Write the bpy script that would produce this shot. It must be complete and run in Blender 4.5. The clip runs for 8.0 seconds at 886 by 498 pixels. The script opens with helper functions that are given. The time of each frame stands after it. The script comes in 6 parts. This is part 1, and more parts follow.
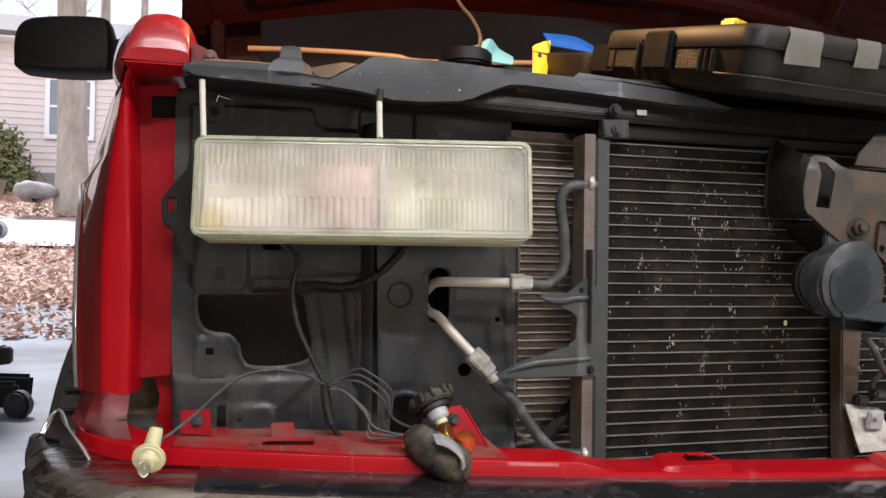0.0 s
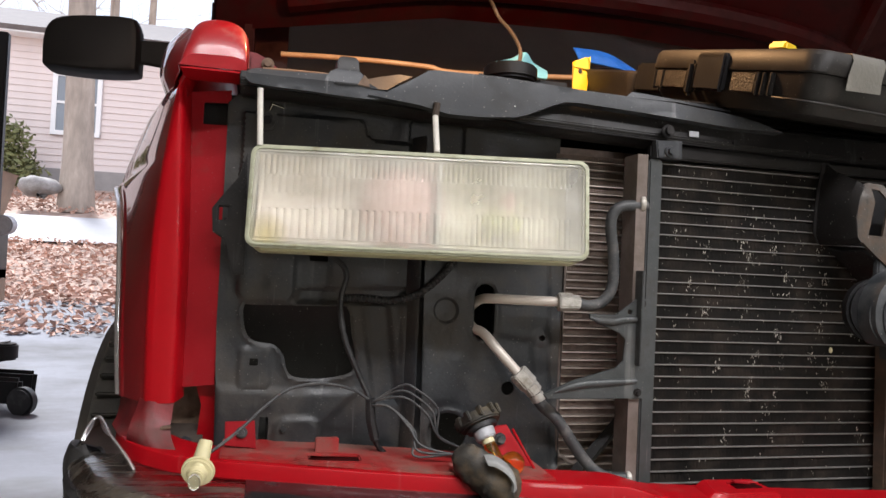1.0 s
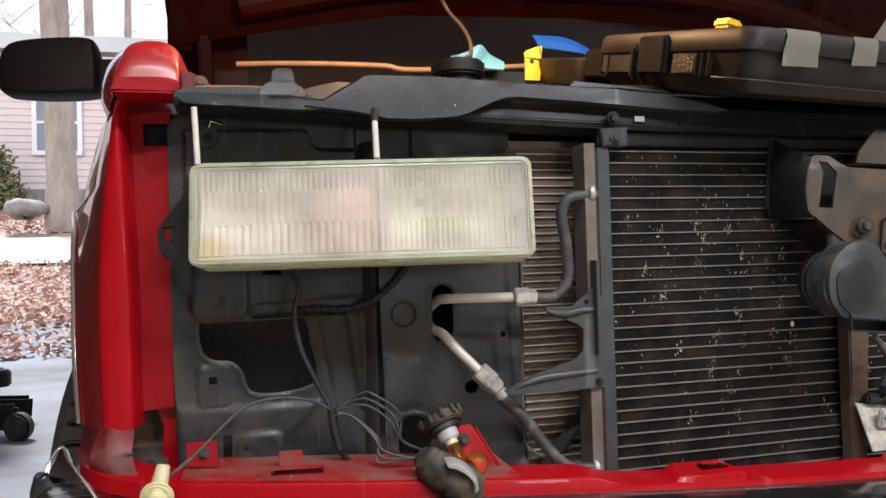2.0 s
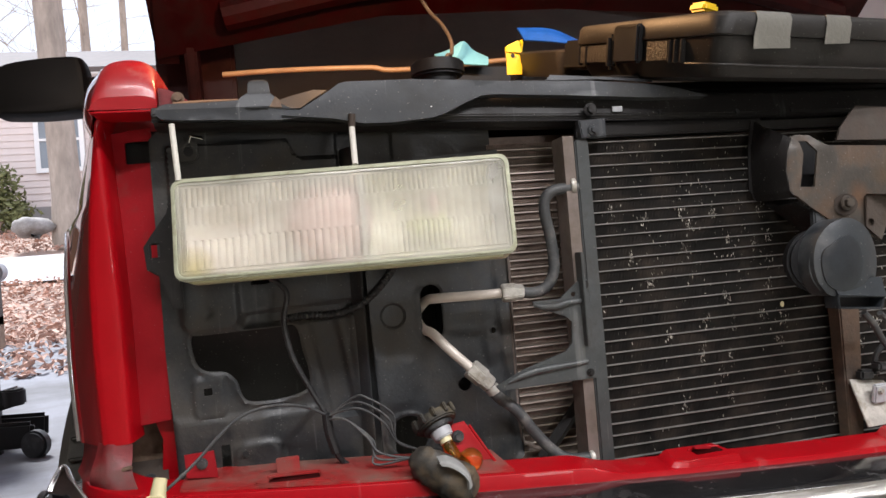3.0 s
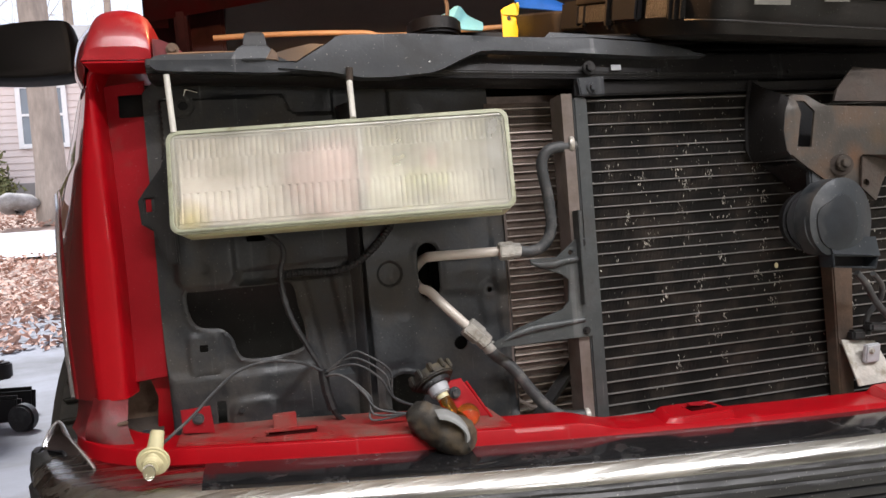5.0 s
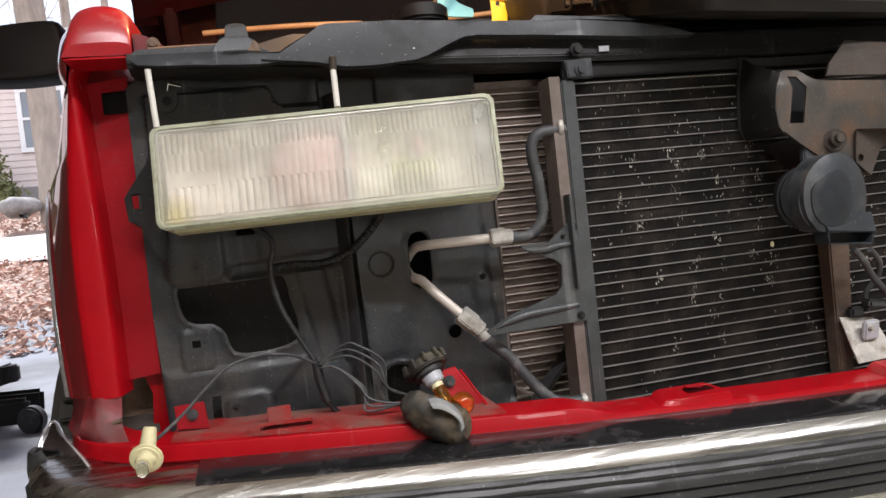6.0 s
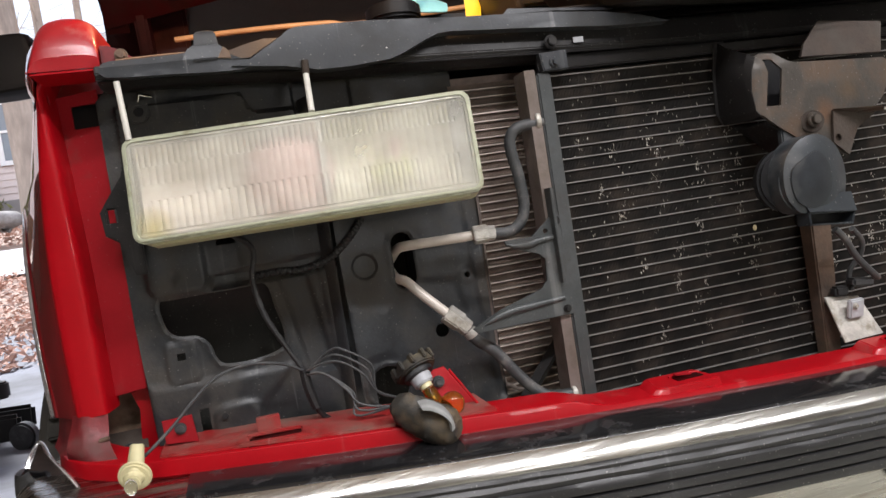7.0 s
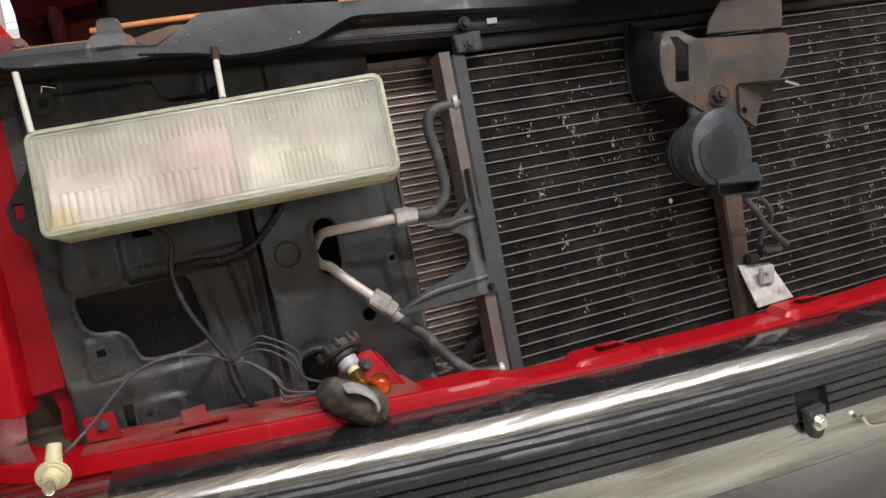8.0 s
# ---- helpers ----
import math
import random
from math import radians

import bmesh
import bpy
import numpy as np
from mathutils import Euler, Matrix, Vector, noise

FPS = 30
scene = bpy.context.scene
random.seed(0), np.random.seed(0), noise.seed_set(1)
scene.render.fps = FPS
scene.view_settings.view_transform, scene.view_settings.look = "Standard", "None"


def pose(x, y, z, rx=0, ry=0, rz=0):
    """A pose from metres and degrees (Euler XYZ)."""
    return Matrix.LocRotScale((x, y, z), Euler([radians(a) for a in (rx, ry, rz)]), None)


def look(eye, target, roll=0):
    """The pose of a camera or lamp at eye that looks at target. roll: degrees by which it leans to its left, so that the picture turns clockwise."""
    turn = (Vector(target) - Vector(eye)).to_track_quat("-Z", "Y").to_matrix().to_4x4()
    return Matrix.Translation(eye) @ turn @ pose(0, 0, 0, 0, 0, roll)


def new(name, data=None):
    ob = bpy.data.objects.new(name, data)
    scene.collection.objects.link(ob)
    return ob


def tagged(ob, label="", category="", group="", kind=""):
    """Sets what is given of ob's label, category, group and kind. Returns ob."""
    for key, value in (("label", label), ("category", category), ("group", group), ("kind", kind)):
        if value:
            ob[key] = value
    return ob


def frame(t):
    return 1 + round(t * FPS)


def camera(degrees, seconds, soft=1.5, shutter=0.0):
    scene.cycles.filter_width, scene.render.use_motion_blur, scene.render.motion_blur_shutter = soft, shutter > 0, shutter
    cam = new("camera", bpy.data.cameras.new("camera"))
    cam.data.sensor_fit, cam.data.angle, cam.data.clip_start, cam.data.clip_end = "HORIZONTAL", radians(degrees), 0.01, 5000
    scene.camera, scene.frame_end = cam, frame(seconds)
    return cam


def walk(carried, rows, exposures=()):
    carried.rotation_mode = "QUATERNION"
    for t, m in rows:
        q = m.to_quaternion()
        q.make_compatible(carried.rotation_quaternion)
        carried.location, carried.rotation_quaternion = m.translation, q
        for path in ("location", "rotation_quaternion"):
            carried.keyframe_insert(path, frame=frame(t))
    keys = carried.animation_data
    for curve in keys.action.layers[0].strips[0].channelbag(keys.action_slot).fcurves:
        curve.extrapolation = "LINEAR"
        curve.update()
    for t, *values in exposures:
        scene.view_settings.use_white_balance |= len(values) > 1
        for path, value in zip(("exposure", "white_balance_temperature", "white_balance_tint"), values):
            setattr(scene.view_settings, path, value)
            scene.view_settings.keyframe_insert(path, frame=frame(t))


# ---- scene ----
cam = camera(63.0, 8.0)
PATH = [
    (0, (0.156, 0.238, 1.026), (0.632, 2.18, 1.056), 0.9),
    (0.5, (0.13, 0.25, 1.036), (0.61, 2.19, 1.087), 2.2),
    (1, (0.097, 0.262, 1.035), (0.575, 2.203, 1.085), 2.7),
    (1.5, (0.109, 0.248, 1.043), (0.588, 2.189, 1.087), 1.1),
    (2, (0.15, 0.251, 1.05), (0.641, 2.19, 1.075), -1.6),
    (2.2, (0.149, 0.24, 1.056), (0.652, 2.176, 1.081), -2.7),
    (3.3, (0.183, 0.237, 1.054), (0.641, 2.183, 1.063), -5.1),
    (3.5, (0.182, 0.237, 1.04), (0.637, 2.185, 1.061), -5.1),
    (4, (0.177, 0.238, 1.032), (0.638, 2.185, 1.025), -4.5),
    (4.5, (0.177, 0.242, 1.026), (0.64, 2.187, 0.996), -4.2),
    (4.7, (0.169, 0.242, 1.03), (0.65, 2.183, 0.987), -4.0),
    (5.8, (0.16, 0.251, 1.017), (0.678, 2.182, 0.969), -5.7),
    (6, (0.182, 0.246, 1.022), (0.663, 2.186, 0.954), -6.2),
    (6.5, (0.188, 0.243, 1.03), (0.679, 2.181, 0.958), -7.6),
    (7, (0.191, 0.25, 1.028), (0.7, 2.182, 0.938), -8.9),
    (7.5, (0.2, 0.241, 1.012), (0.763, 2.157, 0.902), -10.0),
    (8, (0.218, 0.235, 1.014), (0.855, 2.125, 0.871), -11.0),
]
walk(cam, [(t, look(eye, target, roll)) for t, eye, target, roll in PATH])

from mathutils import geometry

# ---- light ----
world = bpy.data.worlds.new("world")
scene.world = world
world.use_nodes = True
wn = world.node_tree
sky = wn.nodes.new("ShaderNodeTexSky")
sky.sky_type, sky.sun_disc = "NISHITA", False
sky.sun_elevation, sky.sun_rotation = radians(38), radians(200)
sky.air_density, sky.dust_density, sky.ozone_density = 0.6, 2.0, 1.0
veil = wn.nodes.new("ShaderNodeMix")
veil.data_type = "RGBA"
veil.inputs["Factor"].default_value, veil.inputs["B"].default_value = 0.65, (6.5, 7.0, 8.2, 1)
wn.links.new(sky.outputs[0], veil.inputs["A"])
wn.links.new(veil.outputs["Result"], wn.nodes["Background"].inputs[0])
wn.nodes["Background"].inputs[1].default_value = 0.15

SUN_D = bpy.data.lights.new("sun", "SUN")
SUN_D.energy, SUN_D.angle, SUN_D.color = 5.0, radians(12), (0.92, 0.95, 1.0)
SUN = new("sun", SUN_D)
SUN.matrix_world = look((-6, 14, 12), (-3.5, 9, 2))


def area_lamp(name, eye, target, sx, sy, power, colour):
    d = bpy.data.lights.new(name, "AREA")
    d.shape, d.size, d.size_y, d.energy, d.color = "RECTANGLE", sx, sy, power, colour
    ob = new(name, d)
    ob.matrix_world = look(eye, target)
    return ob


area_lamp("shop_light_glow", (1.0, -0.35, 2.38), (1.0, -0.25, 0), 2.6, 0.14, 46, (0.99, 0.97, 1.0))
area_lamp("shop_light_upglow", (1.0, -0.35, 2.46), (1.0, -0.34, 5), 2.6, 0.14, 14, (0.99, 0.97, 1.0))
# Flash-like fill added from beside the camera.
area_lamp("front_fill_lamp_glow", (0.62, -0.05, 1.16), (0.55, 1.1, 0.98), 0.16, 0.12, 0.9, (1.0, 0.96, 0.95))
BULB_D = bpy.data.lights.new("drop_light_glow", "POINT")
BULB_D.energy, BULB_D.color, BULB_D.shadow_soft_size = 12.0, (1.0, 0.55, 0.25), 0.03
new("drop_light_glow", BULB_D).location = (0.42, 1.27, 1.62)
scene.view_settings.exposure = 0.75


# ---- materials ----
def mat(name, base, rough=0.5, metal=0.0, var=0.25, scale=30.0, bump=0.1, fine=220.0, dirt=None, dirt_amount=0.0, dirt_scale=14.0, coat=0.0, stretch=(1, 1, 1), random_tone=0.0, spec=0.5, scratch=None, scratch_amount=0.5, specks=0.0):
    """A surface with a broad and a fine grain, dirt patches, uneven gloss and fine relief."""
    m = bpy.data.materials.new(name)
    m.use_nodes = True
    t = m.node_tree
    n, l = t.nodes, t.links
    b = n["Principled BSDF"]
    co = n.new("ShaderNodeTexCoord")
    mp = n.new("ShaderNodeMapping")
    mp.inputs["Scale"].default_value = stretch
    l.new(co.outputs["Object"], mp.inputs[0])

    def cloud(s, detail=5.0):
        c = n.new("ShaderNodeTexNoise")
        c.inputs["Scale"].default_value, c.inputs["Detail"].default_value, c.inputs["Roughness"].default_value = s, detail, 0.62
        l.new(mp.outputs[0], c.inputs["Vector"])
        return c.outputs["Fac"]

    def blend(fac, a, bb, mode="MIX"):
        x = n.new("ShaderNodeMix")
        x.data_type, x.blend_type = "RGBA", mode
        for sock, val in ((x.inputs["Factor"], fac), (x.inputs["A"], a), (x.inputs["B"], bb)):
            if isinstance(val, (int, float)):
                sock.default_value = val
            elif isinstance(val, tuple):
                sock.default_value = (*val, 1)
            else:
                l.new(val, sock)
        return x.outputs["Result"]

    def ramp(src, lo, hi):
        r = n.new("ShaderNodeMapRange")
        r.inputs["From Min"].default_value, r.inputs["From Max"].default_value = lo, hi
        l.new(src, r.inputs["Value"])
        return r.outputs["Result"]

    broad, grain = cloud(scale), cloud(fine, 3.0)
    dark = tuple(c * (1 - var) for c in base)
    light = tuple(min(1.0, c * (1 + var)) for c in base)
    col = blend(ramp(broad, 0.3, 0.7), dark, light)
    col = blend(ramp(grain, 0.25, 0.75), col, blend(0.5, col, dark))
    if random_tone:
        info = n.new("ShaderNodeObjectInfo")
        col = blend(ramp(info.outputs["Random"], 0, 1), col, blend(random_tone, col, tuple(c * 0.45 for c in base)))
    rr = n.new("ShaderNodeMapRange")
    rr.inputs["To Min"].default_value, rr.inputs["To Max"].default_value = max(0.02, rough * 0.8), min(1.0, rough * 1.25)
    l.new(broad, rr.inputs["Value"])
    gloss = rr.outputs["Result"]
    if dirt:
        k = ramp(cloud(dirt_scale, 8.0), 0.62 - 0.3 * dirt_amount, 0.72 - 0.1 * dirt_amount)
        kk = n.new("ShaderNodeMath")
        kk.operation = "MULTIPLY"
        kk.inputs[1].default_value = min(1.0, 0.4 + dirt_amount)
        l.new(k, kk.inputs[0])
        col = blend(kk.outputs[0], col, dirt)
        g = n.new("ShaderNodeMix")
        l.new(kk.outputs[0], g.inputs[0])
        l.new(gloss, g.inputs[2])
        g.inputs[3].default_value = 0.85
        gloss = g.outputs[0]
    if scratch:
        for turn, size in ((0.5, 70.0), (-0.9, 110.0), (1.5, 45.0)):
            sm = n.new("ShaderNodeMapping")
            sm.inputs["Rotation"].default_value, sm.inputs["Scale"].default_value = (0, turn, 0), (1.0, 0.3, 0.045)
            l.new(co.outputs["Object"], sm.inputs[0])
            c = n.new("ShaderNodeTexNoise")
            c.inputs["Scale"].default_value, c.inputs["Detail"].default_value = size, 4.0
            l.new(sm.outputs[0], c.inputs["Vector"])
            gate = n.new("ShaderNodeMath")
            gate.operation = "MULTIPLY"
            l.new(ramp(c.outputs["Fac"], 0.66, 0.74), gate.inputs[0])
            l.new(ramp(cloud(9.0 + size * 0.05, 2.0), 0.42, 0.66), gate.inputs[1])
            weak = n.new("ShaderNodeMath")
            weak.operation = "MULTIPLY"
            weak.inputs[1].default_value = scratch_amount
            l.new(gate.outputs[0], weak.inputs[0])
            col = blend(weak.outputs[0], col, scratch)
    if specks:
        c = n.new("ShaderNodeTexNoise")
        c.inputs["Scale"].default_value, c.inputs["Detail"].default_value = 420.0, 0.0
        l.new(co.outputs["Object"], c.inputs["Vector"])
        weak = n.new("ShaderNodeMath")
        weak.operation = "MULTIPLY"
        weak.inputs[1].default_value = specks
        l.new(ramp(c.outputs["Fac"], 0.785, 0.85), weak.inputs[0])
        col = blend(weak.outputs[0], col, (0.24, 0.23, 0.21))
    l.new(col, b.inputs["Base Color"])
    l.new(gloss, b.inputs["Roughness"])
    b.inputs["Metallic"].default_value = metal
    b.inputs["Specular IOR Level"].default_value = spec
    b.inputs["Coat Weight"].default_value = coat
    b.inputs["Coat Roughness"].default_value = 0.035
    if bump:
        bp = n.new("ShaderNodeBump")
        bp.inputs["Strength"].default_value, bp.inputs["Distance"].default_value = bump, 0.002
        l.new(grain, bp.inputs["Height"])
        l.new(bp.outputs[0], b.inputs["Normal"])
    return m


# Polished coat; the darker base red paints in shade on the fender side.
RED_GLOSS_SHADED = mat("polished_red_paint_shaded", (0.22, 0.0015, 0.006), 0.4, var=0.1, scale=6, bump=0.0, coat=1.0, spec=0.2, scratch=(0.4, 0.18, 0.17), scratch_amount=0.15)
RED_CHALK = mat("oxidised_red_paint", (0.35, 0.006, 0.012), 0.42, var=0.15, scale=14, bump=0.03, coat=0.5, spec=0.35, dirt=(0.42, 0.16, 0.14), dirt_amount=0.2, dirt_scale=26, scratch=(0.6, 0.36, 0.33), scratch_amount=0.45)
RED_CHALK.node_tree.nodes["Principled BSDF"].inputs["Coat Roughness"].default_value = 0.16
RED = mat("red_paint", (0.36, 0.002, 0.007), 0.4, var=0.1, scale=6, bump=0.0, coat=0.18, spec=0.18, dirt=(0.2, 0.06, 0.05), dirt_amount=0.06, dirt_scale=9, scratch=(0.45, 0.2, 0.19), scratch_amount=0.25)
RED_DUSTY = mat("dusty_red_paint", (0.33, 0.02, 0.02), 0.5, var=0.2, scale=20, bump=0.08, spec=0.3, dirt=(0.2, 0.1, 0.08), dirt_amount=0.7, dirt_scale=16, scratch=(0.4, 0.22, 0.2), scratch_amount=0.4, specks=0.4)
RED_INNER = mat("satin_red_primer", (0.3, 0.008, 0.014), 0.5, var=0.14, scale=12, bump=0.06, spec=0.25, dirt=(0.17, 0.05, 0.04), dirt_amount=0.25, dirt_scale=14, scratch=(0.5, 0.2, 0.2), scratch_amount=0.3, specks=0.25)
# The truck's red taken near black: shade under hood, cab and slots, as colour.
RED_SHADE = mat("red_paint_in_shade", (0.026, 0.0005, 0.0007), 0.45, var=0.3, scale=7, bump=0.05, spec=0.15, dirt=(0.014, 0.003, 0.003), dirt_amount=0.5)
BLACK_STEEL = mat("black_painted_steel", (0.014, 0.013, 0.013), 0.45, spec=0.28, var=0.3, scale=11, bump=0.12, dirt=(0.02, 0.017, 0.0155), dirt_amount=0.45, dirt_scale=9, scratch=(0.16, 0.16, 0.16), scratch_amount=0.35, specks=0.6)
PANEL = mat("black_pressed_panel", (0.028, 0.031, 0.034), 0.38, var=0.6, scale=7, bump=0.2, spec=0.45, dirt=(0.06, 0.054, 0.046), dirt_amount=0.55, dirt_scale=13, scratch=(0.2, 0.2, 0.2), scratch_amount=0.55, specks=0.6)
GREY_STEEL = mat("grey_support_paint", (0.037, 0.04, 0.045), 0.42, spec=0.4, var=0.25, scale=16, bump=0.1, dirt=(0.045, 0.045, 0.045), dirt_amount=0.35, scratch=(0.25, 0.25, 0.25), scratch_amount=0.7, specks=0.7)
RUST = mat("rusty_steel", (0.045, 0.031, 0.023), 0.75, var=0.4, scale=26, bump=0.4, dirt=(0.055, 0.045, 0.037), dirt_amount=0.55, dirt_scale=22)
BRACKET = mat("surface_rusted_bracket", (0.066, 0.058, 0.05), 0.5, metal=0.3, var=0.35, scale=14, bump=0.25, dirt=(0.1, 0.06, 0.036), dirt_amount=0.55, dirt_scale=14, scratch=(0.2, 0.17, 0.14), scratch_amount=0.3, specks=0.5)
FINS = mat("black_fins", (0.022, 0.02, 0.0185), 0.6, spec=0.2, var=0.3, scale=25, bump=0.0, dirt=(0.07, 0.055, 0.045), dirt_amount=0.5, dirt_scale=20)
TUBE = mat("condenser_tube", (0.22, 0.21, 0.2), 0.5, metal=0.4, var=0.25, scale=40, bump=0.0, dirt=(0.08, 0.07, 0.06), dirt_amount=0.35, dirt_scale=12)
COPPER_FINS = mat("brown_radiator_fins", (0.34, 0.26, 0.22), 0.6, metal=0.2, var=0.35, scale=50, bump=0.0)
COPPER_TUBE = mat("brown_radiator_tubes", (0.6, 0.52, 0.46), 0.5, metal=0.4, var=0.2, scale=50, bump=0.0)
PINKISH = mat("condenser_side_channel", (0.17, 0.135, 0.12), 0.6, metal=0.2, var=0.25, scale=22, bump=0.15, dirt=(0.1, 0.08, 0.06), dirt_amount=0.4)
BLUEGREY = mat("condenser_side_rail", (0.055, 0.06, 0.061), 0.42, metal=0.2, var=0.25, scale=24, bump=0.15, dirt=(0.05, 0.047, 0.044), dirt_amount=0.4, dirt_scale=20, scratch=(0.36, 0.36, 0.35), scratch_amount=0.6, specks=0.6)
CHROME = mat("chrome", (0.62, 0.61, 0.58), 0.17, metal=1.0, var=0.08, scale=9, bump=0.03, fine=40, dirt=(0.4, 0.37, 0.3), dirt_amount=0.1, dirt_scale=22, scratch=(0.3, 0.27, 0.2), scratch_amount=0.5)
BUMPER_CHROME = mat("worn_bumper_chrome", (0.46, 0.455, 0.43), 0.24, metal=1.0, var=0.35, scale=45, bump=0.3, fine=140, dirt=(0.26, 0.22, 0.16), dirt_amount=0.35, dirt_scale=55, stretch=(0.06, 1, 1))
DARK_CHROME = mat("dull_corner_chrome", (0.6, 0.6, 0.64), 0.12, metal=1.0, var=0.25, scale=14, bump=0.06, fine=30, dirt=(0.1, 0.09, 0.07), dirt_amount=0.2, dirt_scale=24)
PINK_DUST = mat("dust_caked_red_paint", (0.17, 0.014, 0.017), 0.45, var=0.4, scale=30, bump=0.15, dirt=(0.11, 0.055, 0.048), dirt_amount=0.35, dirt_scale=26)
BRACE_BROWN = mat("rust_brown_brace", (0.11, 0.07, 0.046), 0.7, var=0.4, scale=24, bump=0.3, dirt=(0.06, 0.045, 0.036), dirt_amount=0.5, dirt_scale=18)
DUST_TAN = mat("tan_dust_on_rust", (0.2, 0.135, 0.095), 0.8, var=0.4, scale=40, bump=0.3, dirt=(0.1, 0.06, 0.04), dirt_amount=0.5, dirt_scale=30)
WORN_RUBBER = mat("scuffed_strip_rubber", (0.02, 0.02, 0.021), 0.42, var=0.35, scale=30, bump=0.3, fine=90, dirt=(0.055, 0.055, 0.055), dirt_amount=0.35, dirt_scale=30, stretch=(0.12, 1, 1), scratch=(0.2, 0.2, 0.2), scratch_amount=0.4, specks=0.6)
BRIGHT = mat("bright_trim", (0.85, 0.85, 0.86), 0.22, metal=0.85, var=0.05, scale=20, bump=0.0)
GLOSS_BLACK = mat("glossy_black_pad", (0.012, 0.012, 0.013), 0.12, var=0.3, scale=12, bump=0.05, fine=60, dirt=(0.05, 0.05, 0.05), dirt_amount=0.2, dirt_scale=24, specks=0.5)
RUBBER = mat("black_rubber", (0.016, 0.016, 0.017), 0.5, var=0.3, scale=25, bump=0.15, dirt=(0.07, 0.07, 0.07), dirt_amount=0.35, dirt_scale=20, specks=0.5)
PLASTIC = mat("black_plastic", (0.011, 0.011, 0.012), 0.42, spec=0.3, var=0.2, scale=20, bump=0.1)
MIRROR_BLACK = mat("mirror_plastic", (0.004, 0.004, 0.0045), 0.6, spec=0.25, var=0.2, scale=20, bump=0.1)
HORN = mat("horn_black", (0.028, 0.033, 0.038), 0.34, spec=0.35, var=0.25, scale=25, bump=0.08, dirt=(0.1, 0.1, 0.1), dirt_amount=0.3, specks=0.6)
HORN_DISC = mat("horn_disc", (0.02, 0.023, 0.027), 0.3, spec=0.4, var=0.3, scale=40, bump=0.05, dirt=(0.05, 0.05, 0.05), dirt_amount=0.3)
HOSE = mat("grey_hose", (0.048, 0.05, 0.052), 0.5, var=0.25, scale=40, bump=0.2, dirt=(0.14, 0.13, 0.12), dirt_amount=0.35, dirt_scale=40, specks=0.5)
ALU_PIPE = mat("cream_pipe", (0.62, 0.56, 0.5), 0.45, metal=0.15, var=0.1, scale=30, bump=0.05)
ALU = mat("cast_aluminium", (0.5, 0.48, 0.44), 0.5, metal=0.5, var=0.25, scale=60, bump=0.4, dirt=(0.22, 0.19, 0.13), dirt_amount=0.35, dirt_scale=40)
ROD = mat("cream_nylon_rod", (0.62, 0.6, 0.54), 0.5, var=0.15, scale=50, bump=0.1)
AGED = mat("yellowed_plastic", (0.46, 0.44, 0.27), 0.45, var=0.15, scale=30, bump=0.1, dirt=(0.2, 0.17, 0.08), dirt_amount=0.3)
RIM = mat("aged_lens_rim", (0.4, 0.41, 0.3), 0.35, var=0.2, scale=24, bump=0.12, fine=120, dirt=(0.2, 0.19, 0.11), dirt_amount=0.35, dirt_scale=30)
CREAM = mat("cream_plastic", (0.66, 0.6, 0.36), 0.4, var=0.1, scale=40, bump=0.05)
GREY_PLASTIC = mat("pale_grey_plastic", (0.42, 0.43, 0.45), 0.45, var=0.15, scale=60, bump=0.05)
SOCKET = mat("dusty_socket", (0.03, 0.028, 0.024), 0.6, var=0.4, scale=60, bump=0.25, dirt=(0.12, 0.095, 0.055), dirt_amount=0.4, dirt_scale=30)
BOOT_RING = mat("dull_grey_ring", (0.25, 0.255, 0.25), 0.5, var=0.2, scale=60, bump=0.1, dirt=(0.14, 0.12, 0.09), dirt_amount=0.35)
BOOT = mat("dust_caked_boot", (0.042, 0.039, 0.034), 0.5, var=0.4, scale=40, bump=0.3, dirt=(0.15, 0.108, 0.062), dirt_amount=0.55, dirt_scale=24)
CASE = mat("black_case", (0.013, 0.0115, 0.0105), 0.5, spec=0.3, var=0.3, scale=18, bump=0.12, fine=500, dirt=(0.035, 0.03, 0.026), dirt_amount=0.35, specks=0.3)
PEBBLE = mat("pebbled_plastic", (0.016, 0.014, 0.012), 0.4, var=0.4, scale=60, bump=1.0, fine=300, dirt=(0.05, 0.042, 0.035), dirt_amount=0.4)
YELLOW = mat("yellow_plastic", (0.75, 0.5, 0.01), 0.4, var=0.1, scale=30, bump=0.05)
TAPE = mat("grey_tape", (0.11, 0.105, 0.09), 0.45, var=0.15, scale=24, bump=0.3, dirt=(0.2, 0.19, 0.16), dirt_amount=0.3)
BLUE = mat("blue_plastic", (0.03, 0.2, 0.85), 0.4, var=0.2, scale=20, bump=0.1)
CYAN = mat("pale_blue_paper", (0.2, 0.55, 0.72), 0.6, var=0.12, scale=30, bump=0.1)
# Coppery tan carries the warm drop light that falls on the seal.
COPPER = mat("hood_seal", (0.45, 0.27, 0.14), 0.4, var=0.2, scale=30, bump=0.1)
TYRE = mat("tyre_rubber", (0.055, 0.052, 0.046), 0.8, var=0.3, scale=16, bump=0.3, dirt=(0.09, 0.08, 0.065), dirt_amount=0.5)
CONCRETE = mat("garage_concrete", (0.145, 0.145, 0.168), 0.6, var=0.3, scale=1.6, bump=0.25, fine=70, dirt=(0.11, 0.105, 0.105), dirt_amount=0.5, dirt_scale=2.2, stretch=(0.5, 1, 1))
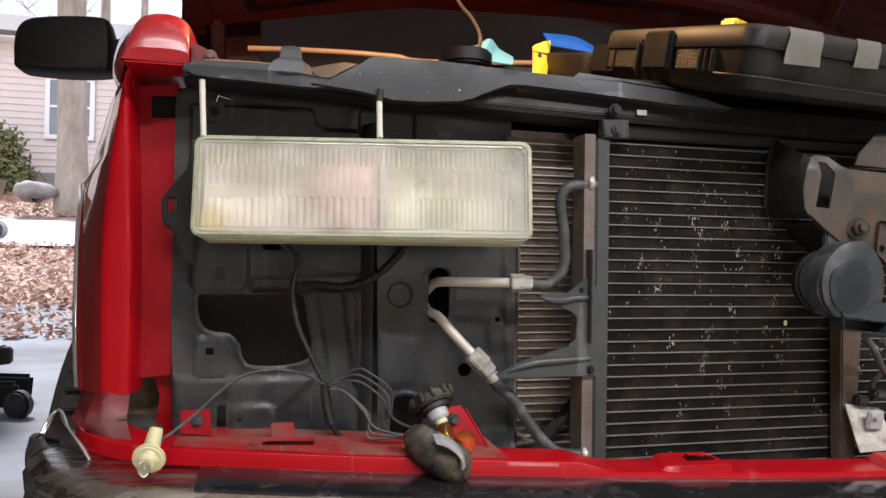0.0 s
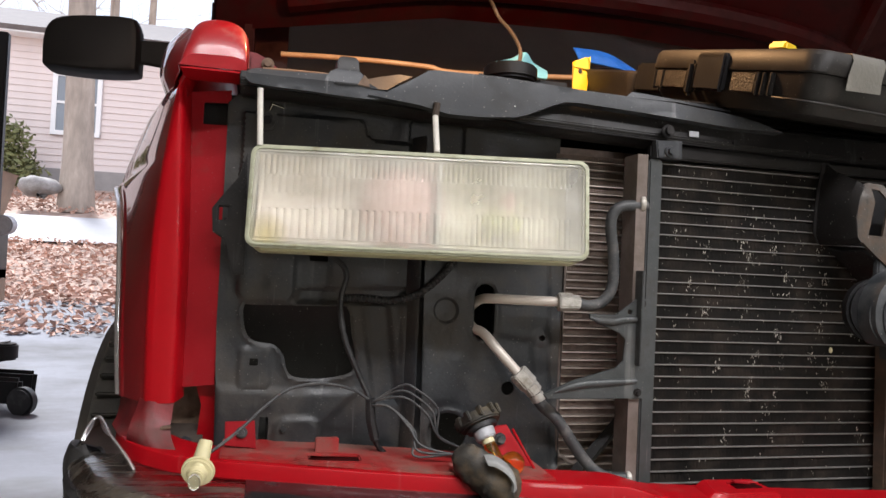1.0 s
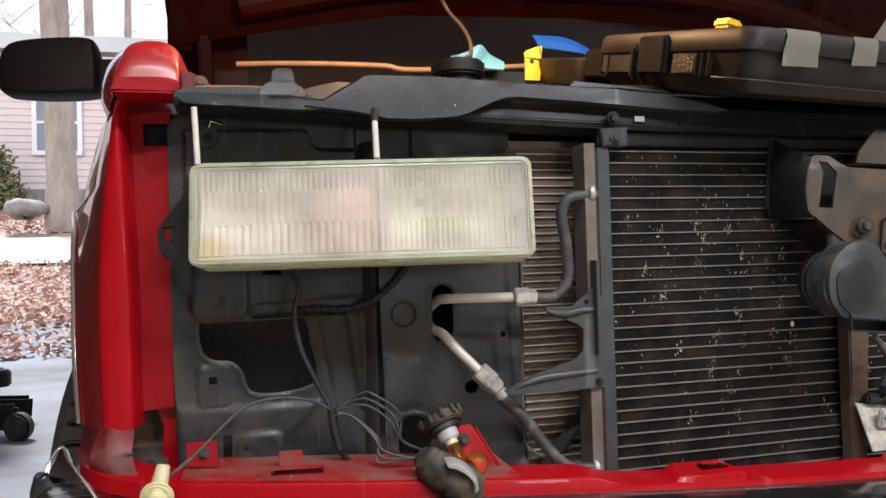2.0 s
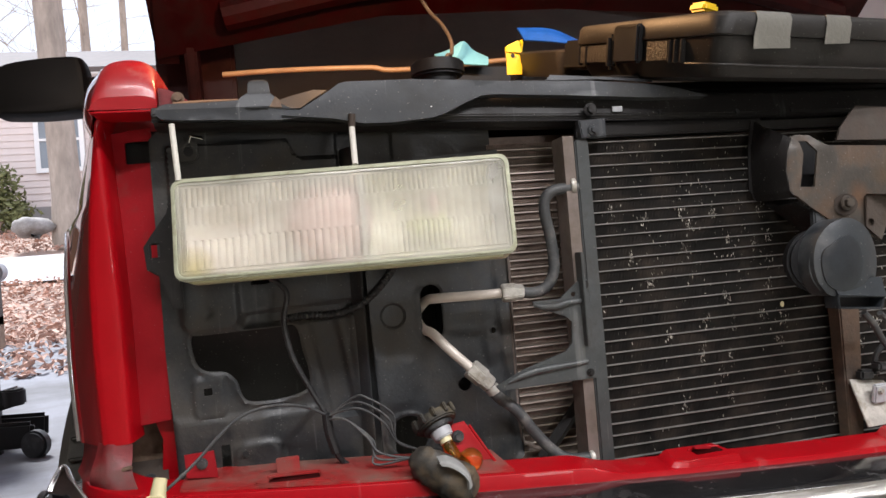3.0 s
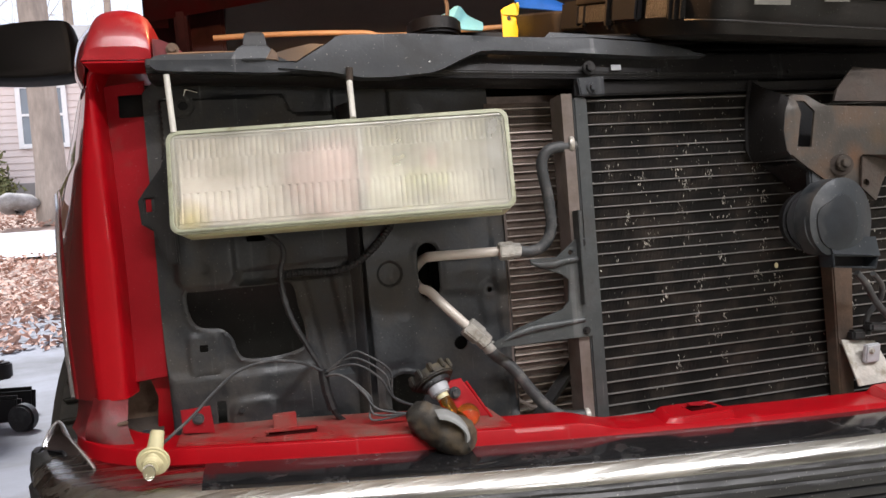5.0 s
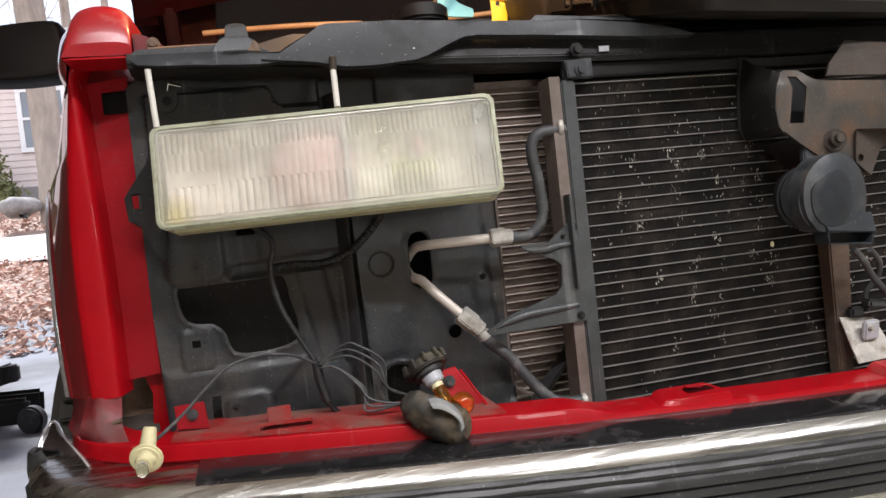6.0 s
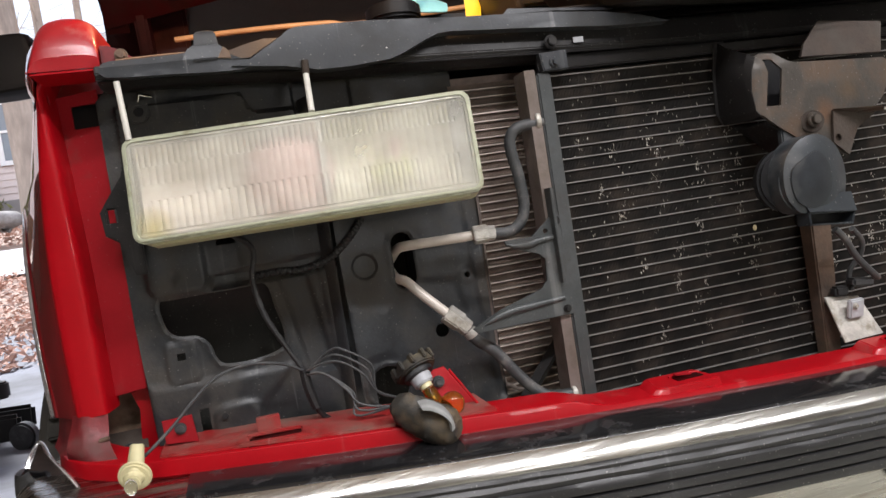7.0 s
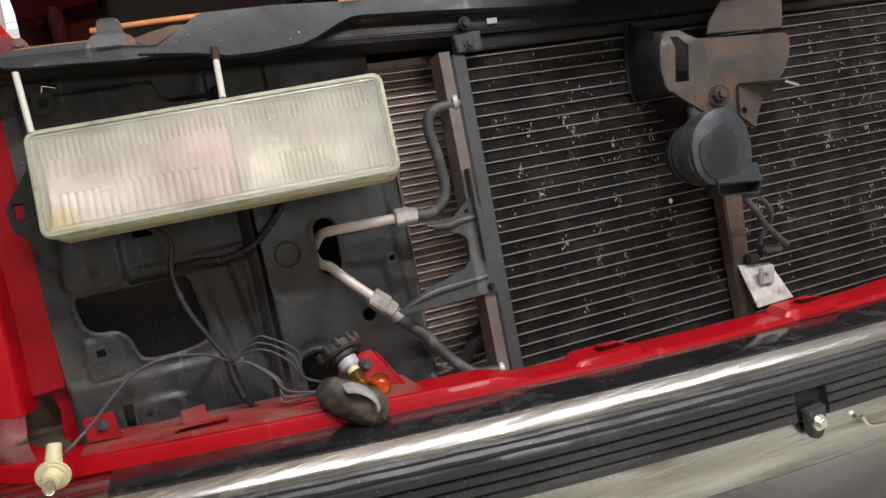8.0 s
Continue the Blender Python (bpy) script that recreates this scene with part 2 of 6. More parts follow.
# Unseen floor set pale as a reflector for the lower bumper chrome.
FLOOR_BOUNCE = mat("floor_bounce_tone", (0.58, 0.58, 0.5), 0.55, var=0.15, scale=1.8, bump=0.15, fine=70, dirt=(0.24, 0.22, 0.18), dirt_amount=0.35, dirt_scale=2.5)
SOIL = mat("leaf_litter_ground", (0.42, 0.31, 0.26), 0.9, var=0.45, scale=3.0, bump=0.5, fine=24, dirt=(0.36, 0.26, 0.2), dirt_amount=0.5, dirt_scale=7)
ROAD = mat("pale_road", (0.42, 0.41, 0.42), 0.85, var=0.12, scale=2.0, bump=0.2, fine=60)
LEAF = mat("fallen_leaf", (0.5, 0.31, 0.24), 0.75, var=0.45, scale=5, bump=0.0)
SIDING = mat("house_siding", (0.68, 0.59, 0.56), 0.6, var=0.06, scale=2, bump=0.05)
WHITE = mat("white_trim", (0.78, 0.78, 0.78), 0.5, var=0.05, scale=6, bump=0.05)
ROOF = mat("roof_shingle", (0.14, 0.12, 0.115), 0.85, var=0.3, scale=5, bump=0.4, fine=40)
BOULDER = mat("weathered_boulder", (0.3, 0.28, 0.27), 0.9, var=0.4, scale=6, bump=0.6, fine=40, dirt=(0.17, 0.15, 0.12), dirt_amount=0.6, dirt_scale=5)
BLOCK = mat("foundation_block", (0.3, 0.28, 0.27), 0.85, var=0.15, scale=4, bump=0.3, fine=50)
BARK = mat("tree_bark", (0.36, 0.3, 0.25), 0.9, var=0.4, scale=5, bump=0.6, fine=26, stretch=(1, 1, 0.25))
BUSH = mat("bush_leaves", (0.17, 0.18, 0.07), 0.7, var=0.45, scale=5, bump=0.0)
# Dark tone for unseen walls, so the fender side reflects little light.
DIM_WALL = mat("unseen_dim_wall", (0.16, 0.13, 0.11), 0.8, var=0.25, scale=3, bump=0.2, fine=40)
DRYWALL = mat("garage_wall", (0.62, 0.6, 0.56), 0.8, var=0.08, scale=2, bump=0.1, fine=60)
TAN = mat("tan_wood", (0.42, 0.3, 0.2), 0.7, var=0.25, scale=9, bump=0.2)
BUG = mat("dried_debris", (0.58, 0.54, 0.47), 0.9, var=0.5, scale=120, bump=0.0)


def glass(name, colour, rough, transmission=1.0, ior=1.45, alpha=1.0):
    m = bpy.data.materials.new(name)
    m.use_nodes = True
    b = m.node_tree.nodes["Principled BSDF"]
    b.inputs["Base Color"].default_value = (*colour, 1)
    b.inputs["Roughness"].default_value, b.inputs["Transmission Weight"].default_value = rough, transmission
    b.inputs["IOR"].default_value = ior
    return m


LENS = glass("cloudy_lens", (0.95, 0.94, 0.84), 0.2, 0.6, 1.14)
lt = LENS.node_tree
lco = lt.nodes.new("ShaderNodeTexCoord")
haze = lt.nodes.new("ShaderNodeTexNoise")
haze.inputs["Scale"].default_value, haze.inputs["Detail"].default_value = 16, 6
lt.links.new(lco.outputs["Object"], haze.inputs["Vector"])
hr = lt.nodes.new("ShaderNodeMapRange")
hr.inputs["From Min"].default_value, hr.inputs["From Max"].default_value, hr.inputs["To Min"].default_value, hr.inputs["To Max"].default_value = 0.3, 0.7, 0.72, 0.5
lt.links.new(haze.outputs["Fac"], hr.inputs["Value"])
lt.links.new(hr.outputs[0], lt.nodes["Principled BSDF"].inputs["Transmission Weight"])
spot = lt.nodes.new("ShaderNodeVectorMath")
spot.operation = "DISTANCE"
spot.inputs[1].default_value = (0.097, 1.070, 1.062)
lt.links.new(lco.outputs["Object"], spot.inputs[0])
sr = lt.nodes.new("ShaderNodeMapRange")
sr.inputs["From Min"].default_value, sr.inputs["From Max"].default_value, sr.inputs["To Min"].default_value, sr.inputs["To Max"].default_value = 0.003, 0.026, 0.6, 0.0
lt.links.new(spot.outputs["Value"], sr.inputs["Value"])
smix = lt.nodes.new("ShaderNodeMix")
smix.data_type = "RGBA"
smix.inputs["A"].default_value, smix.inputs["B"].default_value = (0.79, 0.77, 0.68, 1), (0.6, 0.53, 0.12, 1)
lt.links.new(sr.outputs[0], smix.inputs["Factor"])
lt.links.new(smix.outputs["Result"], lt.nodes["Principled BSDF"].inputs["Base Color"])
lt.nodes["Principled BSDF"].inputs["Coat Weight"].default_value = 0.5
lt.nodes["Principled BSDF"].inputs["Coat Roughness"].default_value = 0.12
CLEAR = glass("clear_glass", (0.95, 0.95, 0.95), 0.03)
AMBER = glass("amber_glass", (1.0, 0.56, 0.08), 0.04, 0.97)


def stain(m, at, inner, outer, colour, amount):
    """A soft-edged patch of another colour round one place of a material."""
    t = m.node_tree
    b = t.nodes["Principled BSDF"]
    src = b.inputs["Base Color"].links[0].from_socket
    c = t.nodes.new("ShaderNodeTexCoord")
    wob = t.nodes.new("ShaderNodeTexNoise")
    wob.inputs["Scale"].default_value, wob.inputs["Detail"].default_value = 60, 5
    t.links.new(c.outputs["Object"], wob.inputs["Vector"])
    d = t.nodes.new("ShaderNodeVectorMath")
    d.operation = "DISTANCE"
    d.inputs[1].default_value = at
    t.links.new(c.outputs["Object"], d.inputs[0])
    add = t.nodes.new("ShaderNodeMath")
    add.operation, add.inputs[2].default_value = "MULTIPLY_ADD", 0.0
    add.inputs[1].default_value = outer * 1.2
    t.links.new(wob.outputs["Fac"], add.inputs[0])
    t.links.new(d.outputs["Value"], add.inputs[2])
    r = t.nodes.new("ShaderNodeMapRange")
    for k, v in (("From Min", inner + outer * 0.6), ("From Max", outer * 1.6), ("To Min", amount), ("To Max", 0.0)):
        r.inputs[k].default_value = v
    t.links.new(add.outputs[0], r.inputs["Value"])
    x = t.nodes.new("ShaderNodeMix")
    x.data_type = "RGBA"
    x.inputs["B"].default_value = (*colour, 1)
    t.links.new(r.outputs[0], x.inputs["Factor"])
    t.links.new(src, x.inputs["A"])
    t.links.new(x.outputs["Result"], b.inputs["Base Color"])


stain(BRACKET, (0.922, 1.020, 1.086), 0.004, 0.02, (0.14, 0.065, 0.028), 0.55)
stain(BRACKET, (0.963, 1.020, 1.112), 0.004, 0.022, (0.12, 0.075, 0.038), 0.45)
WINDOW = mat("window_pane", (0.2, 0.23, 0.26), 0.08, var=0.1, scale=1, bump=0.0)
WINDSHIELD = mat("dusty_windshield", (0.07, 0.06, 0.055), 0.15, var=0.2, scale=4, bump=0.0)
# Pink and green tints here paint the reflected glow inside the headlamp.
PINK_SILVER = mat("pinkish_reflector", (0.93, 0.85, 0.79), 0.5, metal=0.8, var=0.05, scale=20, bump=0.0)
PALE_SILVER = mat("pale_reflector", (0.9, 0.88, 0.78), 0.5, metal=0.8, var=0.05, scale=20, bump=0.0)
PINK_BULB_GLOW = mat("pink_bulb_glow", (0.98, 0.66, 0.66), 0.4, metal=0.2, var=0.05, scale=20, bump=0.0)
LIME = mat("greenish_lamp_glow", (0.84, 0.87, 0.5), 0.4, metal=0.3, var=0.05, scale=20, bump=0.0)

# ---- building helpers ----
BASE = {}


def thing(name, label, category, base=(0, 0, 0), group="", kind=""):
    ob = new(name)
    ob.empty_display_size = 0.1
    ob.matrix_basis = Matrix.Translation(base)
    BASE[ob.name] = Vector(base)
    return tagged(ob, label, category, group, kind)


def part(name, bm, material, parent=None, label="", smooth=True):
    me = bpy.data.meshes.new(name)
    bmesh.ops.recalc_face_normals(bm, faces=bm.faces)
    bm.to_mesh(me)
    bm.free()
    me.materials.append(material)
    if smooth:
        me.polygons.foreach_set("use_smooth", [True] * len(me.polygons))
        me.set_sharp_from_angle(angle=radians(35))
    ob = new(name, me)
    if parent:
        ob.parent = parent
        ob.matrix_parent_inverse = Matrix.Translation(-BASE.get(parent.name, Vector((0, 0, 0))))
    return tagged(ob, label)


def bevel(bm, width, segs=2, angle=30):
    edges = [e for e in bm.edges if len(e.link_faces) == 2 and e.calc_face_angle(0) > radians(angle)]
    if width:
        bmesh.ops.bevel(bm, geom=edges, offset=width, segments=segs, affect="EDGES", clamp_overlap=True)
    return bm


def box(size, m=None, bev=0.0, bm=None):
    own = bm is None
    bm = bm or bmesh.new()
    r = bmesh.ops.create_cube(bm, size=1, matrix=(m or Matrix()) @ Matrix.Diagonal((*size, 1)))
    if bev:
        es = {e for v in r["verts"] for e in v.link_edges}
        bmesh.ops.bevel(bm, geom=list(es), offset=bev, segments=2, affect="EDGES", clamp_overlap=True)
    return bm


def cyl(p, q, r, r2=None, seg=20, bev=0.0, bm=None):
    bm = bm or bmesh.new()
    p, q = Vector(p), Vector(q)
    d = q - p
    m = Matrix.Translation((p + q) / 2) @ d.to_track_quat("Z", "Y").to_matrix().to_4x4()
    r = bmesh.ops.create_cone(bm, cap_ends=True, segments=seg, radius1=r, radius2=r if r2 is None else r2, depth=d.length, matrix=m)
    if bev:
        es = {e for v in r["verts"] for e in v.link_edges if e.calc_face_angle(0) > 0.9}
        bmesh.ops.bevel(bm, geom=list(es), offset=bev, segments=2, affect="EDGES", clamp_overlap=True)
    return bm


def ball(c, r, scale=(1, 1, 1), bm=None, seg=20):
    bm = bm or bmesh.new()
    bmesh.ops.create_uvsphere(bm, u_segments=seg, v_segments=seg // 2, radius=r, matrix=Matrix.Translation(c) @ Matrix.Diagonal((*scale, 1)))
    return bm


def smooth_path(points, steps=6):
    p = [Vector(a) for a in points]
    p = [p[0] * 2 - p[1]] + p + [p[-1] * 2 - p[-2]]
    out = []
    for i in range(1, len(p) - 2):
        for s in range(steps):
            u = s / steps
            a, b, c, d = p[i - 1], p[i], p[i + 1], p[i + 2]
            out.append(0.5 * ((2 * b) + (c - a) * u + (2 * a - 5 * b + 4 * c - d) * u * u + (3 * b - a - 3 * c + d) * u ** 3))
    out.append(p[-2])
    return out


def pipe(points, radius, seg=10, steps=6, bm=None, ridges=0.0):
    """A round tube along a smooth line; ridges: depth of a corrugated sleeve."""
    bm = bm or bmesh.new()
    pts = smooth_path(points, steps)
    rings, up = [], Vector((0, 0.3, 1)).normalized()
    for i, c in enumerate(pts):
        d = (pts[min(i + 1, len(pts) - 1)] - pts[max(i - 1, 0)]).normalized()
        side = d.cross(up)
        if side.length < 1e-3:
            side = d.cross(Vector((1, 0, 0)))
        side.normalize()
        up = side.cross(d)
        r = radius - (ridges if i % 2 else 0)
        rings.append([bm.verts.new(c + r * (math.cos(2 * math.pi * k / seg) * side + math.sin(2 * math.pi * k / seg) * up)) for k in range(seg)])
    for a, b in zip(rings, rings[1:]):
        for k in range(seg):
            bm.faces.new((a[k], a[(k + 1) % seg], b[(k + 1) % seg], b[k]))
    bm.faces.new(rings[0][::-1])
    bm.faces.new(rings[-1])
    return bm


def rounded(x0, z0, x1, z1, r, n=5):
    out = []
    for cx, cz, a0 in ((x1 - r, z1 - r, 0), (x0 + r, z1 - r, 90), (x0 + r, z0 + r, 180), (x1 - r, z0 + r, 270)):
        out += [(cx + r * math.cos(radians(a0 + 90 * k / n)), cz + r * math.sin(radians(a0 + 90 * k / n))) for k in range(n + 1)]
    return out


def circle(cx, cz, r, n=20, squash=1.0):
    return [(cx + r * math.cos(2 * math.pi * k / n), cz + squash * r * math.sin(2 * math.pi * k / n)) for k in range(n)]


def within(p, loop):
    """Whether the point p lies inside the closed outline."""
    odd = False
    for (ax, az), (bx, bz) in zip(loop, loop[1:] + loop[:1]):
        if (az > p[1]) != (bz > p[1]) and p[0] < (bx - ax) * (p[1] - az) / (bz - az) + ax:
            odd = not odd
    return odd


def taper(points, radii, seg=14, steps=5, flat=1.0):
    """A round body along a smooth line with a radius for each of its points."""
    bm = pipe(points, 1.0, seg, steps)
    path = smooth_path(points, steps)
    rr = [a.x for a in smooth_path([(r, 0, 0) for r in radii], steps)]
    bm.verts.ensure_lookup_table()
    for i, c in enumerate(path):
        for v in bm.verts[i * seg:(i + 1) * seg]:
            v.co = c + (v.co - c) * max(rr[i], 1e-4)
    return bm


def plate(outer, holes, y, thick, bev=0.0, slope=None, fill=0.0, lines=()):
    """A sheet in the x-z plane, front at y, with holes cut through. slope(x, z) moves it in y."""
    bm = bmesh.new()
    flat, rim = [], []
    for loop in (outer, *holes, *lines):
        k = len(flat)
        flat += [Vector(p) for p in loop]
        rim += [(k + i, k + (i + 1) % len(loop)) for i in range(len(loop))]
    if fill:
        xs_, zs_ = [p[0] for p in outer], [p[1] for p in outer]
        for i in range(int((max(xs_) - min(xs_)) / fill) + 1):
            for j in range(int((max(zs_) - min(zs_)) / fill) + 1):
                q = (min(xs_) + fill * (i + 0.5 * (j % 2)), min(zs_) + fill * j)
                if within(q, outer) and not any(within(q, h) for h in holes):
                    flat.append(Vector(q))
    pts, _, tris, *_ = geometry.delaunay_2d_cdt(flat, rim, [], 0, 1e-6)
    vs = [bm.verts.new((p.x, y, p.y)) for p in pts]
    for t in tris:
        c = sum((pts[i] for i in t), Vector((0, 0))) / len(t)
        if within(c, outer) and not any(within(c, h) for h in holes):
            bm.faces.new([vs[i] for i in t])
    bmesh.ops.delete(bm, geom=[v for v in bm.verts if not v.link_faces], context="VERTS")
    bmesh.ops.recalc_face_normals(bm, faces=bm.faces)
    r = bmesh.ops.extrude_face_region(bm, geom=bm.faces[:])
    for v in r["geom"]:
        if isinstance(v, bmesh.types.BMVert):
            v.co.y += thick
    if bev:
        bmesh.ops.recalc_face_normals(bm, faces=bm.faces)
        es = [e for e in bm.edges if len(e.link_faces) == 2 and e.calc_face_angle(0) > 1.2 and all(v.co.y < y + thick * 0.5 for v in e.verts)]
        bmesh.ops.bevel(bm, geom=es, offset=bev, segments=2, affect="EDGES", clamp_overlap=True)
    if slope:
        for v in bm.verts:
            v.co.y += slope(v.co.x, v.co.z)
    return bm


def soft(points, steps=4):
    """A closed outline with its corners rounded off."""
    q = [(x, 0, z) for x, z in points]
    return [(p.x, p.z) for p in smooth_path(q + q[:3], steps)[steps:-2 * steps + steps - 1]][:len(points) * steps]


def edge_distance(p, loop):
    """Distance to a closed outline, positive inside it."""
    best = 9.0
    for (ax, az), (bx, bz) in zip(loop, loop[1:] + loop[:1]):
        dx, dz = bx - ax, bz - az
        k = max(0.0, min(1.0, ((p[0] - ax) * dx + (p[1] - az) * dz) / max(dx * dx + dz * dz, 1e-12)))
        best = min(best, math.hypot(p[0] - ax - k * dx, p[1] - az - k * dz))
    return best if within(p, loop) else -best


def pressing(features, rims=()):
    """The relief of a pressed sheet: (outline, height, width of its slope), and rims (outline, height, width)."""
    def relief(x, z):
        d = 0.0
        for loop, height, width in features:
            k = max(0.0, min(1.0, edge_distance((x, z), loop) / width + 0.5))
            d -= height * k * k * (3 - 2 * k)
        for loop, height, width in rims:
            k = max(0.0, 1 - abs(edge_distance((x, z), loop) + width * 0.9) / width)
            d -= height * k * k * (3 - 2 * k)
        return d + 0.0006 * noise.noise((x * 25, z * 25, 3))
    return relief


def loft(sections, closed=False, thick=0.0, cap=False):
    """A skin over sections of equally many points."""
    bm = bmesh.new()
    rows = [[bm.verts.new(p) for p in s] for s in sections]
    n = len(rows[0])
    for a, b in zip(rows, rows[1:]):
        for k in range(n if closed else n - 1):
            bm.faces.new((a[k], a[(k + 1) % n], b[(k + 1) % n], b[k]))
    if cap:
        bm.faces.new(rows[0][::-1])
        bm.faces.new(rows[-1])
    bmesh.ops.recalc_face_normals(bm, faces=bm.faces)
    if thick:
        bmesh.ops.solidify(bm, geom=bm.faces[:], thickness=thick)
    return bm


def fair(rows, steps=4, across=3):
    """Rows of points made denser and smooth both ways."""
    rows = [smooth_path(r, across) for r in rows]
    cols = [smooth_path(c, steps) for c in zip(*rows)]
    return [list(r) for r in zip(*cols)]


def hexnut(p, q, r, bm=None):
    return cyl(p, q, r, seg=6, bev=r * 0.12, bm=bm)


def bolt(name, at, r, parent, material, label=""):
    bm = cyl((at[0], at[1] + 0.004, at[2]), (at[0], at[1], at[2]), r * 1.5, seg=18, bev=r * 0.15)
    hexnut((at[0], at[1] + 0.001, at[2]), (at[0], at[1] - r * 0.8, at[2]), r, bm)
    return part(name, bm, material, parent, label)


def sweep(x):
    """How far the front of the truck falls back towards its corner."""
    return 0.12 * abs(0.97 - x) ** 2


def lip(x):
    """The height of the lower edge of the red valance."""
    return 0.757 + 0.036 * abs(1.1 - x) ** 1.1


# ---- ground, driveway, garage ----
FLOOR = 0.15


def ground_height(y):
    pts = ((4.6, FLOOR), (6, 0.36), (8, 0.62), (10, 1.06), (12, 1.5), (14, 1.95), (16, 2.3), (20, 2.7), (60, 3.5), (900, 3.5))
    if y <= pts[0][0]:
        return FLOOR
    for (a, b), (c, d) in zip(pts, pts[1:]):
        if y <= c:
            return b + (d - b) * (y - a) / (c - a)
    return pts[-1][1]


def sheet(x0, x1, ys, lift=0.0, nx=12, rough=0.0):
    xs = [x0 + (x1 - x0) * i / nx for i in range(nx + 1)]
    return loft([[(x, y, ground_height(y) + lift + (rough * noise.noise((x * 0.9, y * 0.9, 0)) if y > 5 else 0)) for x in xs] for y in ys])


GY = [-900, -60, -10, -4, 4.6, 4.8] + [5 + 0.35 * i for i in range(46)] + [24, 30, 60, 200, 900]
tagged(part("ground", sheet(-900, 900, GY, -0.06, 40), SOIL), "brown leaf-littered ground rising away from the garage", "ground", kind="structure")
tagged(part("driveway", sheet(-3.4, 4.0, [2.3 + 0.35 * i for i in range(16)], 0.0, 10), CONCRETE), "grey stained concrete driveway at the garage door", "driveway", kind="structure")
# Split from the driveway so only the unseen part is bright.
tagged(part("floor", sheet(-3.4, 4.0, [-3.2 + 0.5 * i for i in range(12)], 0.0, 10), FLOOR_BOUNCE), "unseen garage floor, made pale to bounce light upward", "floor", kind="structure")
tagged(part("road", sheet(-60, 30, [10.4, 10.9, 11.5, 12.2], -0.02, 8), ROAD), "pale worn road strip crossing the yard", "road", kind="structure")


def wall(name, x0, y0, z0, x1, y1, z1, m, label):
    return tagged(part(name, box((x1 - x0, y1 - y0, z1 - z0), pose((x0 + x1) / 2, (y0 + y1) / 2, (z0 + z1) / 2)), m, smooth=False), label, "wall", kind="structure")


# West and north walls are out of view, placed to shade reflections.
wall("wall_west", -3.0, -3.1, -0.01, -2.88, 4.2, 2.75, DIM_WALL, "unseen garage side wall, dark to dim fender reflections")
wall("wall_north", -2.88, 4.05, -0.01, -1.5, 4.2, 2.75, DIM_WALL, "unseen wall beside the garage door, blocks bright reflections")
wall("wall_east", 3.4, -3.1, -0.01, 3.52, 4.2, 2.75, DRYWALL, "pale painted garage side wall")
wall("wall_south", -3.0, -3.22, -0.01, 3.52, -3.1, 2.75, DRYWALL, "pale painted garage back wall")
wall("wall_lintel", -1.5, 4.05, 2.66, 3.4, 4.2, 2.75, DRYWALL, "pale lintel over the open garage door")
tagged(wall("ceiling", -3.0, -3.22, 2.75, 3.52, 4.2, 2.85, WHITE, "pale painted garage ceiling"), category="ceiling")

shop = thing("shop_light", "white metal shop light hanging under the ceiling", "ceiling light", (1.0, -0.35, 2.75))
part("housing", box((2.62, 0.16, 0.06), pose(1.0, -0.35, 2.42), 0.01), WHITE, shop)
for hx0 in (0.1, 1.9):
    part("chain", cyl((hx0, -0.35, 2.45), (hx0, -0.35, 2.75), 0.004, seg=8), CHROME, shop)
# Unseen stand and housing, added to carry the front fill.
stand = thing("front_fill_lamp", "unseen black fill lamp on a stand facing the truck", "work lamp", (0.62, -0.12, FLOOR))
part("pole", cyl((0.62, -0.12, FLOOR), (0.62, -0.12, 1.1), 0.012, seg=12), PLASTIC, stand)
part("head", bevel(box((0.2, 0.05, 0.16), pose(0.62, -0.09, 1.165)), 0.01), PLASTIC, stand)
part("foot", cyl((0.62, -0.12, FLOOR), (0.62, -0.12, FLOOR + 0.03), 0.16, 0.05, seg=20), PLASTIC, stand)

# ---- the truck ----
truck = thing("pickup_truck", "red pickup truck with its grille removed and hood raised", "truck", (0.97, 3.0, FLOOR))

# condenser
TUBE_STEP = 0.01526
cond_bm = bmesh.new()


def fin_row(bm, x0, x1, step, width, y0, y1, z0, z1):
    x = x0
    while x < x1:
        a = [bm.verts.new(c) for c in ((x, y1, z0), (x, y0, z0), (x + width, y0, z0), (x + width, y1, z0))]
        b = [bm.verts.new((v.co.x, v.co.y, z1)) for v in a]
        for i in range(3):
            bm.faces.new((a[i], a[i + 1], b[i + 1], b[i]))
        x += step


fin_row(cond_bm, 0.588, 1.345, 0.0021, 0.0007, 1.1035, 1.118, 0.735, 1.185)
condenser = part("condenser", box((0.765, 0.004, 0.45), pose(0.968, 1.121, 0.96)), FINS, truck, "black finned condenser with pale tubes and stuck debris", smooth=False)
tagged(part("fin_core", cond_bm, FINS, condenser, smooth=False), kind="stuff")
tube_mesh = None
for k in range(-2, 28):
    z = 0.77 + TUBE_STEP * k
    if tube_mesh is None:
        t_ob = part("tube", box((0.765, 0.018, 0.0016), pose(0.968, 1.1095, 0), 0.0004), TUBE, condenser)
        tube_mesh = t_ob.data
        t_ob.location.z = z
    else:
        o = new("tube", tube_mesh)
        o.parent = condenser
        o.location.z = z
rng = random.Random(4)
bugs = bmesh.new()
knots = [(rng.uniform(0.6, 1.33), rng.choice((rng.uniform(0.98, 1.16), rng.gauss(0.9, 0.03), rng.uniform(0.78, 1.1)))) for _ in range(70)]
